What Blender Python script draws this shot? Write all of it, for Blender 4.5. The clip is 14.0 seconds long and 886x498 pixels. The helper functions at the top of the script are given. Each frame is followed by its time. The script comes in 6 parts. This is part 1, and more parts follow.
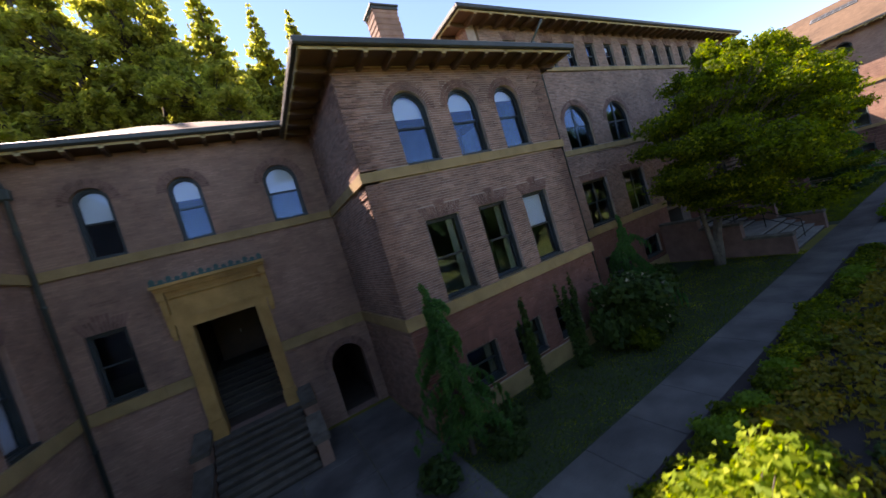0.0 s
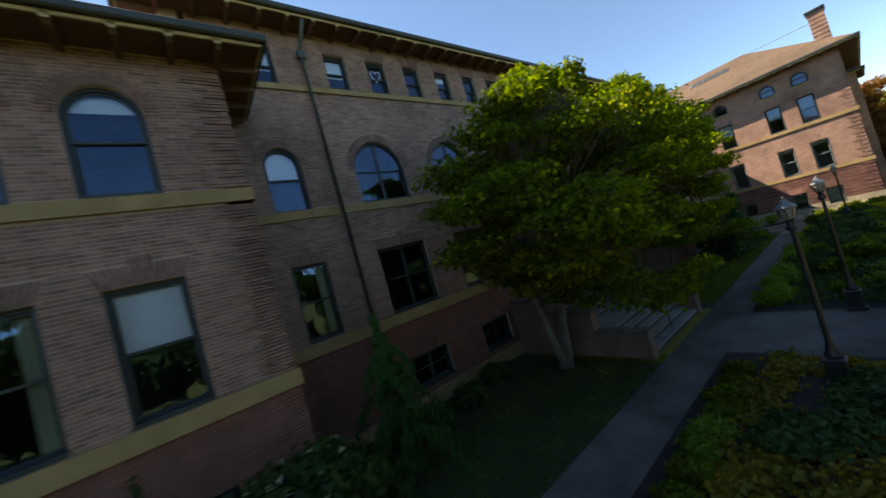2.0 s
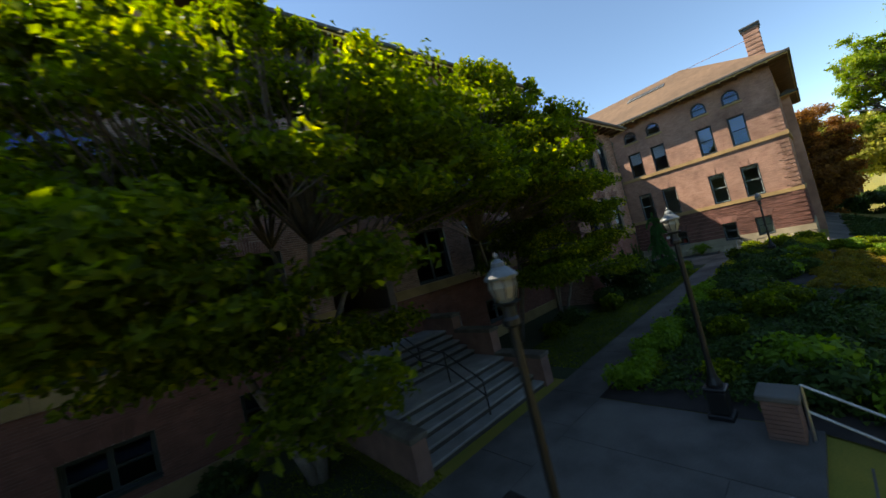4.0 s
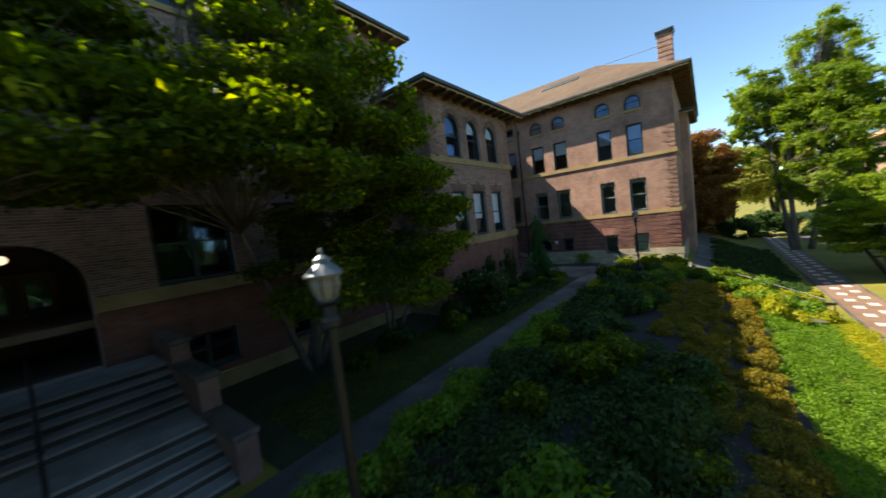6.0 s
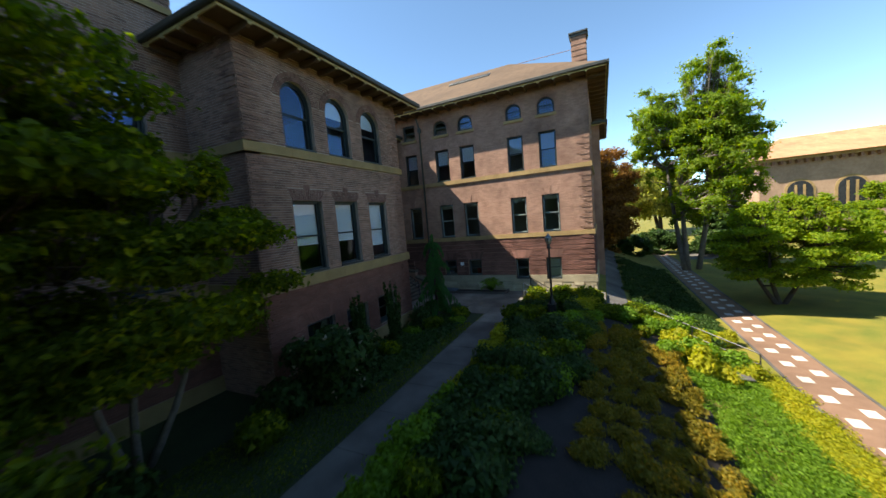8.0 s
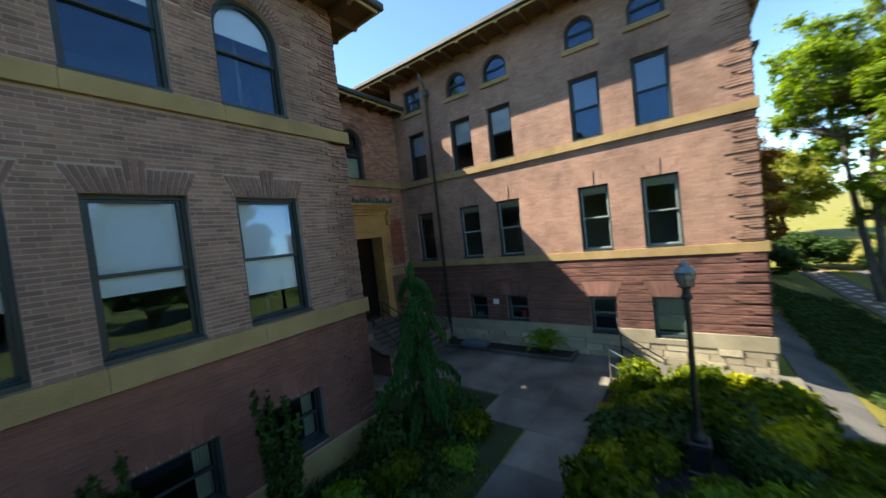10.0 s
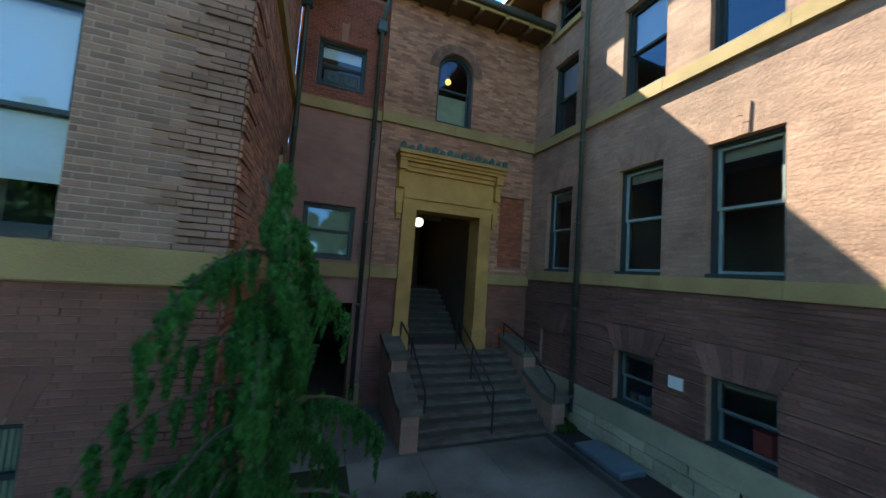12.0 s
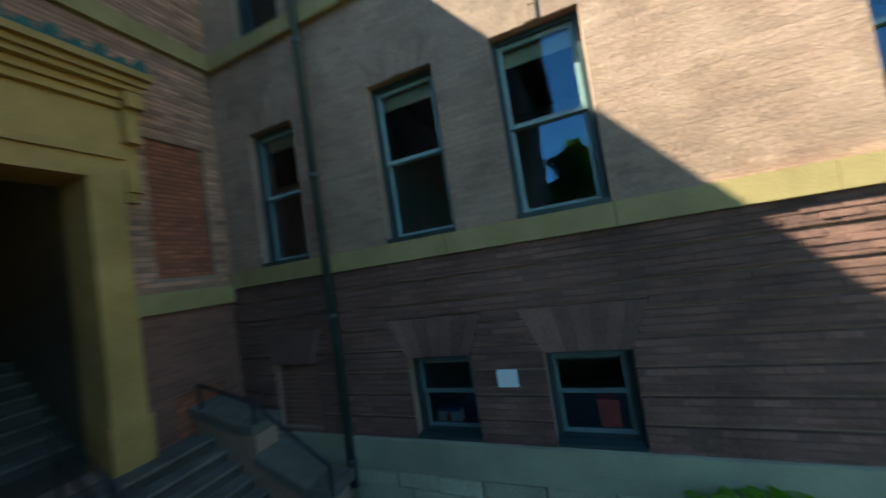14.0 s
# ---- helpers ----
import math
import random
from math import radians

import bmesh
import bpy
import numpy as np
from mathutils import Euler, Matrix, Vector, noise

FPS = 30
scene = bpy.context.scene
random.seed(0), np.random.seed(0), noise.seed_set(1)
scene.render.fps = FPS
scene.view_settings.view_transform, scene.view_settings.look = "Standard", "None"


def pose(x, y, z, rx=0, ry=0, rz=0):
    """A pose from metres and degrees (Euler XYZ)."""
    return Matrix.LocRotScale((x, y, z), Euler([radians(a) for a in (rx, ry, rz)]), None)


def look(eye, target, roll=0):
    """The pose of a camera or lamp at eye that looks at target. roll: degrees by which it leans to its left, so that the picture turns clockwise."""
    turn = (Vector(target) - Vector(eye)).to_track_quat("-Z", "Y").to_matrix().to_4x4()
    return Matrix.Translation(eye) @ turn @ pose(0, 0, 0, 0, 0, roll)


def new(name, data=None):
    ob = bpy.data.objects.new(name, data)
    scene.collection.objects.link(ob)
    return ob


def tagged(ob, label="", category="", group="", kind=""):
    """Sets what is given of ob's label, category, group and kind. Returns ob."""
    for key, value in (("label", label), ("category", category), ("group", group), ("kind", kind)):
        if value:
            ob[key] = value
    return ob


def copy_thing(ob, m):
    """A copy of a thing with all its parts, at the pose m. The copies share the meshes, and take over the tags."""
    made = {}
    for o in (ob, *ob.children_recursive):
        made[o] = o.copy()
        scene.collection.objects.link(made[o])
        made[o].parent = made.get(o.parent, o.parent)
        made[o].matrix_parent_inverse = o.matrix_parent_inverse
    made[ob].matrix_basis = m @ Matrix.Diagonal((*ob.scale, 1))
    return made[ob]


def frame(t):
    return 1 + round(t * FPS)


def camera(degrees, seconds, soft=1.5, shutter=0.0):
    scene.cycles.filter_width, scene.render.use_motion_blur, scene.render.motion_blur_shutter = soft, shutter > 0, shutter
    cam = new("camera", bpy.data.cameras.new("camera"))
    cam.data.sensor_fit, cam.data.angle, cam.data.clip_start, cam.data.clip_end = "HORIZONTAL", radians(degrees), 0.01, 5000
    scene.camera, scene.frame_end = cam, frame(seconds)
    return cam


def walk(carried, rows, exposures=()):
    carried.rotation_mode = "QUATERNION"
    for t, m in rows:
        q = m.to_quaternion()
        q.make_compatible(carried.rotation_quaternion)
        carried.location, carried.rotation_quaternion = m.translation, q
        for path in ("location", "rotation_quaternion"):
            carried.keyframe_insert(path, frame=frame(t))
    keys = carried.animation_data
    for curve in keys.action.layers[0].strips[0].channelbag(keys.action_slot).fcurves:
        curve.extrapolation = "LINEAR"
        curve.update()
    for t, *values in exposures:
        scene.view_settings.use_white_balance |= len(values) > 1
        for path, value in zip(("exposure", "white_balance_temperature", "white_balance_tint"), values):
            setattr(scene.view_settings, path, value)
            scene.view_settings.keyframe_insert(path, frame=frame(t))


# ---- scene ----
cam = camera(105.7, 14.0, shutter=0.4)
PATH = [
    (0, (-0.276, 0.358, 5.257), (0.687, 2.109, 5.176), -16.9),
    (0.5, (1.997, 0.507, 5.154), (2.948, 2.266, 5.099), -17.4),
    (1, (4.294, 0.739, 4.997), (5.318, 2.457, 4.989), -17.1),
    (1.5, (6.551, 0.799, 4.922), (7.678, 2.451, 4.945), -16.2),
    (2, (8.854, 0.873, 4.71), (10.079, 2.452, 4.781), -15.9),
    (2.5, (10.882, 0.88, 4.491), (12.202, 2.378, 4.594), -15.7),
    (3, (12.847, 0.64, 4.404), (14.198, 2.11, 4.507), -15.2),
    (3.2, (13.599, 0.532, 4.334), (14.945, 2.007, 4.444), -14.9),
    (5.5, (20.708, -0.963, 3.915), (22.088, 0.483, 3.843), -8.8),
    (6, (22.236, -0.839, 4.203), (23.792, 0.409, 4.061), -6.8),
    (6.1, (22.493, -0.825, 4.233), (24.083, 0.381, 4.094), -7.0),
    (6.5, (23.523, -0.667, 4.48), (25.226, 0.367, 4.307), -5.5),
    (7, (24.694, -0.615, 4.655), (26.485, 0.255, 4.466), -4.4),
    (9.5, (34.164, 1.912, 4.784), (35.926, 2.851, 4.662), -6.9),
    (10, (36.299, 2.307, 4.674), (37.92, 3.477, 4.595), -6.4),
    (10.5, (38.28, 2.775, 4.229), (39.711, 4.173, 4.232), -5.1),
    (11, (40.042, 3.304, 3.864), (41.235, 4.909, 3.928), -2.2),
    (11.5, (41.419, 3.948, 3.584), (42.362, 5.709, 3.692), 1.0),
    (12, (42.516, 4.667, 3.396), (43.211, 6.537, 3.525), 4.1),
    (12.5, (43.095, 5.469, 3.397), (43.721, 7.366, 3.492), 5.2),
    (13, (43.452, 6.275, 3.327), (44.276, 8.095, 3.423), 3.5),
    (13.5, (43.885, 6.938, 3.167), (45.18, 8.453, 3.334), -1.0),
    (14, (44.459, 7.644, 3.202), (46.313, 8.389, 3.297), -8.6),
]
walk(cam, [(t, look(eye, target, roll)) for t, eye, target, roll in PATH],
     [(0.0, 2.1, 7700, 33), (1.5, 1.65, 7700, 19), (3.0, 1.48, 7900, 16), (6.5, 1.55, 7150, 11), (9.5, 1.85, 7100, 11), (11.5, 2.55, 6800, -3), (12.5, 2.74, 6900, 2),
      (13.0, 2.88, 6900, 1), (14.0, 2.54, 6500, -13)])

# ---------------------------------------------------------------- light
SUN_WAY = Vector((1.0, -2.42, -2.90)).normalized()
world = bpy.data.worlds.new("sky")
scene.world = world
world.use_nodes = True
wn, wl = world.node_tree.nodes, world.node_tree.links
wn.clear()
sky = wn.new("ShaderNodeTexSky")
sky.sky_type, sky.sun_disc = "NISHITA", False
sky.sun_elevation = math.asin(-SUN_WAY.z)
sky.sun_rotation = math.atan2(-SUN_WAY.x, -SUN_WAY.y)
sky.air_density, sky.dust_density, sky.ozone_density = 0.8, 0.0, 1.0
sky.altitude = 1200.0
bg, wout = wn.new("ShaderNodeBackground"), wn.new("ShaderNodeOutputWorld")
bg.inputs["Strength"].default_value = 0.108
azure = wn.new("ShaderNodeMixRGB")
azure.blend_type = "MULTIPLY"
azure.inputs["Fac"].default_value, azure.inputs["Color2"].default_value = 1.0, (0.80, 1.0, 1.03, 1)
wl.new(sky.outputs[0], azure.inputs["Color1"])
wl.new(azure.outputs[0], bg.inputs["Color"])
wl.new(bg.outputs[0], wout.inputs["Surface"])
sun_data = bpy.data.lights.new("sun", "SUN")
sun_data.energy, sun_data.angle, sun_data.color = 5.0, radians(0.55), (1.0, 0.93, 0.82)
sun = new("sun", sun_data)
sun.matrix_world = SUN_WAY.to_track_quat("-Z", "Y").to_matrix().to_4x4()


# ---------------------------------------------------------------- materials
def material(name, rough=0.8, metal=0.0):
    m = bpy.data.materials.new(name)
    m.use_nodes = True
    p = m.node_tree.nodes["Principled BSDF"]
    p.inputs["Roughness"].default_value, p.inputs["Metallic"].default_value = rough, metal
    return m, m.node_tree.nodes, m.node_tree.links, p


def ramp(nodes, stops):
    r = nodes.new("ShaderNodeValToRGB")
    while len(r.color_ramp.elements) < len(stops):
        r.color_ramp.elements.new(0.5)
    for e, (at, c) in zip(r.color_ramp.elements, stops):
        e.position, e.color = at, (*c, 1)
    return r


def surface(name, low, high, size=4.0, rough=0.8, metal=0.0, bump=0.15, fine=60.0, stain=(0.75, 0.6), island=0.0, thing=0.0):
    """Paint or stone: a colour that wanders between low and high at a coarse and a fine size, stains, relief;
    island or thing: how far single pieces or objects differ in lightness."""
    m, n, l, p = material(name, rough, metal)
    co = n.new("ShaderNodeTexCoord")
    geo = n.new("ShaderNodeNewGeometry")
    big, small, blot = n.new("ShaderNodeTexNoise"), n.new("ShaderNodeTexNoise"), n.new("ShaderNodeTexNoise")
    for tex, s, d in ((big, size, 4), (small, fine, 3), (blot, 0.45, 5)):
        tex.inputs["Scale"].default_value, tex.inputs["Detail"].default_value = s, d
        l.new(geo.outputs["Position"], tex.inputs["Vector"])
    mixf = n.new("ShaderNodeMath")
    mixf.operation = "MULTIPLY_ADD"
    mixf.inputs[1].default_value = 0.45
    half = n.new("ShaderNodeMath")
    half.operation = "MULTIPLY"
    half.inputs[1].default_value = 0.55
    l.new(big.outputs["Fac"], half.inputs[0])
    l.new(small.outputs["Fac"], mixf.inputs[0])
    l.new(half.outputs[0], mixf.inputs[2])
    r = ramp(n, [(0.32, low), (0.68, high)])
    l.new(mixf.outputs[0], r.inputs["Fac"])
    st = ramp(n, [(0.3, (stain[1],) * 3), (0.62, (1, 1, 1))])
    l.new(blot.outputs["Fac"], st.inputs["Fac"])
    mul = n.new("ShaderNodeMixRGB")
    mul.blend_type, mul.inputs["Fac"].default_value = "MULTIPLY", stain[0]
    l.new(r.outputs["Color"], mul.inputs["Color1"])
    l.new(st.outputs["Color"], mul.inputs["Color2"])
    last = mul.outputs["Color"]
    if island or thing:
        hsv = n.new("ShaderNodeHueSaturation")
        rng = n.new("ShaderNodeMapRange")
        rng.inputs["To Min"].default_value, rng.inputs["To Max"].default_value = 1 - (island or thing), 1 + (island or thing)
        if island:
            l.new(geo.outputs["Random Per Island"], rng.inputs["Value"])
        else:
            info = n.new("ShaderNodeObjectInfo")
            l.new(info.outputs["Random"], rng.inputs["Value"])
        l.new(rng.outputs[0], hsv.inputs["Value"])
        l.new(last, hsv.inputs["Color"])
        last = hsv.outputs["Color"]
    l.new(last, p.inputs["Base Color"])
    if bump:
        b = n.new("ShaderNodeBump")
        b.inputs["Strength"].default_value, b.inputs["Distance"].default_value = bump, 0.02
        l.new(mixf.outputs[0], b.inputs["Height"])
        l.new(b.outputs["Normal"], p.inputs["Normal"])
    return m


def foliage(name, dark, light, tip=None, through_light=0.45):
    """Leaves: colour by leaf, some light passing through them."""
    m, n, l, p = material(name, 0.6)
    p.inputs["Specular IOR Level"].default_value = 0.18
    geo = n.new("ShaderNodeNewGeometry")
    clump = n.new("ShaderNodeTexNoise")
    clump.inputs["Scale"].default_value = 0.9
    l.new(geo.outputs["Position"], clump.inputs["Vector"])
    add = n.new("ShaderNodeMath")
    add.operation = "MULTIPLY_ADD"
    add.inputs[1].default_value = 0.55
    sub = n.new("ShaderNodeMath")
    sub.operation = "MULTIPLY"
    sub.inputs[1].default_value = 0.55
    l.new(geo.outputs["Random Per Island"], add.inputs[0])
    l.new(clump.outputs["Fac"], sub.inputs[0])
    l.new(sub.outputs[0], add.inputs[2])
    stops = [(0.15, dark), (0.75, light)] + ([(0.95, tip)] if tip else [])
    r = ramp(n, stops)
    l.new(add.outputs[0], r.inputs["Fac"])
    l.new(r.outputs["Color"], p.inputs["Base Color"])
    tr = n.new("ShaderNodeBsdfTranslucent")
    bright = n.new("ShaderNodeHueSaturation")
    bright.inputs["Value"].default_value, bright.inputs["Saturation"].default_value = 1.9, 1.15
    l.new(r.outputs["Color"], bright.inputs["Color"])
    l.new(bright.outputs["Color"], tr.inputs["Color"])
    mix = n.new("ShaderNodeMixShader")
    mix.inputs["Fac"].default_value = through_light
    l.new(p.outputs[0], mix.inputs[1])
    l.new(tr.outputs[0], mix.inputs[2])
    l.new(mix.outputs[0], n["Material Output"].inputs["Surface"])
    return m


def glow(name, colour, strength):
    m, n, l, p = material(name, 0.4)
    p.inputs["Base Color"].default_value = (*colour, 1)
    p.inputs["Emission Color"].default_value = (*colour, 1)
    p.inputs["Emission Strength"].default_value = strength
    return m


def window_glass(name):
    m, n, l, p = material(name, 0.02)
    clear, gloss, mix, fres = (n.new("ShaderNodeBsdfTransparent"), n.new("ShaderNodeBsdfGlossy"),
                               n.new("ShaderNodeMixShader"), n.new("ShaderNodeFresnel"))
    fres.inputs["IOR"].default_value = 1.85
    gloss.inputs["Roughness"].default_value = 0.01
    gloss.inputs["Color"].default_value = (0.40, 0.64, 1.0, 1)
    clear.inputs["Color"].default_value = (0.84, 0.89, 0.90, 1)
    wob = n.new("ShaderNodeTexNoise")
    wob.inputs["Scale"].default_value = 1.2
    geo = n.new("ShaderNodeNewGeometry")
    l.new(geo.outputs["Position"], wob.inputs["Vector"])
    b = n.new("ShaderNodeBump")
    b.inputs["Strength"].default_value, b.inputs["Distance"].default_value = 0.05, 0.05
    l.new(wob.outputs["Fac"], b.inputs["Height"])
    l.new(b.outputs["Normal"], gloss.inputs["Normal"])
    l.new(fres.outputs[0], mix.inputs["Fac"])
    l.new(clear.outputs[0], mix.inputs[1])
    l.new(gloss.outputs[0], mix.inputs[2])
    l.new(mix.outputs[0], n["Material Output"].inputs["Surface"])
    return m


BRICK = surface("pale_red_brick", (0.190, 0.104, 0.076), (0.318, 0.186, 0.138), 3.0, 0.85, bump=0.4, stain=(0.8, 0.5), island=0.3)
BRICK_ROSE = surface("rose_brick", (0.238, 0.132, 0.095), (0.384, 0.236, 0.171), 2.0, 0.88, bump=0.7, fine=34, stain=(0.8, 0.52), island=0.14)
# Warm bricks are redder, and lifted for bounce off the sunlit wing.
BRICK_WARM_LOW = surface("deep_warm_brick", (0.20, 0.088, 0.06), (0.32, 0.148, 0.102), 3.0, 0.85, bump=0.3, stain=(0.6, 0.65), island=0.2)
BRICK_PINK = surface("dusky_pink_brick", (0.258, 0.125, 0.100), (0.385, 0.198, 0.160), 2.0, 0.85, bump=0.3, stain=(0.8, 0.55), island=0.06)
BRICK_WARM = surface("warm_red_brick", (0.280, 0.124, 0.078), (0.465, 0.228, 0.148), 3.0, 0.85, bump=0.4, stain=(0.7, 0.55), island=0.4)
BRICK_LOW = surface("brown_red_brick", (0.140, 0.055, 0.039), (0.240, 0.102, 0.072), 2.5, 0.85, bump=0.3, stain=(0.7, 0.6), island=0.16)
BRICK_ROSE_LOW = surface("banded_rose_brick", (0.100, 0.043, 0.033), (0.212, 0.100, 0.076), 1.6, 0.9, bump=0.9, fine=30, stain=(0.8, 0.5), island=0.3)
BRICK_DARK = surface("dark_brick", (0.135, 0.072, 0.056), (0.25, 0.14, 0.108), 3.0, 0.85, bump=0.3, stain=(0.6, 0.65), island=0.25)
BRICK_RED = surface("deep_red_brick", (0.175, 0.046, 0.030), (0.285, 0.084, 0.052), 3.0, 0.85, bump=0.3, island=0.2)
BRICK_PIECE = surface("single_brick", (0.18, 0.098, 0.072), (0.30, 0.176, 0.130), 3.0, 0.85, bump=0.3, stain=(0.6, 0.65), thing=0.25)
BRICK_ORANGE = surface("orange_red_infill_brick", (0.215, 0.062, 0.030), (0.34, 0.112, 0.056), 3.0, 0.85, bump=0.3, island=0.25)
BRICK_SET = surface("rose_voussoir_brick", (0.125, 0.056, 0.043), (0.245, 0.122, 0.094), 1.2, 0.9, bump=0.9, fine=30, stain=(0.9, 0.42), island=0.35)
MORTAR = surface("mortar", (0.33, 0.25, 0.205), (0.47, 0.375, 0.31), 6.0, 0.95, bump=0.2)
MORTAR_DARK = surface("mortar_red", (0.225, 0.14, 0.108), (0.32, 0.20, 0.155), 6.0, 0.95, bump=0.2)
STONE = surface("ochre_sandstone", (0.235, 0.162, 0.065), (0.405, 0.282, 0.122), 2.0, 0.85, bump=0.25, stain=(0.7, 0.6))
STONE_PORTAL = surface("carved_sandstone", (0.34, 0.190, 0.054), (0.53, 0.312, 0.100), 2.5, 0.8, bump=0.3, stain=(0.85, 0.45))
STONE_ROUGH = surface("rough_foundation_stone", (0.30, 0.26, 0.17), (0.50, 0.44, 0.30), 1.6, 0.9, bump=0.7, fine=25, thing=0.2)
CONCRETE = surface("worn_concrete", (0.060, 0.056, 0.051), (0.135, 0.128, 0.115), 0.9, 0.9, bump=0.15, stain=(0.9, 0.42))
COURT = surface("pale_worn_paving", (0.075, 0.067, 0.055), (0.26, 0.24, 0.20), 0.8, 0.9, bump=0.25, stain=(1.0, 0.28), thing=0.18)
STEP_STONE = surface("grey_step_stone", (0.055, 0.046, 0.033), (0.175, 0.155, 0.122), 3.5, 0.85, bump=0.3, stain=(0.9, 0.4))
WOOD_FRAME = surface("blue_green_window_paint", (0.010, 0.020, 0.022), (0.026, 0.042, 0.044), 3.0, 0.5, bump=0.05)
# Frame paint lightened part way for the highlights on its rails.
SASH_MID = surface("half_lit_sash", (0.07, 0.10, 0.10), (0.14, 0.18, 0.18), 3.0, 0.5, bump=0.05)
STONE_PALE = surface("pale_plinth_stone", (0.25, 0.22, 0.145), (0.40, 0.355, 0.24), 2.0, 0.85, bump=0.3, stain=(0.8, 0.5))
# Frame paint lightened: daylight on the stiles put into the sash colour.
SASH_LIT = surface("daylit_sash", (0.17, 0.235, 0.23), (0.29, 0.36, 0.35), 3.0, 0.5, bump=0.05)
SOFFIT = surface("brown_soffit_boards", (0.075, 0.042, 0.024), (0.14, 0.08, 0.045), 2.0, 0.7, bump=0.1)
BRACKET = surface("ochre_bracket_paint", (0.36, 0.27, 0.11), (0.52, 0.41, 0.19), 3.0, 0.6, bump=0.05)
GUTTER = surface("dark_gutter_metal", (0.03, 0.035, 0.03), (0.07, 0.075, 0.065), 2.0, 0.5, 0.3, bump=0.05)
PIPE = surface("verdigris_downpipe", (0.035, 0.045, 0.045), (0.075, 0.10, 0.095), 2.0, 0.5, 0.3, bump=0.08)
ROOF = surface("brown_roof_shingle", (0.070, 0.044, 0.025), (0.125, 0.082, 0.048), 2.5, 0.95, bump=0.4, fine=18)
ROOF_TILE = surface("pale_terracotta_tile", (0.33, 0.175, 0.085), (0.48, 0.27, 0.14), 1.5, 0.85, bump=0.4, fine=12)
PLASTER_PALE = surface("pale_room_plaster", (0.36, 0.37, 0.28), (0.46, 0.46, 0.36), 1.0, 0.9, bump=0.02)
# Room gloom put into the plaster: far darker than a painted wall.
PLASTER = surface("darkened_plaster", (0.10, 0.092, 0.078), (0.155, 0.14, 0.118), 1.0, 0.9, bump=0.02)
ROOM_FLOOR = surface("interior_floor", (0.10, 0.07, 0.045), (0.17, 0.12, 0.08), 1.0, 0.6, bump=0.02)
# Grey that stands in for sky mirrored in two of the wing's panes.
SHEEN_GREY = surface("grey_pane_sheen", (0.34, 0.36, 0.37), (0.44, 0.46, 0.46), 1.0, 0.8, bump=0.02, stain=(0.3, 0.8))
BLIND_CREAM = surface("cream_roller_blind", (0.52, 0.49, 0.33), (0.66, 0.62, 0.44), 1.0, 0.8, bump=0.02, stain=(0.3, 0.8))
BLIND = surface("white_roller_blind", (0.86, 0.88, 0.88), (0.92, 0.93, 0.92), 1.0, 0.8, bump=0.02, stain=(0.2, 0.85))
CURTAIN = surface("pale_green_curtain", (0.38, 0.42, 0.30), (0.52, 0.56, 0.42), 5.0, 0.9, bump=0.1)
# Wall colour darkened to stand in for the gloom of hall and passage.
HALL = surface("dim_hall_wall", (0.05, 0.035, 0.025), (0.10, 0.075, 0.055), 1.5, 0.7, bump=0.05)
GLASS = window_glass("window_glass")
IRON = surface("black_iron", (0.015, 0.016, 0.017), (0.035, 0.036, 0.037), 5.0, 0.45, 0.4, bump=0.05)
STEEL = surface("galvanised_rail", (0.35, 0.36, 0.36), (0.5, 0.51, 0.5), 5.0, 0.4, 0.8, bump=0.03)
COPPER = surface("verdigris_copper", (0.022, 0.075, 0.068), (0.05, 0.135, 0.12), 6.0, 0.7, 0.2, bump=0.2)
CAP_METAL = surface("pale_lantern_cap", (0.11, 0.13, 0.135), (0.20, 0.225, 0.23), 6.0, 0.4, 0.3, bump=0.03)
STEP_PALE = surface("pale_worn_step_stone", (0.17, 0.165, 0.15), (0.33, 0.32, 0.30), 2.0, 0.85, bump=0.2, stain=(0.8, 0.5))
STEP_RISER = surface("dark_step_riser", (0.035, 0.031, 0.025), (0.085, 0.075, 0.060), 2.0, 0.9, bump=0.2, stain=(0.8, 0.5))
LAMP_GLASS = surface("frosted_lamp_glass", (0.22, 0.21, 0.175), (0.30, 0.28, 0.235), 2.0, 0.35, bump=0.02)
LAWN = surface("dry_lawn", (0.075, 0.105, 0.006), (0.225, 0.178, 0.018), 0.8, 1.0, bump=0.5, fine=40, stain=(0.5, 0.6))
# Same lawn, its colour darkened to carry the building's shade.
LAWN_SHADE = surface("shade_darkened_lawn", (0.011, 0.024, 0.005), (0.026, 0.046, 0.010), 1.5, 1.0, bump=0.5, fine=40, stain=(0.5, 0.6))
SOIL = surface("dark_bark_mulch", (0.012, 0.009, 0.008), (0.030, 0.022, 0.018), 3.0, 1.0, bump=0.8, fine=30)
PAVER = surface("red_brick_paver", (0.15, 0.086, 0.052), (0.215, 0.13, 0.082), 2.0, 0.9, bump=0.2, fine=25)
PAVER_WHITE = surface("white_paving_slab", (0.45, 0.43, 0.39), (0.58, 0.56, 0.51), 3.0, 0.85, bump=0.1, thing=0.08)
BARK = surface("grey_bark", (0.09, 0.075, 0.06), (0.20, 0.17, 0.14), 5.0, 0.95, bump=0.6, fine=30)
BARK_DARK = surface("dark_bark", (0.035, 0.028, 0.022), (0.09, 0.07, 0.055), 5.0, 0.95, bump=0.6, fine=30)
SIGN_BLUE = surface("blue_banner", (0.015, 0.05, 0.22), (0.025, 0.07, 0.30), 2.0, 0.6, bump=0.0)
SIGN_WHITE = surface("white_sign", (0.70, 0.72, 0.72), (0.82, 0.83, 0.83), 2.0, 0.6, bump=0.0)
WOOD_DOOR = surface("dark_oak_door", (0.05, 0.022, 0.012), (0.11, 0.05, 0.025), 3.0, 0.5, bump=0.1)
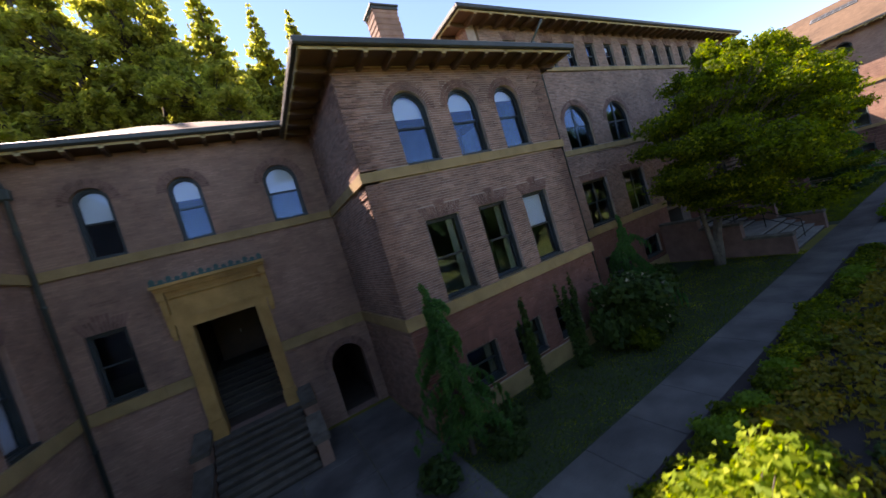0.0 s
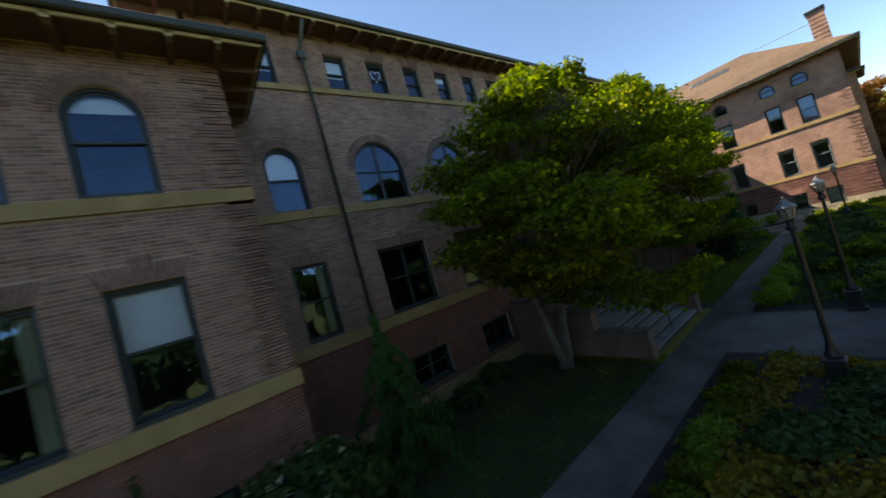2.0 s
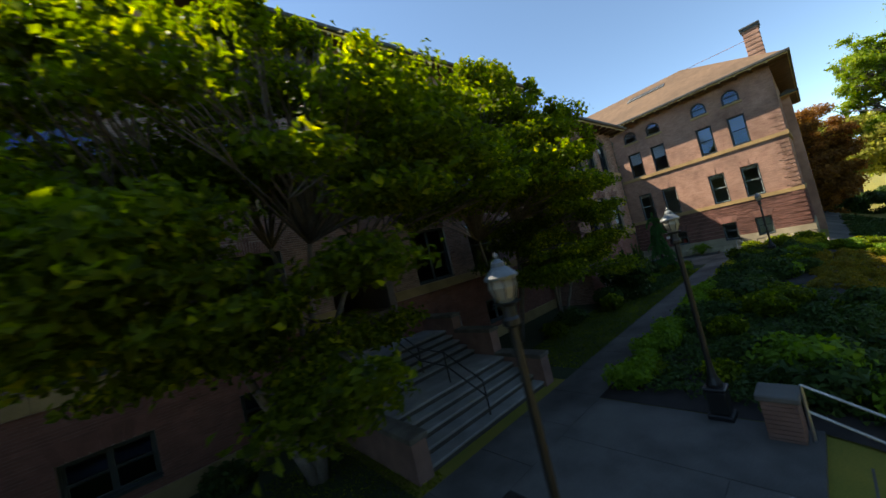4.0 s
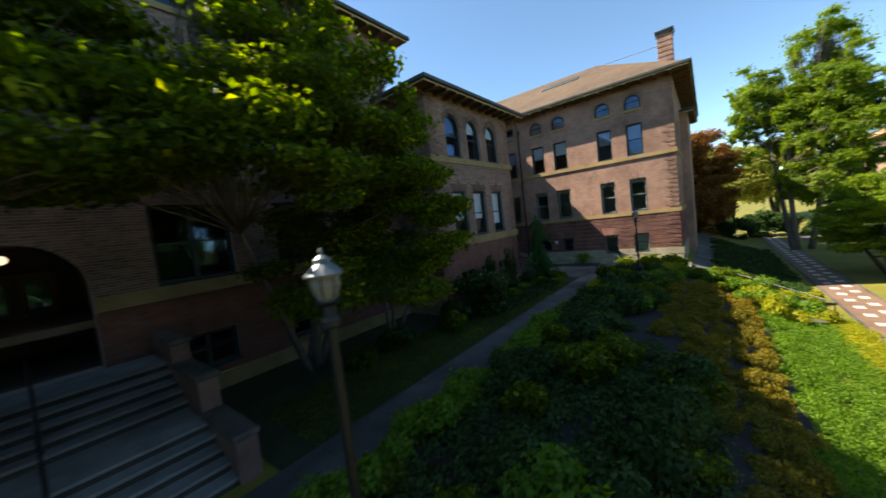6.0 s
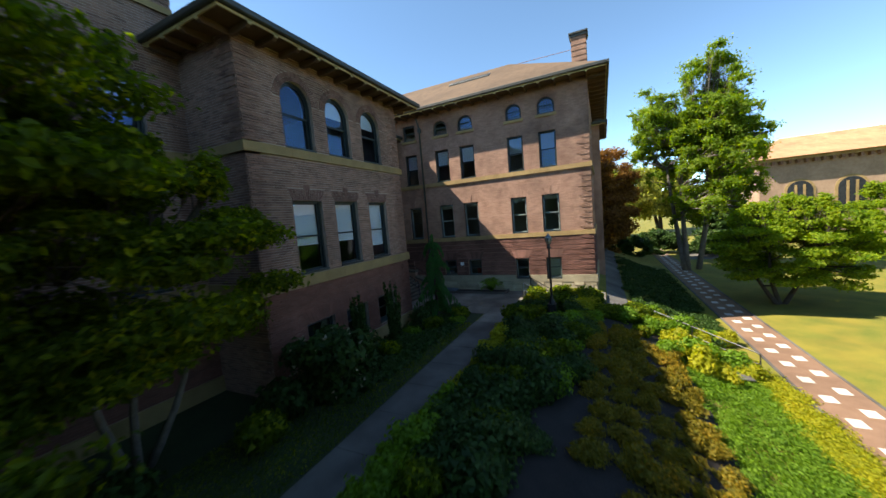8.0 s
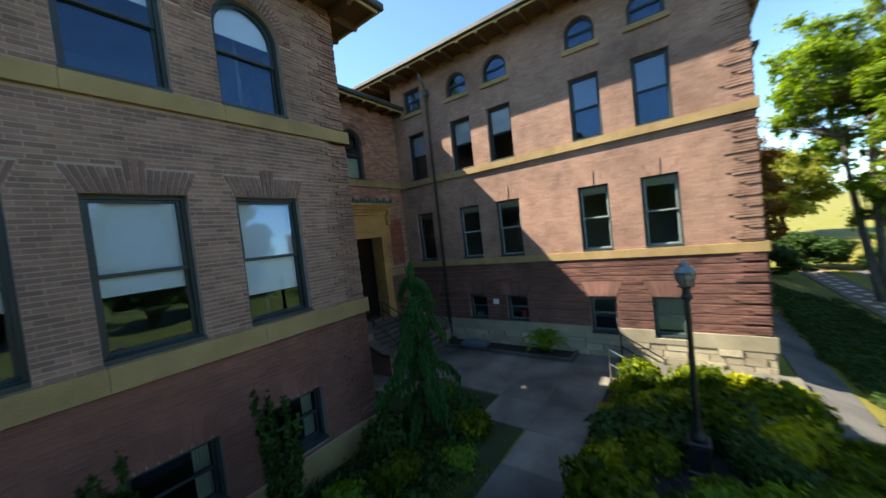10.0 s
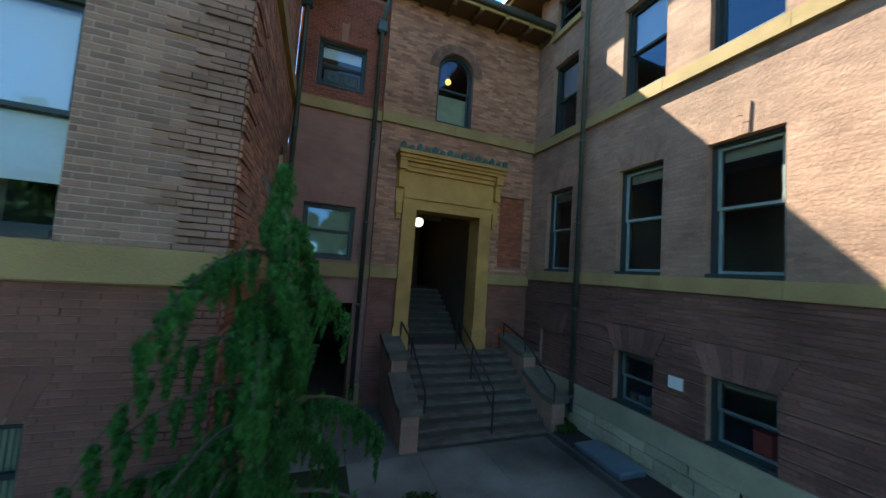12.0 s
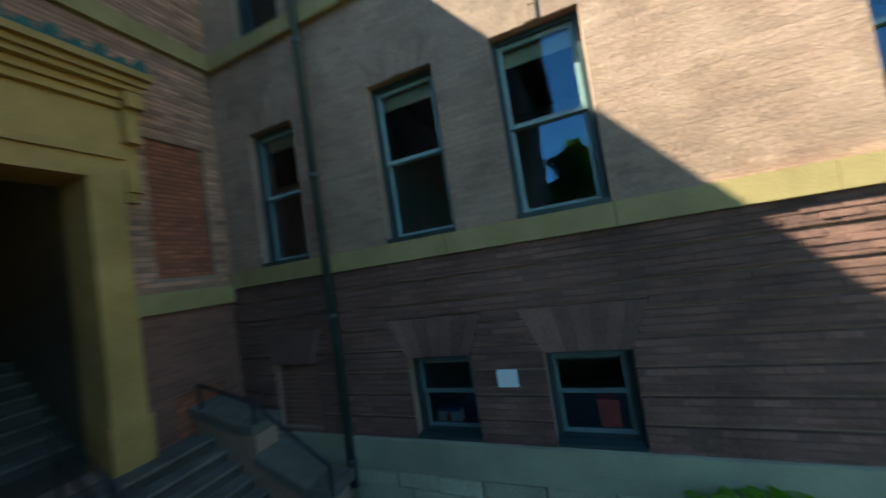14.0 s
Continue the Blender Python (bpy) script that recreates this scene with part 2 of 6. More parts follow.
LIT = glow("warm_lamp_globe", (1.0, 0.86, 0.62), 0.45)
LAMP_AMBER = glow("lit_amber_globe", (1.0, 0.55, 0.12), 0.5)
# Faint glow put into a door pane for the light behind it.
AMBER = glow("glowing_amber_pane", (1.0, 0.50, 0.10), 0.06)
LEAF_MAPLE = foliage("maple_leaves", (0.011, 0.028, 0.003), (0.115, 0.165, 0.009), (0.46, 0.46, 0.025), 0.58)
LEAF_GREEN = foliage("fresh_green_leaves", (0.055, 0.115, 0.012), (0.165, 0.23, 0.026), (0.27, 0.30, 0.04), 0.55)
LEAF_SUNNY = foliage("sunny_maple_leaves", (0.05, 0.12, 0.008), (0.20, 0.27, 0.016), (0.34, 0.36, 0.03))
LEAF_DARK = foliage("dark_evergreen_leaves", (0.008, 0.026, 0.006), (0.036, 0.074, 0.013), None, 0.25)
LEAF_MID = foliage("mid_green_leaves", (0.011, 0.032, 0.008), (0.046, 0.088, 0.018), (0.09, 0.125, 0.03), 0.3)
LEAF_BLUE = foliage("blue_green_needles", (0.012, 0.060, 0.018), (0.055, 0.175, 0.045), None, 0.4)
LEAF_LIME = foliage("lime_groundcover", (0.06, 0.13, 0.012), (0.14, 0.24, 0.02))
LEAF_YELLOW = foliage("yellow_green_leaves", (0.14, 0.18, 0.012), (0.32, 0.31, 0.018), (0.42, 0.32, 0.02))
LEAF_RUST = foliage("rust_heather", (0.055, 0.070, 0.009), (0.21, 0.155, 0.014), (0.46, 0.24, 0.018), 0.35)
LEAF_COPPER = foliage("copper_beech_leaves", (0.07, 0.040, 0.016), (0.25, 0.13, 0.04), (0.36, 0.20, 0.06), 0.5)
LEAF_FAR = foliage("woodland_leaves", (0.08, 0.10, 0.025), (0.26, 0.27, 0.06), (0.42, 0.39, 0.10), 0.68)


# ---------------------------------------------------------------- mesh helpers
def mesh_object(name, verts, faces, mat, parent=None):
    me = bpy.data.meshes.new(name)
    me.from_pydata([tuple(v) for v in verts], [], faces)
    me.materials.append(mat)
    me.update()
    ob = new(name, me)
    ob.parent = parent
    return ob


def part(name, bm, mat, parent=None, label="", smooth=False, keep=False):
    if not keep:
        bmesh.ops.recalc_face_normals(bm, faces=bm.faces)
    me = bpy.data.meshes.new(name)
    bm.to_mesh(me)
    bm.free()
    me.materials.append(mat)
    if smooth:
        me.shade_smooth()
    ob = new(name, me)
    ob.parent = parent
    if label:
        tagged(ob, label)
    return ob


def thing(name, label, category, group="", kind="", at=None):
    ob = new(name)
    ob.empty_display_size = 0.1
    if at is not None:
        ob.matrix_world = at
    return tagged(ob, label, category, group, kind)


def add_box(bm, a, b, bevel=0.0):
    c = [(a[i] + b[i]) / 2 for i in range(3)]
    s = [abs(b[i] - a[i]) for i in range(3)]
    made = bmesh.ops.create_cube(bm, size=1.0, matrix=Matrix.LocRotScale(c, None, s))
    if bevel:
        edges = {e for v in made["verts"] for e in v.link_edges}
        bmesh.ops.bevel(bm, geom=list(edges), offset=bevel, segments=1, affect="EDGES")


def box_bm(*boxes, bevel=0.0):
    bm = bmesh.new()
    for a, b in boxes:
        add_box(bm, a, b, bevel)
    return bm


def tube(bm, points, radii, sides=8, cap=True):
    """A tube with a radius at every point."""
    rings = []
    pts = [Vector(p) for p in points]
    for i, p in enumerate(pts):
        way = (pts[min(i + 1, len(pts) - 1)] - pts[max(i - 1, 0)]).normalized()
        side = way.orthogonal().normalized() if i == 0 else (last - way * last.dot(way)).normalized()
        last = side
        up = way.cross(side)
        rings.append([bm.verts.new(p + (side * math.cos(k * math.tau / sides) + up * math.sin(k * math.tau / sides)) * radii[i])
                      for k in range(sides)])
    for a, b in zip(rings, rings[1:]):
        for k in range(sides):
            bm.faces.new((a[k], a[(k + 1) % sides], b[(k + 1) % sides], b[k]))
    if cap:
        bm.faces.new(rings[0][::-1])
        bm.faces.new(rings[-1])
    return bm


def lathe(bm, profile, sides=16, at=(0, 0, 0)):
    """Turns a profile of (radius, height) round the upright axis."""
    rings = [[bm.verts.new((at[0] + r * math.cos(k * math.tau / sides), at[1] + r * math.sin(k * math.tau / sides), at[2] + z))
              for k in range(sides)] for r, z in profile]
    for a, b in zip(rings, rings[1:]):
        for k in range(sides):
            bm.faces.new((a[k], a[(k + 1) % sides], b[(k + 1) % sides], b[k]))
    bm.faces.new(rings[0][::-1])
    bm.faces.new(rings[-1])
    return bm


class Face:
    """The plane of a wall: u runs along it, z up, d into it; the outside is at negative d."""

    def __init__(self, x, y, ux, uy):
        self.o, self.u = Vector((x, y, 0)), Vector((ux, uy, 0))
        self.n = self.u.cross(Vector((0, 0, 1)))

    def at(self, u, d, z):
        return self.o + self.u * u - self.n * d + Vector((0, 0, z))


def prism(bm, face, outline, d0, d1):
    """An outline of (u, z) made solid from depth d0 to d1."""
    a = [bm.verts.new(face.at(u, d0, z)) for u, z in outline]
    b = [bm.verts.new(face.at(u, d1, z)) for u, z in outline]
    bm.faces.new(a)
    bm.faces.new(b[::-1])
    for i in range(len(a)):
        j = (i + 1) % len(a)
        bm.faces.new((a[j], a[i], b[i], b[j]))


def ring(bm, face, outer, inner, d0, d1):
    """A frame between two outlines with as many points each."""
    n = len(outer)
    v = [[bm.verts.new(face.at(u, d, z)) for u, z in line] for line in (outer, inner) for d in (d0, d1)]
    of, ob_, inf, inb = v
    for i in range(n):
        j = (i + 1) % n
        for q in ((of[i], of[j], inf[j], inf[i]), (ob_[j], ob_[i], inb[i], inb[j]), (of[j], of[i], ob_[i], ob_[j]), (inf[i], inf[j], inb[j], inb[i])):
            bm.faces.new(q)


def outline(u0, u1, z0, z1, arch=False, steps=14):
    if not arch:
        return [(u0, z0), (u1, z0), (u1, z1), (u0, z1)]
    r, c = (u1 - u0) / 2, (u0 + u1) / 2
    spring = max(z1 - r, z0 + 0.01)
    ry = z1 - spring
    return [(u0, z0), (u1, z0)] + [(c + r * math.cos(math.pi * k / steps), spring + ry * math.sin(math.pi * k / steps)) for k in range(steps + 1)]


def inset(o, by):
    u0, u1, z0, z1, arch = o
    return outline(u0 + by, u1 - by, z0 + by, z1 - by, arch)


# ---------------------------------------------------------------- walls with real openings and real bricks
COURSE, BRICK_LONG, JOINT, HEAD = 0.0725, 0.27, 0.012, 0.008
BAND_1, BAND_2 = (3.07, 3.41), (7.08, 7.35)


class Bricks:
    """Gathers bricks of one wall as boxes, to be joined into one mesh."""

    def __init__(self, face):
        self.face, self.rows = face, []

    def add(self, u0, u1, z0, z1, proud):
        self.rows.append((u0, u1, z0, z1, proud))

    def build(self, name, mat, parent):
        r = np.array(self.rows)
        n = len(r)
        us, zs = (0, 1, 1, 0, 0, 1, 1, 0), (2, 2, 3, 3, 2, 2, 3, 3)
        u = np.stack([r[:, i] for i in us], 1)
        z = np.stack([r[:, i] for i in zs], 1)
        d = np.stack([-r[:, 4]] * 4 + [np.full(n, 0.01)] * 4, 1)
        u[:, :4] += np.array([0.002, -0.002, -0.002, 0.002])
        z[:, :4] += np.array([0.002, 0.002, -0.002, -0.002])
        f = self.face
        v = (np.array(f.o)[None, None] + u[..., None] * np.array(f.u) - d[..., None] * np.array(f.n) + z[..., None] * np.array((0, 0, 1.0))).reshape(-1, 3)
        quads = np.array([(0, 1, 2, 3), (0, 4, 5, 1), (1, 5, 6, 2), (2, 6, 7, 3), (3, 7, 4, 0)])
        faces = (np.arange(n)[:, None, None] * 8 + quads[None]).reshape(-1, 4)
        return tagged(mesh_object(name, v.tolist(), faces.tolist(), mat, parent), kind="stuff")


def free_spans(a, b, holes):
    spans, at = [], a
    for h0, h1 in sorted(holes):
        if h0 > at:
            spans.append((at, min(h0, b)))
        at = max(at, h1)
    if at < b:
        spans.append((at, b))
    return [s for s in spans if s[1] - s[0] > 0.03]


def wall(name, face, length, top, openings, label, mat=BRICK, mortar=MORTAR, bottom=-0.6, thick=0.45, bands=(BAND_1, BAND_2),
         bricks=True, quoins=(True, True), rustic=None, skip=(), lintels=True, lintel_mat=None, low_mat=None, flush=False, brick_from=0.0, brick_to=None, stone_foot=0.0, single=None):
    """A wall of the building: a solid with its openings cut through, courses of bricks on it, arches of set bricks,
    and stone bands. openings: (u0, u1, z0, z1, arch)."""
    us = sorted({0.0, length, *[o[0] for o in openings], *[o[1] for o in openings]})
    zs = sorted({bottom, top, *[o[2] for o in openings], *[o[3] for o in openings]})
    us, zs = [u for u in us if 0 <= u <= length], [z for z in zs if bottom <= z <= top]
    bm = bmesh.new()
    for z0, z1 in zip(zs, zs[1:]):
        run = None
        for u0, u1 in [*zip(us, us[1:]), (None, None)]:
            solid = u0 is not None and not any(o[0] <= u0 and u1 <= o[1] and o[2] <= z0 and z1 <= o[3] for o in openings)
            if solid:
                run = (run[0] if run else u0, u1)
            elif run:
                prism(bm, face, outline(*run, z0, z1), 0, thick)
                run = None
    for u0, u1, z0, z1, arch in openings:
        if arch:
            pts = outline(u0, u1, z0, z1, True)[2:]
            mid = len(pts) // 2
            prism(bm, face, [(u1, z1)] + pts[:mid + 1][::-1], 0, thick)
            prism(bm, face, [(u0, z1)] + pts[mid:][::-1], 0, thick)
    ob = tagged(part(name, bm, mortar), label, "wall", "", "structure")
    rng = random.Random(name)
    # bands of stone
    for b0, b1 in bands:
        if b1 < top:
            holes = [(o[0], o[1]) for o in openings if o[2] < b0 and o[3] > b1]
            for s0, s1 in free_spans(-0.08 if quoins[0] else 0, length + (0.08 if quoins[1] else 0), holes):
                bmb = bmesh.new()
                at = s0
                while at < s1 - 0.01:
                    step = min(s1 - at, rng.uniform(1.5, 2.1))
                    if s1 - at - step < 0.6:
                        step = s1 - at
                    prism(bmb, face, [(at + 0.003, b0), (at + step - 0.003, b0), (at + step - 0.003, b1), (at + 0.003, b1)], -0.085, 0.02)
                    at += step
                part("stone_band", bmb, STONE, ob, "ochre sandstone string course")
    if stone_foot:
        bmb = bmesh.new()
        holes = [(o[0], o[1]) for o in openings if o[2] < stone_foot]
        for s0, s1 in free_spans(-0.06 if quoins[0] else 0, length + (0.06 if quoins[1] else 0), holes):
            prism(bmb, face, outline(s0, s1, bottom, stone_foot), -0.07, 0.02)
        part("stone_foot", bmb, STONE, ob, "pale sandstone plinth")
    if not bricks:
        return ob
    # arches and lintels
    ring_depth = 0.26
    set_bricks, low_set = bmesh.new(), bmesh.new()
    covers = []
    for k, (u0, u1, z0, z1, arch) in enumerate(openings):
        if k in skip or not lintels:
            continue
        c, r = (u0 + u1) / 2, (u1 - u0) / 2
        if arch:
            spring = z1 - r
            for turn in range(2):
                ra, rb = r + 0.005 + turn * 0.13, r + turn * 0.13 + 0.125
                n = int(math.pi * rb / 0.075)
                for i in range(n):
                    a0, a1 = math.pi * (i + 0.13) / n, math.pi * (i + 0.87) / n
                    prism(set_bricks, face, [(c + q * math.cos(a), spring + q * math.sin(a)) for q, a in ((ra, a0), (rb, a0), (rb, a1), (ra, a1))], -0.022, 0.01)
            covers.append(("arch", c, r + ring_depth, spring))
        else:
            tall, n, splay = 0.36, max(8, int((u1 - u0) / 0.07)), 0.16
            if z1 < 3:
                n, tall, splay = (7, 0.50, 0.22) if rustic else (13 if flush else 9, 0.42, 0.16)
            for i in range(n):
                key = abs(i - (n - 1) / 2) < (0.6 if z1 < 3 else 1.6)
                gap = (0.012 if rustic else 0.05) if z1 < 3 else 0.02 if flush else 0.12
                f0, f1 = (i + gap) / n, (i + 1 - gap) / n
                lo0, lo1 = u0 + f0 * (u1 - u0), u0 + f1 * (u1 - u0)
                hi0, hi1 = u0 - splay + f0 * (u1 - u0 + 2 * splay), u0 - splay + f1 * (u1 - u0 + 2 * splay)
                t = tall + (0.13 if key and z1 > 3 else 0)
                cut = 0.0 if z1 < 3 else (0.36 if i % 2 else 0.62)
                for c0, c1 in (((0.0, cut - 0.012), (cut + 0.012, 1.0)) if cut else ((0.0, 1.0),)):
                    mix = [(lo0 + (hi0 - lo0) * q, lo1 + (hi1 - lo1) * q, z1 + 0.005 + (t - 0.005) * q) for q in (c0, c1)]
                    prism(low_set if z1 < 3 else set_bricks, face, [(mix[0][0], mix[0][2]), (mix[0][1], mix[0][2]), (mix[1][1], mix[1][2]), (mix[1][0], mix[1][2])], (-0.02 if abs(i - (n - 1) / 2) < 0.6 else -0.0008) if flush and z1 > 3 else (-0.05 if rustic else -0.006) if z1 < 3 else (-0.022 if key else -0.014), 0.01)
            covers.append(("flat", u0, u1, z1, tall, splay))
    if low_set.verts:
        tagged(part("set_bricks", low_set, BRICK_SET if rustic else low_mat or lintel_mat or BRICK_DARK, ob, "bricks on edge over the low windows"), kind="stuff")
    else:
        low_set.free()
    if set_bricks.verts:
        tagged(part("set_bricks", set_bricks, lintel_mat or BRICK_DARK, ob, "bricks on edge over the windows"), kind="stuff")
    else:
        set_bricks.free()
    heap, low_heap = Bricks(face), Bricks(face)
    loose = []
    z, row = brick_from, 0
    while z + COURSE <= (brick_to or top):
        zm = z + COURSE / 2
        if not any(b0 - 0.02 < zm < b1 + 0.02 for b0, b1 in bands) and not (stone_foot and zm < stone_foot):
            holes = []
            for u0, u1, z0, z1, arch in openings:
                if z0 - COURSE * 0.5 < zm < z1 + COURSE * 0.5:
                    r = (u1 - u0) / 2
                    if arch and zm > z1 - r:
                        h = math.sqrt(max(r * r - (zm - z1 + r) ** 2, 0))
                        holes.append(((u0 + u1) / 2 - h, (u0 + u1) / 2 + h))
                    else:
                        holes.append((u0, u1))
            through_holes = list(holes)
            for cov in covers:
                if cov[0] == "arch" and cov[3] < zm < cov[3] + cov[2]:
                    h = math.sqrt(max(cov[2] ** 2 - (zm - cov[3]) ** 2, 0))
                    holes.append((cov[1] - h, cov[1] + h))
                elif cov[0] == "flat" and cov[3] - 0.01 < zm < cov[3] + cov[4]:
                    s = cov[5] * (zm - cov[3]) / cov[4]
                    holes.append((cov[1] - s, cov[2] + s))
            block, inrow = divmod(row, 4)
            quoin_long = 0.66 if block % 2 else 0.40
            proud = 0.0006 if flush else 0.005
            banded = bool(rustic and zm < rustic)
            if banded:
                proud = 0.044
            if low_mat and zm < bands[0][0] and not banded:
                for s0, s1 in free_spans(0, length, through_holes):
                    low_heap.add(s0, s1, z - 0.001, z + COURSE + 0.001, 0.0006)
            for s0, s1 in free_spans(0, length, holes):
                use = low_heap if low_mat and zm < bands[0][0] else heap
                if banded:
                    use.add(s0, s1, z + (0.034 if row % 4 == 0 else -0.001), z + COURSE + 0.001, 0.039)
                at = s0 - (BRICK_LONG / 2 if row % 2 else 0) - 0.06
                while at < s1:
                    a, b = max(at, s0) + HEAD / 2, min(at + BRICK_LONG, s1) - HEAD / 2
                    if b - a > 0.02:
                        q = proud
                        if (quoins[0] and (a + b) / 2 < quoin_long) or (quoins[1] and (a + b) / 2 > length - quoin_long):
                            q = proud + (0.022 if inrow else 0)
                        if single and single[0] < (a + b) / 2 < single[1] and single[2] < zm < single[3]:
                            loose.append(((a + b) / 2, z + COURSE / 2, b - a, q))
                        else:
                            use.add(a, b, z + (0.036 if banded and row % 4 == 0 else JOINT / 2), z + COURSE - JOINT / 2, q + (rng.uniform(-0.005, 0.008) if banded else rng.uniform(-0.0002, 0.0004) if flush else rng.uniform(-0.002, 0.004)))
                    at += BRICK_LONG
        z += COURSE
        row += 1
    heap.build("brickwork", mat, ob)
    if low_heap.rows:
        low_heap.build("lower_brickwork", low_mat, ob)
    made = {}
    turn = Matrix((face.u, -face.n, (0, 0, 1))).transposed().to_4x4()
    for u, zc, long, q in loose[:300]:
        key = (round(long, 2), round(q, 3))
        if key not in made:
            bm = box_bm(((-long / 2, -q, -COURSE / 2 + JOINT / 2), (long / 2, 0.01, COURSE / 2 - JOINT / 2)), bevel=0.003)
            made[key] = part("brick", bm, BRICK_PIECE, ob)
            b = made[key]
        else:
            b = new("brick", made[key].data)
            b.parent = ob
        b.matrix_world = Matrix.Translation(face.at(u, 0, zc)) @ turn
    return ob


WINDOWS = 0


def window(face, u0, u1, z0, z1, arch=False, label="", blind=0.0, curtain=False, deep=0.17, pale=False, rail=0.5, mullion=False, sill=True, group="sash windows", cloth=None):
    """A sash window in its opening: frame, two sashes, meeting rail, panes, and the blind behind them."""
    global WINDOWS
    WINDOWS += 1
    o = (u0, u1, z0, z1, arch)
    w = thing(f"window_{WINDOWS}", label or ("arched sash window with dark blue-green frame" if arch else "tall sash window with dark blue-green frame"),
              "window", group, "structure", Matrix.Translation(face.at((u0 + u1) / 2, deep, z0)))
    back = w.matrix_world.inverted()

    def piece(name, bm, mat, text="", parent=w, sheet=False):
        bm.transform(back)
        return part(name, bm, mat, parent, text, keep=sheet)

    bm = bmesh.new()
    ring(bm, face, inset(o, 0), inset(o, 0.062), deep - 0.05, deep + 0.10)
    piece("window_frame", bm, WOOD_FRAME)
    mid = z0 + (z1 - z0) * rail
    sash_mat = SASH_MID if pale == "mid" else SASH_LIT if pale else WOOD_FRAME
    top = (u0 + 0.06, u1 - 0.06, mid, z1 - 0.06, arch)
    low = (u0 + 0.06, u1 - 0.06, z0 + 0.06, mid + 0.04, False)
    for name, s, d in (("upper_sash", top, deep), ("lower_sash", low, deep + 0.045)):
        bm = bmesh.new()
        ring(bm, face, inset(s, 0), inset(s, 0.05), d, d + 0.04)
        if mullion:
            c = (u0 + u1) / 2
            prism(bm, face, outline(c - 0.06, c + 0.06, s[2], s[3]), d - 0.01, d + 0.045)
        sash = piece(name, bm, sash_mat)
        bm = bmesh.new()
        bm.faces.new([bm.verts.new(face.at(u, d + 0.018, z)) for u, z in inset(s, 0.045)])
        pane = piece("pane", bm, GLASS, parent=w, sheet=True)
        pane.visible_shadow = False
    if blind:
        bm = bmesh.new()
        drop = z1 - (z1 - z0) * blind
        b = (u0 + 0.10, u1 - 0.10, drop, z1 - 0.09, arch)
        prism(bm, face, outline(*b), deep + 0.105, deep + 0.111)
        # The grey ones imitate a mirrored sky; the other cloths are blinds.
        piece("blind", bm, cloth or BLIND, {"pale_green_curtain": "pale slatted blind", "grey_pane_sheen": "grey sheet that imitates a sky reflection", "cream_roller_blind": "cream roller blind"}[cloth.name] if cloth else "white roller blind")
    if curtain:
        bm = bmesh.new()
        wide = (u1 - u0) * 0.2
        n = 10
        for side in ((u1 - 0.1 - wide, u1 - 0.1),):
            for i in range(n):
                a = side[0] + (side[1] - side[0]) * i / n
                prism(bm, face, outline(a, a + wide / n, z0 + 0.1, z1 - 0.12), deep + 0.13 + 0.025 * (i % 2), deep + 0.17 + 0.025 * (i % 2))
        piece("curtain", bm, CURTAIN, "pale green curtain drawn aside")
    if sill:
        bm = bmesh.new()
        prism(bm, face, outline(u0 + 0.005, u1 - 0.005, z0 - 0.02, z0 + 0.05), -0.03, deep + 0.02)
        piece("window_sill", bm, WOOD_FRAME)
    return w


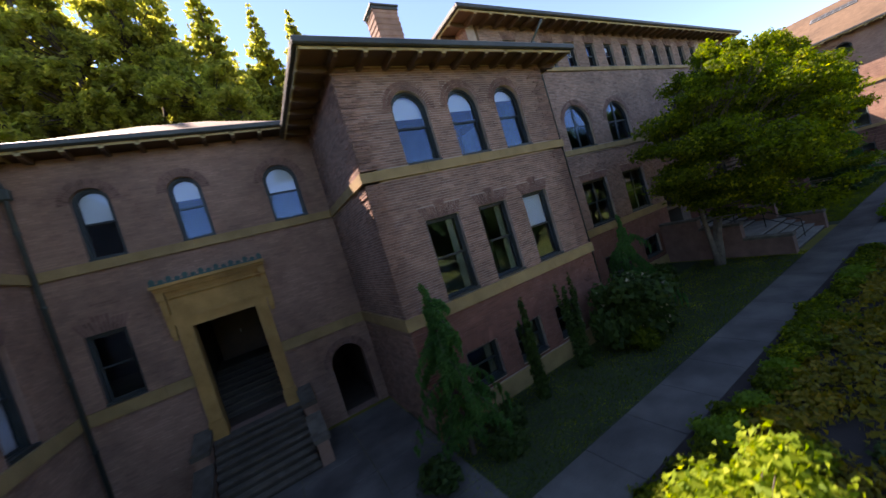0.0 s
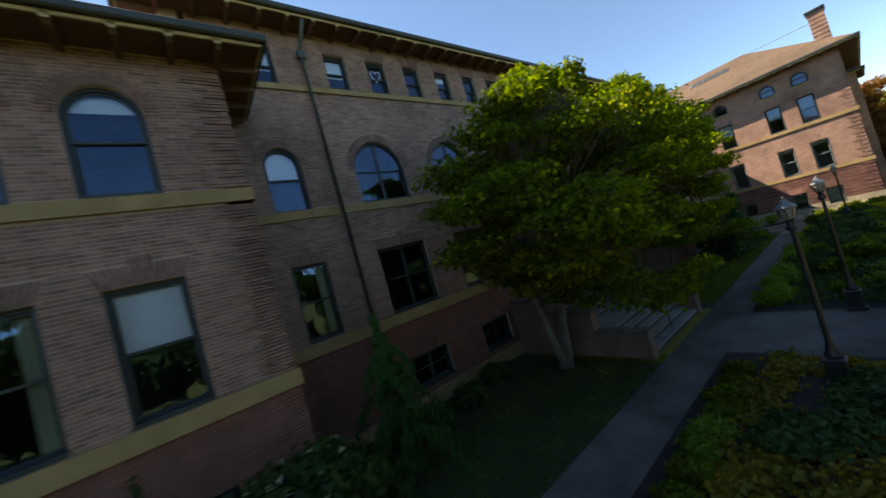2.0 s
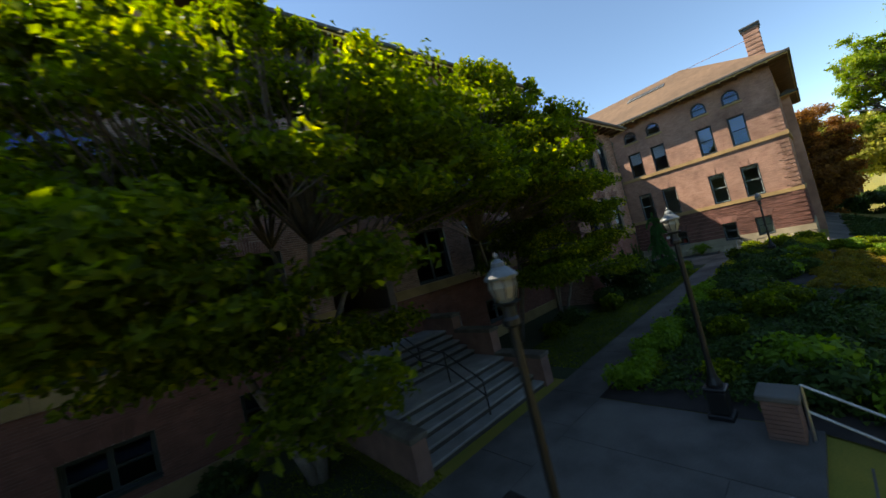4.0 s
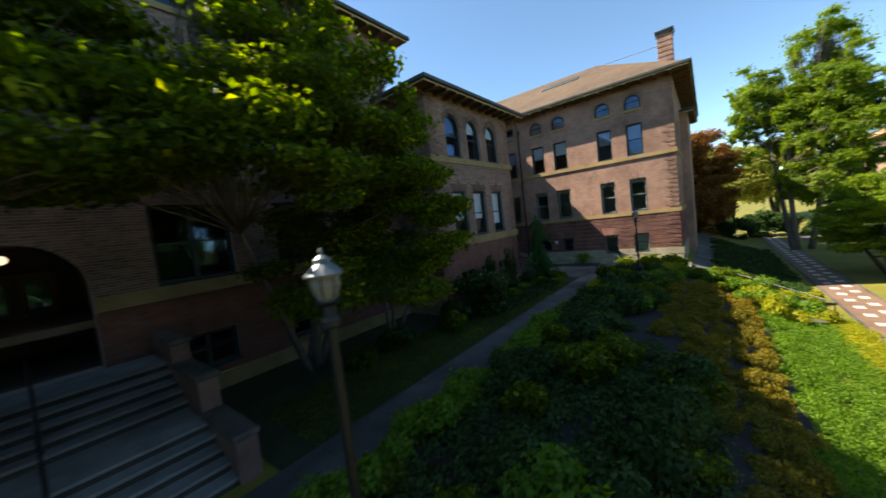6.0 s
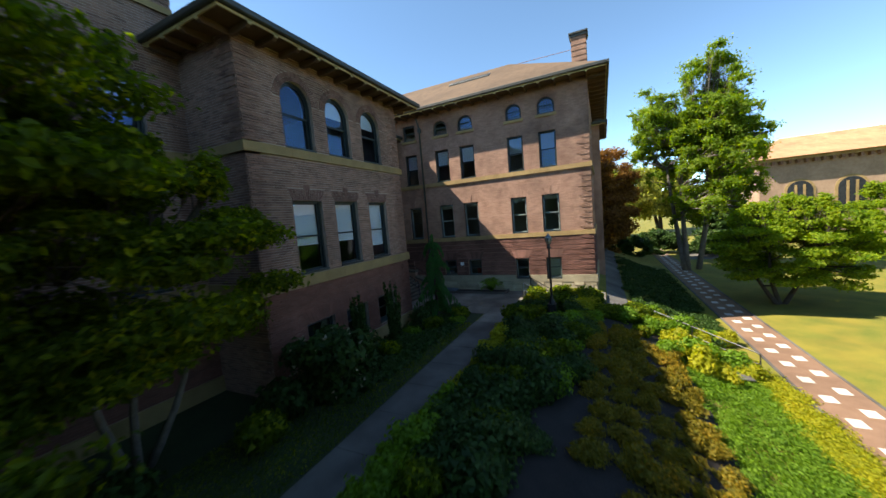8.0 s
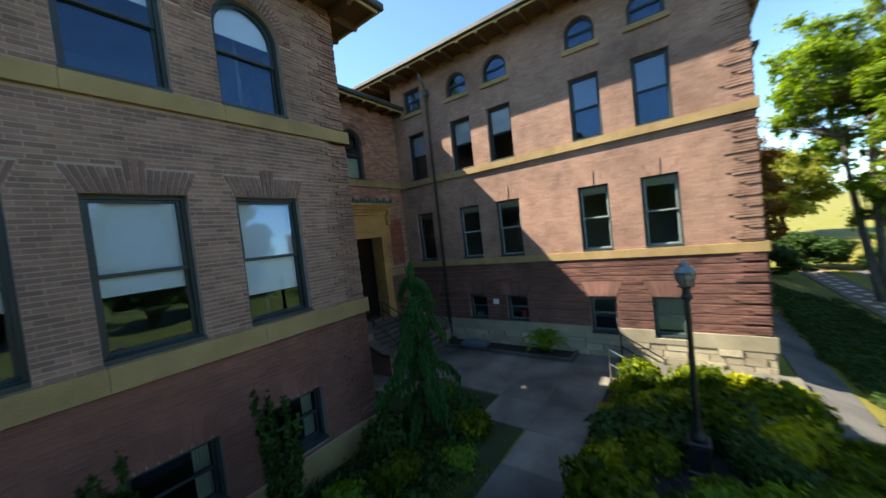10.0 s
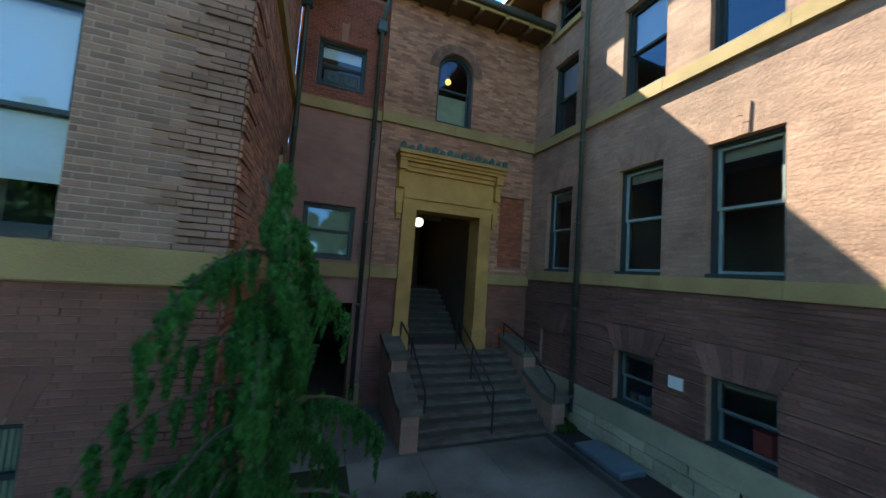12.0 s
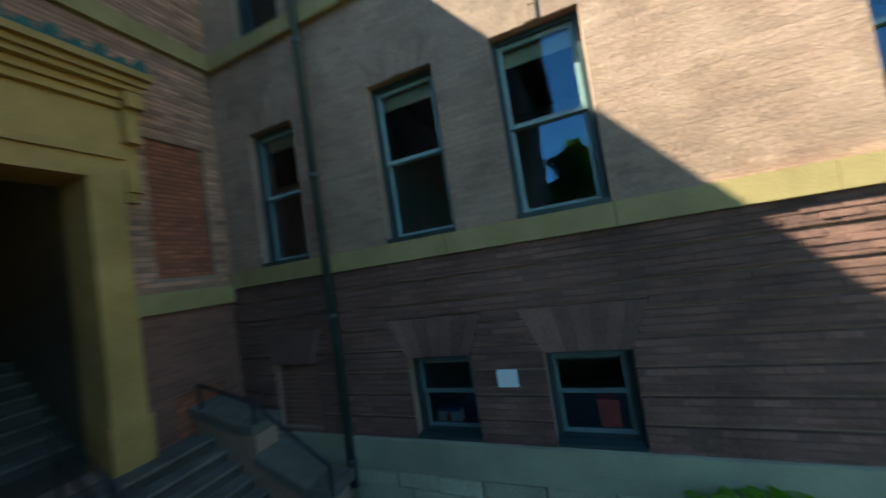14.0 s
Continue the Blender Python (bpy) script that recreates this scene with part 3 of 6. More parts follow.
def roof(name, x0, x1, y0, y1, eave, rise, over, mat, label, sides="swen", ridge_inset=None, bracket_step=0.8, ridge_y=None, brackets=True):
    """A hipped roof with a deep overhang: covering, soffit, gutter, and a bracket at every rafter."""
    r = thing(name, label, "roof", "", "structure", Matrix.Translation(((x0 + x1) / 2, (y0 + y1) / 2, eave)))
    back = r.matrix_world.inverted()

    def piece(pname, bm, m, text=""):
        bm.transform(back)
        return part(pname, bm, m, r, text)

    ex0, ex1, ey0, ey1 = (x0 - (over if "w" in sides else 0), x1 + (over if "e" in sides else 0),
                          y0 - (over if "s" in sides else 0), y1 + (over if "n" in sides else 0))
    half = min(ex1 - ex0, ey1 - ey0) / 2 if ridge_inset is None else ridge_inset
    cx0, cx1, cy0, cy1 = ex0 + half, ex1 - half, ey0 + half, ey1 - half
    if ex1 - ex0 > ey1 - ey0:
        cy0 = cy1 = (ey0 + ey1) / 2
    else:
        cx0 = cx1 = (ex0 + ex1) / 2
    if ridge_inset is not None:
        cx0, cx1, cy0, cy1 = ex0 + half, ex1 - half, ey0 + half, ey1 - half
    bm = bmesh.new()
    z = eave + 0.20
    a = [bm.verts.new(p) for p in ((ex0, ey0, z), (ex1, ey0, z), (ex1, ey1, z), (ex0, ey1, z))]
    b = [bm.verts.new(p) for p in ((cx0, cy0, z + rise), (cx1, cy0, z + rise), (cx1, cy1, z + rise), (cx0, cy1, z + rise))]
    for i in range(4):
        bm.faces.new((a[i], a[(i + 1) % 4], b[(i + 1) % 4], b[i]))
    bm.faces.new(b)
    bm.faces.new(a[::-1])
    bmesh.ops.remove_doubles(bm, verts=bm.verts, dist=0.001)
    piece("covering", bm, mat)
    piece("soffit", box_bm(((ex0 + 0.04, ey0 + 0.04, eave + 0.05), (ex1 - 0.04, ey1 - 0.04, eave + 0.10))), SOFFIT, "brown boarded soffit")
    g = 0.13
    runs = {"s": ((ex0 - g, ey0 - g, eave + 0.06), (ex1 + g, ey0, eave + 0.24)), "n": ((ex0 - g, ey1, eave + 0.06), (ex1 + g, ey1 + g, eave + 0.24)),
            "w": ((ex0 - g, ey0, eave + 0.06), (ex0, ey1, eave + 0.24)), "e": ((ex1, ey0, eave + 0.06), (ex1 + g, ey1, eave + 0.24))}
    for s in sides:
        piece("gutter", box_bm(runs[s], bevel=0.03), GUTTER, "dark metal eaves gutter")
        if s in "sn":
            y = ey0 if s == "s" else ey1
            piece("fascia", box_bm(((ex0, y - 0.012 if s == "s" else y - 0.03, eave - 0.01), (ex1, y + 0.03 if s == "s" else y + 0.012, eave + 0.058))), BRACKET, "ochre fascia board")
        else:
            xx = ex0 if s == "w" else ex1
            piece("fascia", box_bm(((xx - 0.012 if s == "w" else xx - 0.03, ey0, eave - 0.01), (xx + 0.03 if s == "w" else xx + 0.012, ey1, eave + 0.058))), BRACKET, "ochre fascia board")
    if brackets:
        shape = [(0.0, 0.05), (over - 0.02, 0.05), (over - 0.02, -0.06), (over - 0.10, -0.12), (0.22, -0.14), (0.0, -0.10)]
        for s in sides:
            along = (x0, x1) if s in "sn" else (y0, y1)
            n = max(2, round((along[1] - along[0]) / bracket_step))
            shared = None
            for i in range(n + 1):
                u = along[0] + (along[1] - along[0]) * i / n
                if shared is None:
                    bm = bmesh.new()
                    f = {"s": Face(0, 0, 1, 0), "n": Face(0, 0, -1, 0), "w": Face(0, 0, 0, -1), "e": Face(0, 0, 0, 1)}[s]
                    side = f.u
                    va = [bm.verts.new(f.n * d + side * -0.055 + Vector((0, 0, h))) for d, h in shape]
                    vb = [bm.verts.new(f.n * d + side * 0.055 + Vector((0, 0, h))) for d, h in shape]
                    bm.faces.new(va)
                    bm.faces.new(vb[::-1])
                    for k in range(len(shape)):
                        j = (k + 1) % len(shape)
                        bm.faces.new((va[j], va[k], vb[k], vb[j]))
                    first = part("bracket", bm, SOFFIT, r, "brown timber eaves bracket")
                    tip_bm = bmesh.new()
                    tip = [(over - 0.018, 0.048), (over + 0.012, 0.048), (over + 0.012, -0.07), (over - 0.018, -0.07)]
                    va = [tip_bm.verts.new(f.n * d + side * -0.058 + Vector((0, 0, h))) for d, h in tip]
                    vb = [tip_bm.verts.new(f.n * d + side * 0.058 + Vector((0, 0, h))) for d, h in tip]
                    tip_bm.faces.new(va)
                    tip_bm.faces.new(vb[::-1])
                    for k in range(4):
                        tip_bm.faces.new((va[(k + 1) % 4], va[k], vb[k], vb[(k + 1) % 4]))
                    end = part("bracket_end", tip_bm, BRACKET, first, "ochre painted end")
                    tip_mesh = end.data
                    shared = first.data
                    ob = first
                else:
                    ob = tagged(new("bracket", shared), "brown timber eaves bracket")
                    ob.parent = r
                    end = tagged(new("bracket_end", tip_mesh), "ochre painted end")
                    end.parent = ob
                p = {"s": (u, y0, eave), "n": (u, y1, eave), "w": (x0, u, eave), "e": (x1, u, eave)}[s]
                ob.location = r.matrix_world.inverted() @ Vector(p)
    return r


def leaf_mesh(name, blobs, count, size, mat, seed=0, shell=0.55, flat=1.0, droop=0.0, sides=3, slim=0.32):
    """A cloud of single leaves in and on a set of blobs (centre, radii)."""
    rg = np.random.default_rng(seed)
    vol = np.array([r[0] * r[1] * r[2] for _, r in blobs]) ** 0.75
    pick = rg.choice(len(blobs), count, p=vol / vol.sum())
    c = np.array([b[0] for b in blobs], float)[pick]
    rad = np.array([b[1] for b in blobs], float)[pick]
    way = rg.normal(size=(count, 3))
    way /= np.linalg.norm(way, axis=1)[:, None]
    dist = shell + (1 - shell) * rg.random(count) ** 0.7
    dist *= 1 + (0.16 if shell > 0.06 else 0.42) * rg.normal(size=count)
    p = c + way * rad * dist[:, None]
    nrm = way * np.array((1, 1, 1.0)) + rg.normal(size=(count, 3)) * 0.75 + np.array((0, 0, 0.55 * flat))
    nrm /= np.linalg.norm(nrm, axis=1)[:, None]
    t = np.cross(nrm, rg.normal(size=(count, 3)))
    t /= np.linalg.norm(t, axis=1)[:, None]
    if droop:
        t[:, 2] -= droop
        t /= np.linalg.norm(t, axis=1)[:, None]
    b = np.cross(nrm, t)
    s = (size * rg.uniform(0.6, 1.35, count))[:, None]
    fold = nrm * s * 0.18
    if sides == 4:
        v = np.stack([p - t * s * 0.5, p + b * s * slim + fold, p + t * s * 0.55, p - b * s * slim + fold], 1).reshape(-1, 3)
        i = np.arange(count)[:, None] * 4
        f = np.concatenate([i + np.array([[0, 1, 2]]), i + np.array([[0, 2, 3]])], 0)
    else:
        v = np.stack([p - t * s * 0.45 - b * s * slim * 1.3, p - t * s * 0.45 + b * s * slim * 1.3 + fold, p + t * s * 0.7], 1).reshape(-1, 3)
        f = np.arange(count * 3).reshape(-1, 3)
    me = bpy.data.meshes.new(name)
    me.from_pydata(v.tolist(), [], f.tolist())
    me.materials.append(mat)
    me.update()
    return me

# ---------------------------------------------------------------- ground
def ground_height(x, y):
    t = min(max((1.2 - y) / 6.2, 0.0), 1.0)
    h = -2.0 * t * t * (3 - 2 * t)
    if y < -7.5:
        h -= 0.35 * min((-7.5 - y) / 20, 1)
    return h


def grid_mesh(name, xs, ys, mat, lift=0.0, parent=None):
    v = [(x, y, ground_height(x, y) + lift) for y in ys for x in xs]
    n = len(xs)
    f = [(j * n + i, j * n + i + 1, (j + 1) * n + i + 1, (j + 1) * n + i) for j in range(len(ys) - 1) for i in range(n - 1)]
    return mesh_object(name, v, f, mat, parent)


tagged(grid_mesh("ground", [-2500, -300, -80] + [-60 + 3 * i for i in range(70)] + [200, 400, 2500],
                 [-2500, -300, -80, -50, -30] + [-28 + i * 0.5 for i in range(140)] + [60, 120, 400, 2500], LAWN), "mown green lawn and soil", "ground", "", "structure")


def slab_path(name, label, x0, x1, y0, y1, step, mat=CONCRETE, lift=0.03, follow=False):
    """A path of poured slabs with joints between them."""
    p = thing(name, label, "path", "", "structure")
    n = max(1, round((x1 - x0) / step))
    for i in range(n):
        a, b = x0 + (x1 - x0) * i / n + 0.006, x0 + (x1 - x0) * (i + 1) / n - 0.006
        z = [ground_height(x, y) + lift if follow else lift for x, y in ((a, y0), (b, y0), (b, y1), (a, y1))]
        v = [(a, y0, z[0]), (b, y0, z[1]), (b, y1, z[2]), (a, y1, z[3])]
        v += [(q[0], q[1], q[2] - 0.25) for q in v]
        f = [(0, 1, 2, 3), (0, 4, 5, 1), (1, 5, 6, 2), (2, 6, 7, 3), (3, 7, 4, 0)]
        mesh_object("slab", v, f, mat, p)
    return p


slab_path("pavement_1", "grey concrete footpath along the building", -6, 42, 4.3, 5.6, 1.5)
slab_path("pavement_2", "concrete spur path to the lower lawn", 20.3, 23.9, 0.6, 4.294, 1.8)
court = thing("pavement_3", "worn concrete paving of the entrance court", "paving", "", "structure")
for i in range(5):
    for j in range(7):
        xa, ya = 42.0 + i * 1.275, 4.3 + j * 1.27
        if i == 4 and j > 0:
            continue
        if (i == 0 and 0 < j < 5) or (i == 1 and j in (2, 3)):
            continue
        part("slab", box_bm(((xa + (-0.28 if i == 0 and j > 4 else 0.003), ya + 0.003, -0.2), (xa + (1.272 if i < 3 or j == 0 else 1.565), ya + 1.267, 0.03 + 0.003 * ((i * 7 + j * 3) % 3))), bevel=0.008), COURT, court)
court_w = thing("pavement_4", "worn concrete paving before the far entrance", "paving", "", "structure")
for i in range(4):
    for j in range(6):
        xa, ya = -4.2 + i * 1.7, 5.606 + j * 1.2
        part("slab", box_bm(((xa + 0.006, ya + 0.006, -0.2), (xa + 1.694, ya + 1.194, 0.03)), bevel=0.008), CONCRETE, court_w)
slab_path("pavement_7", "pale concrete ramp between the wing and the shrub bed", 46.35, 48.26, 0.15, 4.29, 0.96, COURT)
slab_path("pavement_5", "grey concrete path beside the wing", 44.5, 75, -0.9, 0.1, 1.6, follow=True)

# the brick walk with white slabs on the lower lawn
walk_low = thing("pavement_6", "red brick walk set with pairs of white square slabs", "path", "", "structure")
mesh_object("paving", [(5, -7.2, -1.965), (90, -7.2, -1.965), (90, -5.65, -1.965), (5, -5.65, -1.965), (5, -7.2, -2.2), (90, -7.2, -2.2), (90, -5.65, -2.2), (5, -5.65, -2.2)],
            [(0, 1, 2, 3), (0, 4, 5, 1), (2, 6, 7, 3)], PAVER, walk_low)
slab_mesh = None
for i in range(48):
    for k, y in enumerate((-6.15, -6.76)):
        x = 17.92 + i * 1.35 + k * 0.67
        if slab_mesh is None:
            ob = part("slab", box_bm(((-0.22, -0.17, -0.03), (0.22, 0.17, 0.008)), bevel=0.004), PAVER_WHITE, walk_low)
            slab_mesh = ob.data
        else:
            ob = new("slab", slab_mesh)
            ob.parent = walk_low
        ob.location = (x, y, -1.96)
edge = thing("kerb", "pale concrete edging of the brick walk", "kerb", "", "structure")
for y in (-5.65, -7.29):
    part("edging", box_bm(((5, y, -2.2), (90, y + 0.09, -1.945))), CONCRETE, edge)

# ---------------------------------------------------------------- the building
# left wing, far entrance bay, pavilions, main block, near entrance bay, right wing
F_LWING = Face(-5.25, 0.6, 0, 1)
F_A = Face(-5.25, 13.08, 1, 0)
F_B = Face(2.65, 8.7, 1, 0)
F_BW = Face(2.65, 13.08, 0, -1)
F_BE = Face(10.3, 8.7, 0, 1)
F_D = Face(10.3, 11.15, 1, 0)
F_E = Face(34.0, 8.7, 1, 0)
F_EW = Face(34.0, 11.15, 0, -1)
F_EE = Face(41.65, 8.7, 0, 1)
F_F1 = Face(41.65, 13.2, 1, 0)
F_F2 = Face(43.75, 13.08, 1, 0)
F_G = Face(48.37, 13.08, 0, -1)
F_GS = Face(48.37, 0.6, 1, 0)

PAV_AXES = {"wall_pavilion_1": ((1.95, 3.83, 5.69), 0.57), "wall_pavilion_2": ((1.945, 3.765, 5.68), 0.605)}
pav_holes = {nm: [(c - half, c + half, z0, z1, arch) for z0, z1, arch in ((0.72, 1.83, False), (3.45, 5.77, False), (7.38, 9.48, True)) for c in axes] for nm, (axes, half) in PAV_AXES.items()}
for f, nm, txt in ((F_B, "wall_pavilion_1", "pale red brick pavilion wall with stone bands"), (F_E, "wall_pavilion_2", "pale red brick pavilion wall with stone bands and quoins")):
    wall(nm, f, 7.65, 10.2, pav_holes[nm], txt, stone_foot=0.55, low_mat=BRICK_LOW, single=(0, 1.3, 3.42, 6.4) if f is F_B else (6.32, 7.65, 3.42, 6.5))
blinds_b = {(1, 2): 0.5, (2, 0): 0.35, (2, 1): 0.3, (2, 2): 0.2}
for r in range(3):
    for c in range(3):
        u0, u1, z0, z1, arch = pav_holes["wall_pavilion_1"][r * 3 + c]
        window(F_B, u0, u1, z0, z1, arch, blind=blinds_b.get((r, c), 0), curtain=(r == 1 and c < 2) or r == 0)
        u0, u1, z0, z1, arch = pav_holes["wall_pavilion_2"][r * 3 + c]
        window(F_E, u0, u1, z0, z1, arch, blind=(0.62 if r == 1 and c < 2 else 0.78 if r == 1 else 0.32 if r == 2 and c else 0),
               curtain=r == 0, label="tall sash window with half-drawn white blind" if r == 1 else "")
wall("wall_pavilion_3", F_BW, 4.38, 10.2, [], "brick side wall of the pavilion")
wall("wall_pavilion_4", F_BE, 2.45, 10.2, [], "brick side wall of the pavilion", quoins=(True, False))
wall("wall_pavilion_5", F_EW, 2.45, 10.2, [], "brick side wall of the pavilion", quoins=(False, True))
wall("wall_pavilion_6", F_EE, 4.38, 10.2, [(3.1, 3.75, 3.45, 5.6, False), (3.0, 3.8, 0.7, 1.8, False)], "brick side wall of the pavilion facing the court", low_mat=BRICK_WARM_LOW, quoins=(True, False), mat=BRICK_WARM, stone_foot=0.5)
window(F_EE, 3.1, 3.75, 3.45, 5.6)
window(F_EE, 3.0, 3.8, 0.7, 1.8)

# main block
d_holes = []
for k in range(10):
    d_holes.append((3.75 + 1.637 * k, 4.54 + 1.637 * k, 11.44, 12.75, False))
d_holes += [(1.3, 2.09, 11.44, 12.75, False), (21.5, 22.3, 11.44, 12.75, False)]
n_attic = len(d_holes)
d_holes += [(0.98, 2.06, 7.35, 9.36, True), (21.6, 22.7, 7.37, 9.38, True), (0.98, 2.05, 3.46, 5.71, False), (21.6, 22.7, 3.46, 5.71, False)]
n_side = len(d_holes)
for u in (3.8, 7.2, 14.2, 17.6):
    d_holes += [(u, u + 2.0, 7.37, 9.55, True), (u, u + 2.0, 3.45, 5.70, False), (u + 0.15, u + 1.75, 0.75, 1.85, False)]
n_bay = len(d_holes)
d_holes += [(10.5, 12.9, 1.65, 4.9, True)]
wall("wall_main_1", F_D, 23.7, 13.4, d_holes, "long brick front wall of the main block", low_mat=BRICK_LOW, quoins=(False, False), bands=(BAND_1, BAND_2, (11.24, 11.42)), skip=(n_bay,), stone_foot=0.5)
for k, (u0, u1, z0, z1, arch) in enumerate(d_holes[:n_bay]):
    if k < n_attic:
        window(F_D, u0, u1, z0, z1, blind=(0.55 if k in (0, 10) else 0.25 if k % 3 == 0 else 0), label="small attic sash window under the eaves")
    elif k < n_side:
        window(F_D, u0, u1, z0, z1, arch, blind=0.5 if arch else 0, curtain=not arch)
    else:
        window(F_D, u0, u1, z0, z1, arch, mullion=True, label="wide window with a central mullion")
F_DE = Face(34.0, 11.15, 0, 1)
F_DW = Face(9.7, 24, 0, -1)
wall("wall_main_2", F_DE, 13, 13.4, [], "plain brick end wall of the main block", brick_from=9.5, quoins=(True, False), bands=())
wall("wall_main_3", F_DW, 12.85, 13.4, [], "plain brick end wall of the main block", brick_from=9.5, quoins=(False, False), bands=())

# entrance bays
wall("wall_entry_1", F_A, 7.9, 10.3, [(2.93, 4.65, 1.35, 4.83, False), (1.22, 2.06, 7.37, 9.4, True), (3.38, 4.24, 7.37, 9.35, True), (6.0, 7.1, 7.37, 9.3, True),
                                      (0.6, 1.5, 3.45, 5.4, False), (6.3, 7.5, 0.05, 2.5, True)],
     "brick wall of the far entrance bay", quoins=(False, False), skip=(0,), mat=BRICK_ROSE, mortar=MORTAR_DARK)
for u0, u1, z0, z1, arch, bl in ((1.22, 2.06, 7.37, 9.4, True, 0.5), (3.38, 4.24, 7.37, 9.35, True, 0.35), (6.0, 7.1, 7.37, 9.3, True, 0.5), (0.6, 1.5, 3.45, 5.4, False, 0.0)):
    window(F_A, u0, u1, z0, z1, arch, blind=bl)
wall("wall_entry_2", F_F1, 2.1, 10.3, [(0.45, 1.65, 3.5, 4.81, False), (0.45, 1.6, 7.72, 8.9, False), (0.45, 1.78, 0.05, 2.45, False)],
     "rose brick wall with a dark passage opening", flush=True, lintel_mat=BRICK_PINK, quoins=(False, False), mat=BRICK_PINK, mortar=BRICK_PINK, brick_to=7.1)
window(F_F1, 0.45, 1.65, 3.5, 4.81, blind=0.9, cloth=CURTAIN, label="square sash window with lace blind")
window(F_F1, 0.45, 1.6, 7.72, 8.9, blind=0.3, pale=False, label="small sash window with a fan unit in it")
heap = Bricks(F_F1)
z = 7.36
row = 0
while z < 10.2:
    for s0, s1 in free_spans(0, 2.1, [(0.45, 1.6)] if 7.70 < z < 8.9 else []):
        at = s0 - (0.1 if row % 2 else 0)
        while at < s1:
            if min(at + 0.195, s1) - max(at, s0) > 0.03:
                heap.add(max(at, s0) + 0.005, min(at + 0.2, s1) - 0.005, z, z + 0.058, 0.01)
            at += 0.2
    z += 0.07
    row += 1
heap.build("infill_brickwork", BRICK_RED, bpy.data.objects["wall_entry_2"])
wall("wall_entry_3", F_F2, 4.62, 10.5, [(1.04, 2.86, 1.35, 4.92, False), (1.40, 2.46, 7.37, 9.42, True), (3.55, 4.35, 3.6, 5.65, False), (3.6, 4.3, 1.0, 1.95, False)],
     "brick wall of the near entrance bay", mat=BRICK_WARM, mortar=MORTAR_DARK, low_mat=BRICK_LOW, bands=((3.12, 3.40), BAND_2), quoins=(False, False), skip=(0, 2, 3))
stair_window = window(F_F2, 1.40, 2.46, 7.37, 9.42, True, blind=0.0, label="arched stair window with a lit lamp behind")
bm = box_bm(((45.26, 13.335, 7.47), (46.10, 13.35, 8.28)))
bm.transform(stair_window.matrix_world.inverted())
part("curtain", bm, CURTAIN, stair_window, "pale half curtain")
for u0, u1, z0, z1 in ((3.55, 4.35, 3.6, 5.65), (3.6, 4.3, 1.0, 1.95)):
    bm = bmesh.new()
    prism(bm, F_F2, outline(u0, u1, z0, z1), 0.06, 0.3)
    blocked = tagged(part("trim", bm, BRICK_RED), "bricked-up window of orange-red brick", "wall", "", "structure")
    fill = Bricks(Face(F_F2.o.x, F_F2.o.y + 0.06, 1, 0))
    for row in range(int((z1 - z0) / 0.07)):
        at = u0 - (0.1 if row % 2 else 0)
        while at < u1:
            if min(at + 0.2, u1) - max(at, u0) > 0.03:
                fill.add(max(at, u0) + 0.005, min(at + 0.2, u1) - 0.005, z0 + row * 0.07 + 0.006, z0 + row * 0.07 + 0.064, 0.008)
            at += 0.2
    fill.build("infill_brickwork", BRICK_ORANGE, blocked)

# right wing
G_Y = ((2.33, 3.30), (4.20, 5.15), (7.26, 8.25), (9.01, 9.99), (11.38, 12.32))
g_holes = []
for y0, y1 in G_Y:
    u0, u1 = 13.08 - y1, 13.08 - y0
    g_holes += [(u0, u1, 3.60, 5.77, False), (u0, u1, 7.31, 9.37, False), (u0, u1, 10.32, 11.25 if y0 < 11 else 11.35, y0 < 11)]
    if y0 < 11:
        g_holes.append((u0 + 0.05, u1 - 0.05, 0.80 if y0 < 6 else 1.02, 2.07, False))
wall("wall_wing_1", F_G, 12.48, 11.86, g_holes + [(0.75, 1.6, 1.09, 2.05, False)], "rose brick wing wall with banded ground storey", low_mat=BRICK_ROSE_LOW, lintel_mat=BRICK_ROSE, flush=True, bands=((3.33, 3.585), (7.05, 7.30)), mat=BRICK_ROSE, mortar=BRICK_ROSE, quoins=(False, True), rustic=3.3, brick_from=1.0)
for k, (u0, u1, z0, z1, arch) in enumerate(g_holes):
    near_end = u0 > 7.9
    if z0 < 2:
        window(F_G, u0, u1, z0, z1, pale="mid", blind=0.86 if u0 > 9 else 0.16, cloth=BLIND_CREAM, rail=0.5)
    elif z0 < 5:
        window(F_G, u0, u1, z0, z1, pale=True, blind=0.13, cloth=BLIND_CREAM, rail=0.5)
    elif z0 < 10:
        window(F_G, u0, u1, z0, z1, blind=0.5, cloth=SHEEN_GREY if near_end else None, rail=0.5)
    else:
        window(F_G, u0, u1, z0, z1, arch, rail=0.5)
for u0, u1, z0, z1, arch in g_holes:
    if z0 > 10:
        bm = bmesh.new()
        prism(bm, F_G, outline(u0 - 0.1, u1 + 0.1, z0 - 0.16, z0 - 0.004), -0.09, 0.02)
        part("window_ledge", bm, STONE, bpy.data.objects["wall_wing_1"], "ochre sandstone ledge")
wall("wall_wing_2", F_GS, 16, 11.86, [(2.2 + 2.6 * i, 3.3 + 2.6 * i, z0, z1, False) for i in range(5) for z0, z1 in ((3.62, 5.76), (7.36, 9.34))],
     "rose brick end wall of the wing", flush=True, low_mat=BRICK_ROSE_LOW, lintel_mat=BRICK_ROSE, bands=((3.33, 3.60), BAND_2), mat=BRICK_ROSE, mortar=BRICK_ROSE, quoins=(True, False), rustic=3.05, brick_from=1.05, bottom=-2.5)
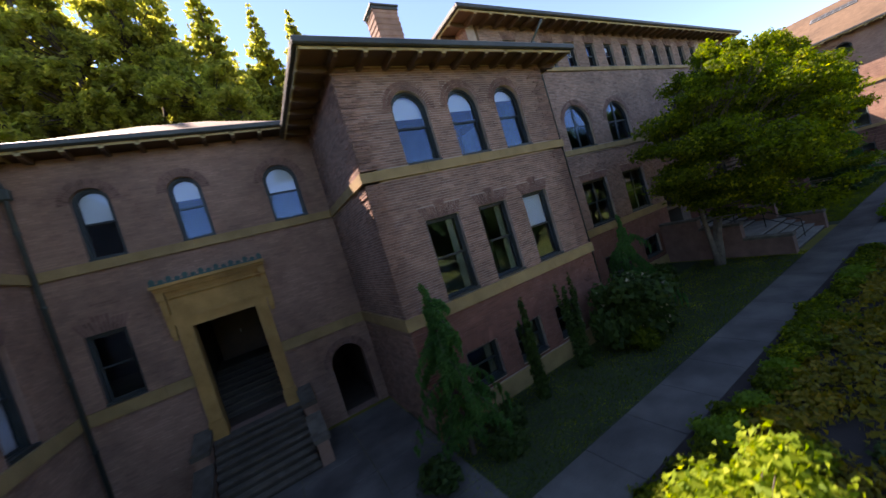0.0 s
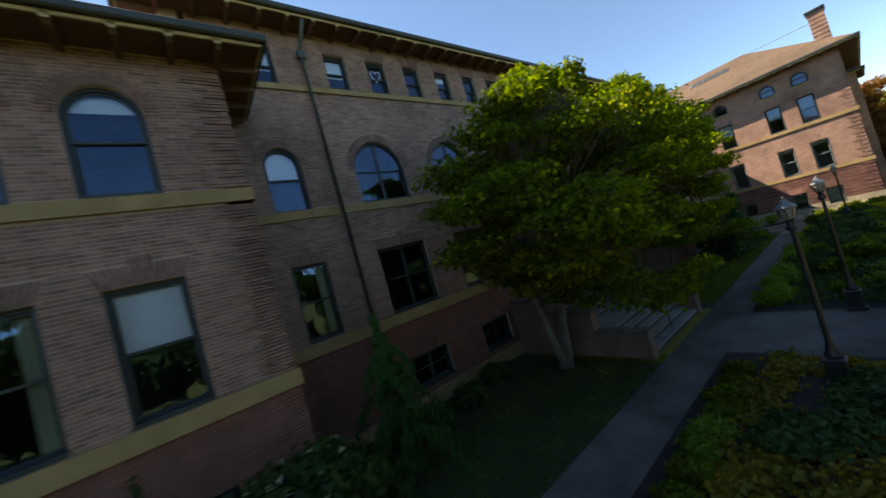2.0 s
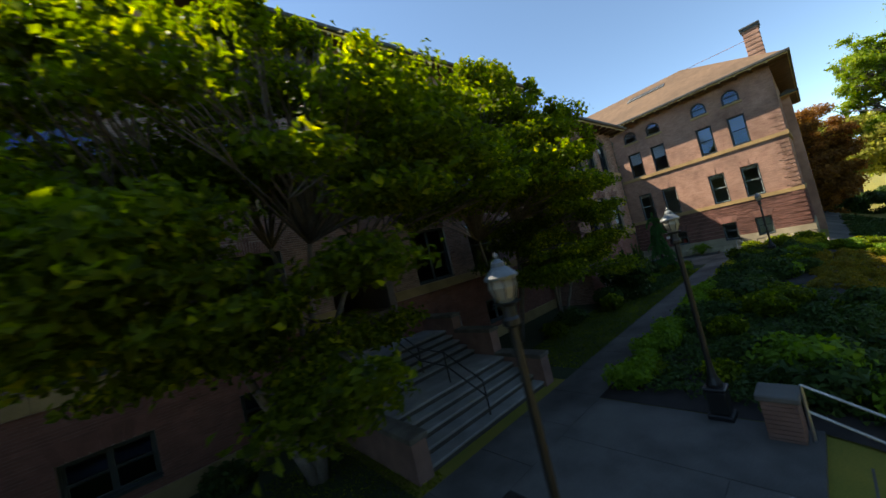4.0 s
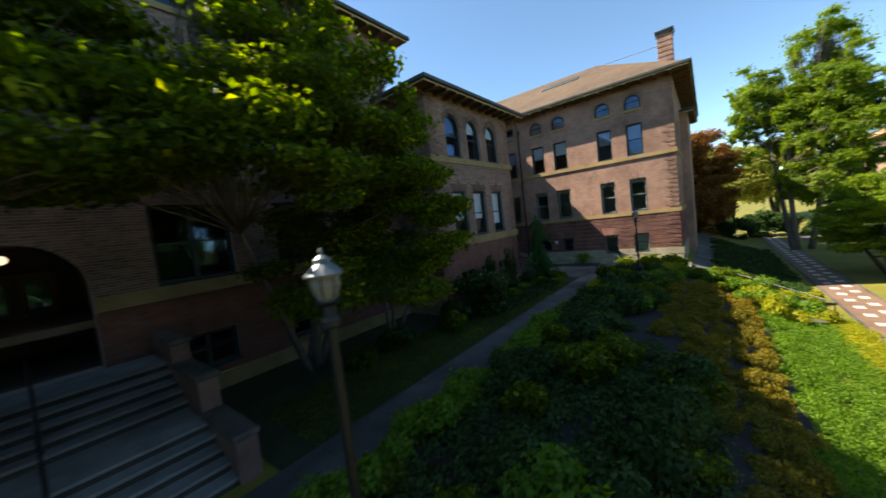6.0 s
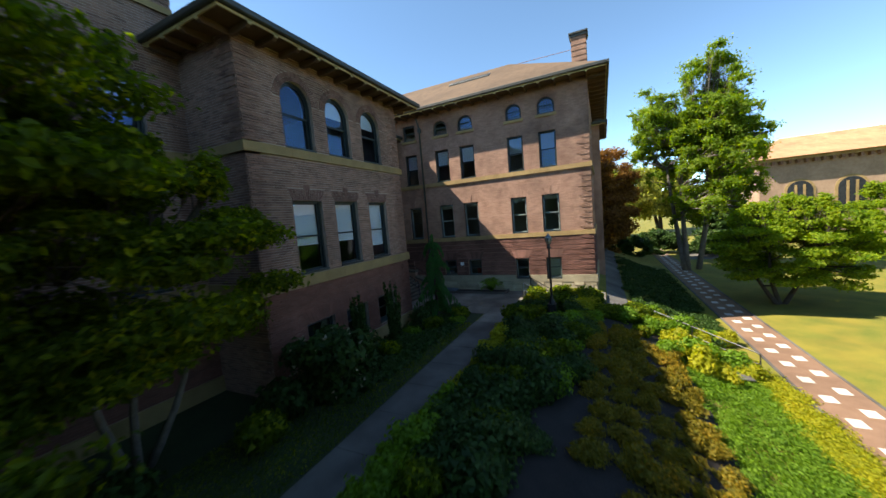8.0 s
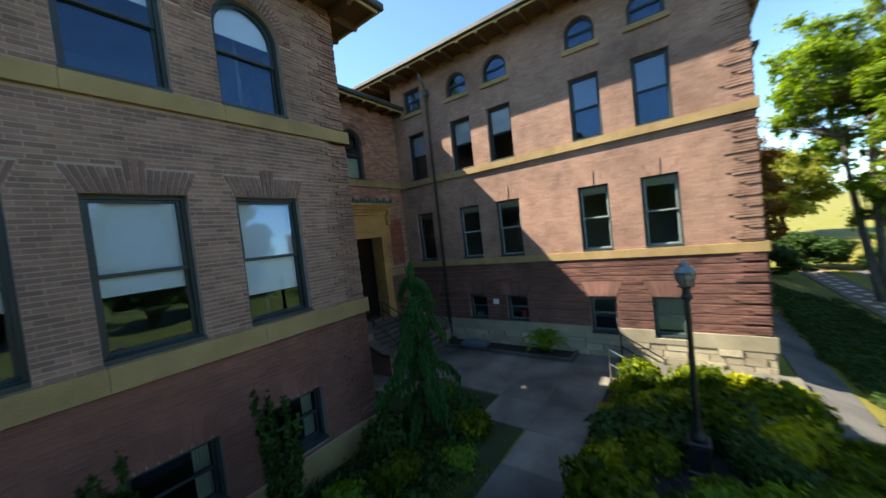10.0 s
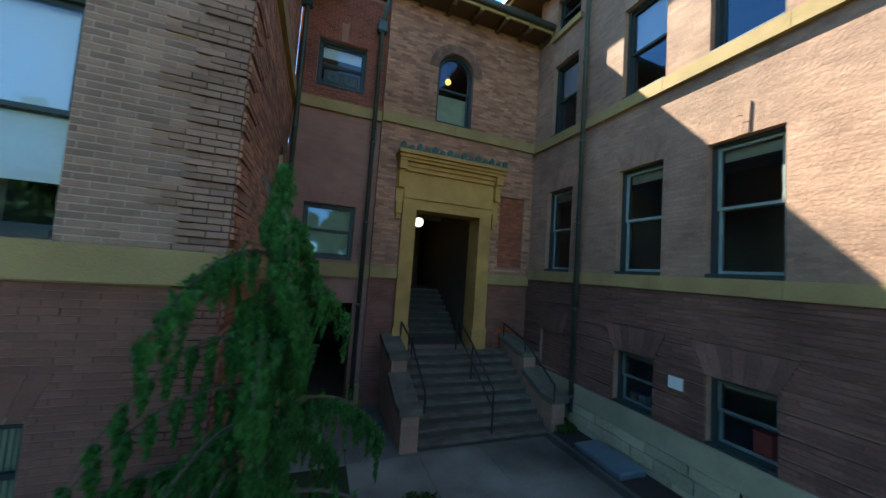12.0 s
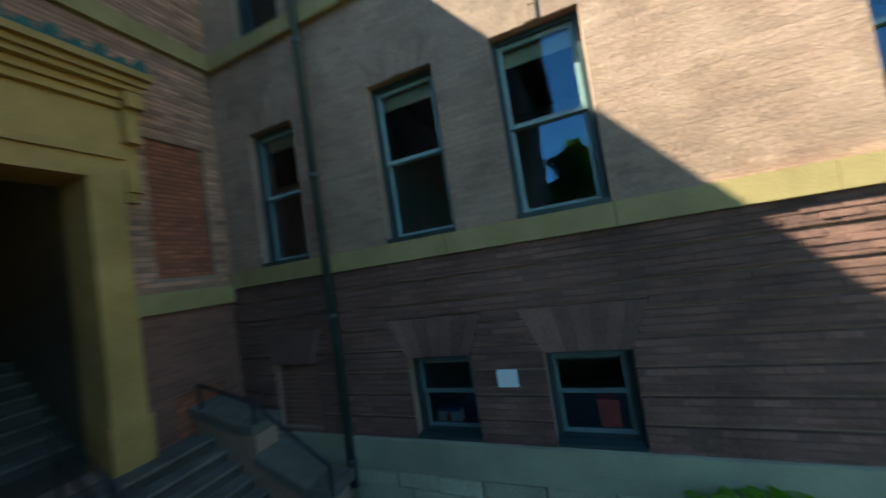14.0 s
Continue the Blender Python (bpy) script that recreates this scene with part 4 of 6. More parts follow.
for i in range(5):
    for z0, z1 in ((3.62, 5.76), (7.36, 9.34)):
        window(F_GS, 2.2 + 2.6 * i, 3.3 + 2.6 * i, z0, z1)
bm = bmesh.new()
prism(bm, F_G, outline(0.75, 1.6, 1.09, 2.05), 0.06, 0.3)
blocked = tagged(part("trim", bm, MORTAR_DARK), "bricked-up low window of dull red brick", "wall", "", "structure")
fill = Bricks(Face(F_G.o.x + 0.06, F_G.o.y, 0, -1))
for row in range(13):
    at = 0.75 - (0.1 if row % 2 else 0)
    while at < 1.6:
        if min(at + 0.2, 1.6) - max(at, 0.75) > 0.03:
            fill.add(max(at, 0.75) + 0.005, min(at + 0.2, 1.6) - 0.005, 1.095 + row * 0.073, 1.155 + row * 0.073, 0.008)
        at += 0.2
fill.build("infill_brickwork", BRICK_LOW, blocked)
bm = box_bm(((54.5, 0.1, -2.5), (59.5, 0.59, 10.6)))
tagged(part("wall_wing_3", bm, BRICK_ROSE), "projecting bay of the wing's end wall", "wall", "", "structure")
l_holes = [(9.75, 10.8, 3.45, 5.72, False), (9.75, 10.8, 7.37, 9.34, False), (6.7, 7.7, 3.45, 5.68, False)]
wall("wall_wing_4", F_LWING, 12.48, 10.3, l_holes, "rose brick wall of the far wing", mat=BRICK_ROSE, mortar=MORTAR_DARK, quoins=(False, False))
for u0, u1, z0, z1, arch in l_holes:
    window(F_LWING, u0, u1, z0, z1, blind=0.95 if z0 < 4 else 0, label="sash window with closed white blind")

# foundation of the right wing: smooth course over rough blocks
found = thing("foundation", "pale sandstone foundation with rough-hewn blocks", "foundation", "", "structure")
for f, length, low in ((F_G, 12.48, -0.4), (F_GS, 16, -2.4)):
    bm = bmesh.new()
    holes = [(o[0], o[1]) for o in g_holes if o[2] < 1.0] if f is F_G else []
    for s0, s1 in free_spans(0.0, length + (0.1 if f is F_G else 0), holes):
        prism(bm, f, outline(s0, s1, 0.78, 1.03), -0.10, 0.02)
    prism(bm, f, outline(0.0, length + (0.1 if f is F_G else 0), 0.62, 0.779), -0.10, 0.02)
    part("water_table", bm, STONE_PALE, found)
rng = random.Random(5)
for f, length, low in ((F_G, 12.48, -0.2), (F_GS, 6.0, -1.4)):
    z = low
    while z < 0.6:
        h = min(rng.uniform(0.17, 0.24), 0.615 - z)
        if h < 0.06:
            break
        u = 0.0
        while u < length:
            w = min(rng.uniform(0.3, 0.75), length - u + 0.06)
            bm = bmesh.new()
            prism(bm, f, [(u + 0.012, z + 0.008), (u + w - 0.012, z + 0.008 + rng.uniform(-0.01, 0.01)), (u + w - 0.012, z + h - 0.008), (u + 0.012, z + h - 0.01)], -0.07 - rng.uniform(0, 0.05), 0.02)
            part("stone", bm, STONE_ROUGH, found)
            u += w
        z += h
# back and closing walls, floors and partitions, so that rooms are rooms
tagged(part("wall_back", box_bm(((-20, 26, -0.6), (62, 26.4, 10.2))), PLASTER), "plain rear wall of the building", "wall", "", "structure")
tagged(part("wall_wing_5", box_bm(((-20, 0.6, -0.6), (-19.6, 26, 10.3)), ((-19.6, 0.6, -0.6), (-5.7, 1.0, 10.3))), BRICK_ROSE), "plain outer walls of the far wing", "wall", "", "structure")
tagged(part("wall_wing_6", box_bm(((64.0, 0.6, -2.5), (64.37, 26, 12))), BRICK_ROSE), "plain outer wall of the wing", "wall", "", "structure")
for k, (zf, nm) in enumerate(((0.1, "floor_1"), (2.85, "floor_2"), (6.85, "floor_3"), (10.05, "floor_4"))):
    boxes = [((3.11, 9.16, zf - 0.2), (9.84, 24, zf)), ((10.31, 11.61, zf - 0.2), (33.5, 24, zf)), ((34.5, 9.16, zf - 0.2), (41.19, 24, zf)),
             ((48.83, 1.06, zf - 0.2), (63.9, 25.9, zf)), ((-19.5, 1.06, zf - 0.2), (-5.71, 25.9, zf))]
    if zf > 5:
        boxes += [((-5.0, 13.54, zf - 0.2), (2.6, 24, zf)), ((42.0, 13.66, zf - 0.2), (48.3, 24, zf))]
    tagged(part(nm, box_bm(*boxes), ROOM_FLOOR), "wooden floors of the rooms inside", "floor", "", "structure")
parts_in = [((3.11, 13.5, 0), (9.84, 13.6, 10.1)), ((10.31, 16, 0), (20, 16.1, 13)), ((24, 16, 0), (33.5, 16.1, 13)), ((34.5, 13.5, 0), (41.19, 13.6, 10.1)),
            ((-10, 1.06, 0), (-9.9, 25.9, 10.2)),
            ((17.0, 11.61, 0), (17.1, 16, 13)), ((27.6, 11.61, 0), (27.7, 16, 13)), ((-5.0, 17, 5.0), (2.6, 17.1, 10.2)), ((42, 17, 5.3), (48.3, 17.1, 10.2)),
            ((5.5, 9.16, 0), (5.56, 13.5, 10)), ((39.6, 9.16, 2.85), (39.66, 13.5, 10))]
tagged(part("wall_inside_wing", box_bm(((53, 1.06, 0), (53.1, 25.9, 11.9)), ((48.83, 6.2, 0), (53, 6.3, 11.9)), ((48.83, 10.6, 0), (53, 10.7, 11.9))), PLASTER_PALE), "pale plaster partitions of the wing's rooms", "wall", "", "structure")
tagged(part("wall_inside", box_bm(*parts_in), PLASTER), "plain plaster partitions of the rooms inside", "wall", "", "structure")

# roofs
roof("roof_pavilion_1", 2.65, 10.3, 8.7, 13.2, 10.13, 1.4, 0.80, ROOF, "low hipped shingle roof with bracketed eaves", "swe")
roof("roof_pavilion_2", 34.0, 41.65, 8.7, 13.2, 10.13, 1.4, 0.80, ROOF, "low hipped shingle roof with bracketed eaves", "swe")
roof("roof_main", 9.7, 34.45, 11.15, 24, 13.3, 3.2, 0.80, ROOF, "broad hipped shingle roof with bracketed eaves", "swen")
roof("roof_entry_1", -5.25, 2.65, 13.08, 24, 10.3, 1.6, 0.6, ROOF, "low shingle roof over the far entrance", "s", ridge_inset=3.0)
roof("roof_entry_2", 43.75, 48.37, 13.08, 24, 10.5, 1.4, 0.6, ROOF, "low shingle roof over the entrance bay", "sw", ridge_inset=2.2)
roof("roof_entry_3", 41.65, 43.75, 13.25, 24, 10.3, 0.3, 0.0, ROOF, "flat roof over the passage", "", ridge_inset=0.9, brackets=False)
roof("roof_wing_1", 48.37, 64.37, 0.6, 26.4, 11.8, 3.75, 0.95, ROOF, "steep brown hipped shingle roof of the wing", "swen", ridge_inset=6.2)
roof("roof_wing_2", 54.5, 59.5, 0.1, 0.58, 10.4, 0.25, 0.4, ROOF, "small roof over the projecting bay", "swe", ridge_inset=0.3, brackets=False)
roof("roof_wing_3", -20, -5.25, 0.6, 26.4, 10.3, 2.0, 0.4, ROOF, "brown hipped shingle roof of the far wing", "swen", ridge_inset=6.2)


def chimney(x, y, z0, z1, w, d, label):
    c = thing("chimney", label, "chimney", "", "structure", Matrix.Translation((x, y, z0)))
    f = Face(-w / 2, -d / 2, 1, 0)
    part("stack", box_bm(((-w / 2, -d / 2, -1.5), (w / 2, d / 2, z1 - z0 - 0.3)), bevel=0.01), BRICK_ROSE, c)
    part("cap", box_bm(((-w / 2 - 0.08, -d / 2 - 0.08, z1 - z0 - 0.3), (w / 2 + 0.08, d / 2 + 0.08, z1 - z0 - 0.12)), ((-w / 2 - 0.14, -d / 2 - 0.14, z1 - z0 - 0.12), (w / 2 + 0.14, d / 2 + 0.14, z1 - z0)), bevel=0.015), GUTTER, c, "dark metal chimney cap")
    n = 0
    while n * 0.35 < z1 - z0 - 0.5:
        part("course", box_bm(((-w / 2 - 0.025, -d / 2 - 0.025, 0.1 + n * 0.35), (w / 2 + 0.025, d / 2 + 0.025, 0.30 + n * 0.35)), bevel=0.01), BRICK_ROSE, c)
        n += 1
    return c


chimney(53.5, 1.1, 13.0, 16.35, 0.85, 0.9, "tall brick chimney with dark cap")
chimney(10.6, 19.0, 13.5, 19.7, 1.6, 1.2, "tall brick chimney on the main roof")

# downpipes
def downpipe(x, y, z0, z1, label, top=None):
    p = thing("downpipe", label, "drainpipe", "downpipes", "", Matrix.Translation((x, y, z0)))
    bm = bmesh.new()
    pts = [(0, 0, 0), (0, 0, z1 - z0)] + ([(top[0], top[1], z1 - z0 + 0.5)] if top else [])
    tube(bm, pts, [0.055] * len(pts), 10)
    part("pipe", bm, PIPE, p, smooth=True)
    n = int((z1 - z0) / 2)
    for i in range(n + 1):
        bm = bmesh.new()
        lathe(bm, [(0.06, 0), (0.072, 0.01), (0.072, 0.06), (0.06, 0.07)], 10, (0, 0, 0.3 + i * 2.0))
        part("collar", bm, PIPE, p)
    part("hopper", box_bm(((-0.13, -0.10, z1 - z0 - 0.3), (0.13, 0.08, z1 - z0)), bevel=0.03), PIPE, p, "hopper head")
    return p


downpipe(13.25, 11.0, 0.1, 12.6, "dark downpipe on the main block", (0.0, -0.8))
downpipe(48.22, 10.95, 0.4, 11.0, "verdigris downpipe on the wing", (-0.5, -0.1))
downpipe(43.55, 13.0, 0.1, 9.6, "dark downpipe beside the entrance bay", (0.1, -0.5))
downpipe(41.78, 12.9, 0.1, 9.6, "dark downpipe in the corner of the court", (0.0, -0.3))
downpipe(-5.1, 12.95, 0.1, 9.6, "dark downpipe in the corner by the far wing", (0.0, -0.3))
downpipe(10.45, 11.0, 0.1, 9.6, "dark downpipe in the corner of the pavilion", (0.0, -0.3))


# ---------------------------------------------------------------- entrances
def portal(face, u0, u1, z0, z1, label):
    """A sandstone door surround with architrave, brackets and a cornice with a copper cresting."""
    p = thing("door_surround", label, "doorway", "entrance surrounds", "", Matrix.Translation(face.at((u0 + u1) / 2, 0, z0)))
    back = p.matrix_world.inverted()

    def piece(name, bm, m, text=""):
        bm.transform(back)
        return part(name, bm, m, p, text)

    for s, (a, b) in (("l", (u0 - 0.36, u0 + 0.005)), ("r", (u1 - 0.005, u1 + 0.36))):
        bm = bmesh.new()
        prism(bm, face, outline(a, b, z0, z1), -0.14, 0.5)
        prism(bm, face, outline(a - 0.03, b + 0.03 if s == "l" else b + 0.03, z0, z0 + 0.55), -0.17, -0.1)
        piece("jamb", bm, STONE_PORTAL)
        bm = bmesh.new()
        f0, f1 = (a - 0.20, a - 0.005) if s == "l" else (b + 0.005, b + 0.20)
        prism(bm, face, outline(f0, f1, z1 + 0.15, z1 + 1.16), -0.10, 0.0)
        prism(bm, face, outline(f0, f1, z1 + 0.95, z1 + 1.16), -0.34, -0.1)
        prism(bm, face, outline(f0 + 0.02, f1 - 0.02, z1 + 0.5, z1 + 0.95), -0.24, -0.1)
        prism(bm, face, outline(f0 + 0.02, f1 - 0.02, z1 - 0.15, z1 + 0.15), -0.15, 0.0)
        prism(bm, face, outline(f0 + 0.04, f1 - 0.04, z1 - 0.28, z1 - 0.15), -0.10, 0.0)
        piece("scroll_bracket", bm, STONE_PORTAL)
    for name, a, b, d in (("lintel", 0.0, 0.26, 0.14), ("architrave", 0.26, 0.36, 0.19), ("frieze", 0.36, 0.95, 0.12), ("moulding", 0.95, 1.06, 0.20)):
        bm = bmesh.new()
        prism(bm, face, outline(u0 - 0.36, u1 + 0.36, z1 + a + (0.001 if a else -0.005), z1 + b), -d, 0.5 if a == 0 else 0.0)
        piece(name, bm, STONE_PORTAL)
    bm = bmesh.new()
    for k, (d, a, b) in enumerate(((0.36, 1.16, 1.23), (0.42, 1.23, 1.31), (0.50, 1.31, 1.40))):
        prism(bm, face, outline(u0 - 0.40 - d * 0.45, u1 + 0.40 + d * 0.45, z1 + a, z1 + b), -d, 0.0)
    prism(bm, face, outline(u0 - 0.4, u1 + 0.4, z1 + 1.06, z1 + 1.16), -0.26, 0.0)
    piece("cornice", bm, STONE_PORTAL)
    bm = bmesh.new()
    prism(bm, face, outline(u0 - 0.6, u1 + 0.6, z1 + 1.40, z1 + 1.44), -0.48, 0.0)
    piece("flashing", bm, COPPER, "verdigris copper flashing")
    n = 15
    for i in range(n):
        bm = bmesh.new()
        c = u0 - 0.52 + (u1 - u0 + 1.04) * i / (n - 1)
        tall = 0.17 if i % 2 == 0 else 0.10
        prism(bm, face, [(c - 0.055, z1 + 1.44), (c + 0.055, z1 + 1.44), (c + 0.075, z1 + 1.44 + tall * 0.5), (c + 0.04, z1 + 1.44 + tall * 0.85), (c, z1 + 1.44 + tall), (c - 0.04, z1 + 1.44 + tall * 0.85), (c - 0.075, z1 + 1.44 + tall * 0.5)], -0.45, -0.40)
        piece("cresting_leaf", bm, COPPER, "verdigris copper cresting")
    return p


portal(F_F2, 1.04, 2.86, 1.35, 4.92, "ochre sandstone door surround with copper cresting")
portal(F_A, 2.93, 4.65, 1.35, 4.83, "ochre sandstone door surround of the far entrance")


def stairs(name, label, xc, wide, y_front, y_wall, rises, height, tread):
    s = thing(name, label, "stairs", "outside stairs", "", Matrix.Translation((xc, y_front, 0)))
    h = height / rises
    for i in range(rises):
        y0 = i * tread
        last = i == rises - 1
        back = y_wall - y_front if last else y0 + tread + 0.05
        st = part("step", box_bm(((-wide / 2, y0 - 0.012, (i + 1) * h - 0.055), (wide / 2, back, (i + 1) * h)), bevel=0.014), STEP_STONE, s)
        part("riser", box_bm(((-wide / 2 + 0.002, y0 + 0.022, -0.1 if i == 0 else i * h - 0.02), (wide / 2 - 0.002, back - 0.004, (i + 1) * h - 0.057))), STEP_RISER, st, "riser darker than its tread")
    return s


def handrail(name, label, posts, rail_h, mat=IRON, mid=True, at=(0, 0, 0), radius=0.022):
    r = thing(name, label, "handrail", "handrails", "", Matrix.Translation(at))
    for p in posts:
        bm = bmesh.new()
        tube(bm, [p, (p[0], p[1], p[2] + rail_h)], [radius] * 2, 8)
        part("post", bm, mat, r)
    for k in ([rail_h, rail_h * 0.55] if mid else [rail_h]):
        bm = bmesh.new()
        tube(bm, [(p[0], p[1], p[2] + k) for p in posts], [radius] * len(posts), 8)
        part("rail", bm, mat, r)
    return r


stairs("entrance_stairs", "worn grey stone steps with brick cheek walls", 46.05, 2.95, 10.75, 13.1, 9, 1.35, 0.232)
stairs("entrance_stairs", "worn grey stone steps of the far entrance", -1.46, 2.45, 10.75, 13.1, 9, 1.35, 0.232)


def cheek(x, y, w, label):
    """A stepped brick cheek wall: two piers and sloping walls, each with a stone cap."""
    c = thing("cheek_wall", label, "wall", "cheek walls of the stairs", "", Matrix.Translation((x, y, 0)))
    f = Face(0, 0, 0, 1)
    for k, (y0, y1, za, zb) in enumerate(((0.0, 1.12, 0.70, 1.02), (1.12, 2.32, 1.40, 1.62))):
        bm = bmesh.new()
        v = [(y0, -0.1), (y1, -0.1), (y1, zb), (y0 + 0.3, za), (y0, za)]
        a = [bm.verts.new((-w / 2 + 0.03, p, q)) for p, q in v]
        b = [bm.verts.new((w / 2 - 0.03, p, q)) for p, q in v]
        bm.faces.new(a)
        bm.faces.new(b[::-1])
        for i in range(len(v)):
            j = (i + 1) % len(v)
            bm.faces.new((a[j], a[i], b[i], b[j]))
        part("brick_wall", bm, BRICK_ROSE, c)
        bm = bmesh.new()
        v = [(y0 - 0.05, za), (y0 + 0.3, za), (y1, zb), (y1, zb + 0.13), (y0 + 0.3, za + 0.13), (y0 - 0.05, za + 0.13)]
        a = [bm.verts.new((-w / 2 - 0.03, p, q)) for p, q in v]
        b = [bm.verts.new((w / 2 + 0.03, p, q)) for p, q in v]
        bm.faces.new(a)
        bm.faces.new(b[::-1])
        for i in range(len(v)):
            j = (i + 1) % len(v)
            bm.faces.new((a[j], a[i], b[i], b[j]))
        part("stone_cap", bm, STEP_STONE, c, "grey stone coping")
    return c


for xc in (44.38, 47.72, -2.89, -0.03):
    cheek(xc, 10.75, 0.40, "rose brick cheek wall with grey stone coping")
handrail("handrail", "black iron handrail in the middle of the steps", [(0, 0.1, 0.17), (0, 1.2, 0.85), (0, 2.2, 1.35)], 0.85, at=(46.15, 10.75, 0))
handrail("handrail", "black iron handrail on the cheek wall", [(0, 0.0, 0.75), (0, 1.15, 1.45), (0, 2.2, 1.7)], 0.35, mid=False, at=(44.62, 10.7, 0))
handrail("handrail", "black iron handrail on the cheek wall", [(0, 0.0, 0.75), (0, 1.15, 1.45), (0, 2.2, 1.7)], 0.35, mid=False, at=(47.55, 10.7, 0))

# entrance halls: walls, inner flight, doors
for xc, f in ((45.70, F_F2), (-1.46, F_A)):
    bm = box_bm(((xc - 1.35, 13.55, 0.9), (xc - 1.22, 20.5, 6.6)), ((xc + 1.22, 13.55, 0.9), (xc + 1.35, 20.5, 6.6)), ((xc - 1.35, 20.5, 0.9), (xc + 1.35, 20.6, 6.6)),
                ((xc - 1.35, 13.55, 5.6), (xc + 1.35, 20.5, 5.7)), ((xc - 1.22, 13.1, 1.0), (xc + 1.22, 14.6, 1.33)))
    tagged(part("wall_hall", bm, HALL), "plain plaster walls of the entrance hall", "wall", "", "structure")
    fl = thing("inner_stairs", "grey stone flight rising inside the entrance", "stairs", "inside stairs", "", Matrix.Translation((xc, 14.6, 1.33)))
    for i in range(8):
        st = part("step", box_bm(((-1.2, i * 0.28 - 0.012, (i + 1) * 0.17 - 0.05), (1.2, 5.9 if i == 7 else i * 0.28 + 0.3, (i + 1) * 0.17)), bevel=0.01), STEP_STONE, fl)
        part("riser", box_bm(((-1.198, i * 0.28 + 0.02, i * 0.17 - 0.02), (1.198, i * 0.28 + 0.29, (i + 1) * 0.17 - 0.052))), STEP_RISER, st, "riser darker than its tread")
    d = thing("door", "dark oak door with amber glass lights", "door", "entrance doors", "", Matrix.Translation((xc - 0.1, 18.6, 2.7)))
    part("leaf", box_bm(((-1.0, 0, 0), (1.0, 0.06, 2.5)), bevel=0.01), WOOD_DOOR, d)
    for sx in (-0.55, 0.45):
        part("glass_light", box_bm(((sx - 0.10, -0.02, 1.15), (sx + 0.10, 0.0, 2.05)), bevel=0.005), AMBER if sx > 0 and xc > 0 else WOOD_DOOR, d)
    part("door_handle", box_bm(((-0.06, -0.07, 1.0), (-0.02, 0, 1.15)), bevel=0.01), STEEL, d)


def globe_lamp(x, y, z, label, mat=LIT, r=0.2, watts=25):
    g = thing("pendant_lamp", label, "lamp", "hall lamps", "", Matrix.Translation((x, y, z)))
    bm = bmesh.new()
    lathe(bm, [(r * math.sin(a), -r * math.cos(a)) for a in [0.05 + 3.04 * k / 10 for k in range(11)]], 16)
    part("globe", bm, mat, g, smooth=True)
    bm = bmesh.new()
    tube(bm, [(0, 0, r), (0, 0, r + 0.5)], [0.02, 0.02], 6)
    part("stem", bm, IRON, g)
    return g


globe_lamp(45.58, 15.4, 4.95, "lit white globe lamp hanging in the entrance hall", r=0.155)
globe_lamp(21.9, 14.0, 4.65, "lit white globe lamp in the main entrance", r=0.12)
globe_lamp(45.85, 14.25, 9.28, "small amber lamp behind the stair window", LAMP_AMBER, 0.09)

# main entrance: broad steps in two flights
main_steps = thing("main_stairs", "broad grey stone steps in two flights with brick cheeks", "stairs", "outside stairs", "", Matrix.Translation((22.03, 5.97, 0)))
z, y = 0.0, 0.0
for i in range(10):
    deep = 0.32 if i != 4 else 1.25
    st = part("step", box_bm(((-2.12, y - 0.015, z + 0.1), (2.12, y + deep + 0.05 if i < 9 else 5.22, z + 0.165)), bevel=0.015), STEP_PALE, main_steps)
    part("riser", box_bm(((-2.118, y + 0.02, z - 0.1), (2.118, y + deep + 0.03, z + 0.098))), STEP_RISER, st, "riser darker than its tread")
    z += 0.165
    y += deep
for sx in (-2.31, 2.31):
    c = thing("cheek_wall", "dark brick cheek wall with stone coping beside the broad steps", "wall", "cheek walls of the stairs", "", Matrix.Translation((22.03 + sx, 5.9, 0)))
    for y0, y1, zt in ((0.0, 1.7, 0.80), (1.7, 3.4, 1.56), (3.4, 5.25, 2.1)):
        part("brick_wall", box_bm(((-0.19, y0, -0.3), (0.19, y1, zt)), bevel=0.01), BRICK_DARK, c)
        part("stone_cap", box_bm(((-0.23, y0 - 0.04, zt), (0.23, y1, zt + 0.12)), bevel=0.02), STEP_STONE, c, "grey stone coping")
handrail("handrail", "black iron handrail on the broad steps", [(0, 0.2, 0.17), (0, 1.5, 0.82), (0, 2.7, 0.9), (0, 4.2, 1.65)], 0.85, at=(22.03, 5.97, 0))
bm = box_bm(((20.6, 16.4, 1.4), (23.4, 16.5, 5)), ((20.4, 11.61, 1.4), (20.6, 16.5, 5)), ((23.4, 11.61, 1.4), (23.6, 16.5, 5)), ((20.4, 11.61, 5.0), (23.6, 16.5, 5.1)), ((20.4, 11.2, 1.3), (23.6, 16.5, 1.63)))
tagged(part("wall_porch", bm, PLASTER), "plaster walls of the main entrance porch", "wall", "", "structure")
d = thing("door", "double oak door of the main entrance", "door", "entrance doors", "", Matrix.Translation((22.0, 15.9, 1.65)))
for sx in (-0.9, 0.02):
    lf = part("leaf", box_bm(((sx, 0, 0), (sx + 0.88, 0.06, 2.6)), bevel=0.01), WOOD_DOOR, d)
    part("pane", box_bm(((sx + 0.2, -0.015, 1.1), (sx + 0.68, -0.001, 2.3))), GLASS, d)
    part("door_handle", box_bm(((sx + (0.78 if sx < 0 else 0.06), -0.06, 1.0), (sx + (0.82 if sx < 0 else 0.10), -0.001, 1.3)), bevel=0.008), STEEL, d)


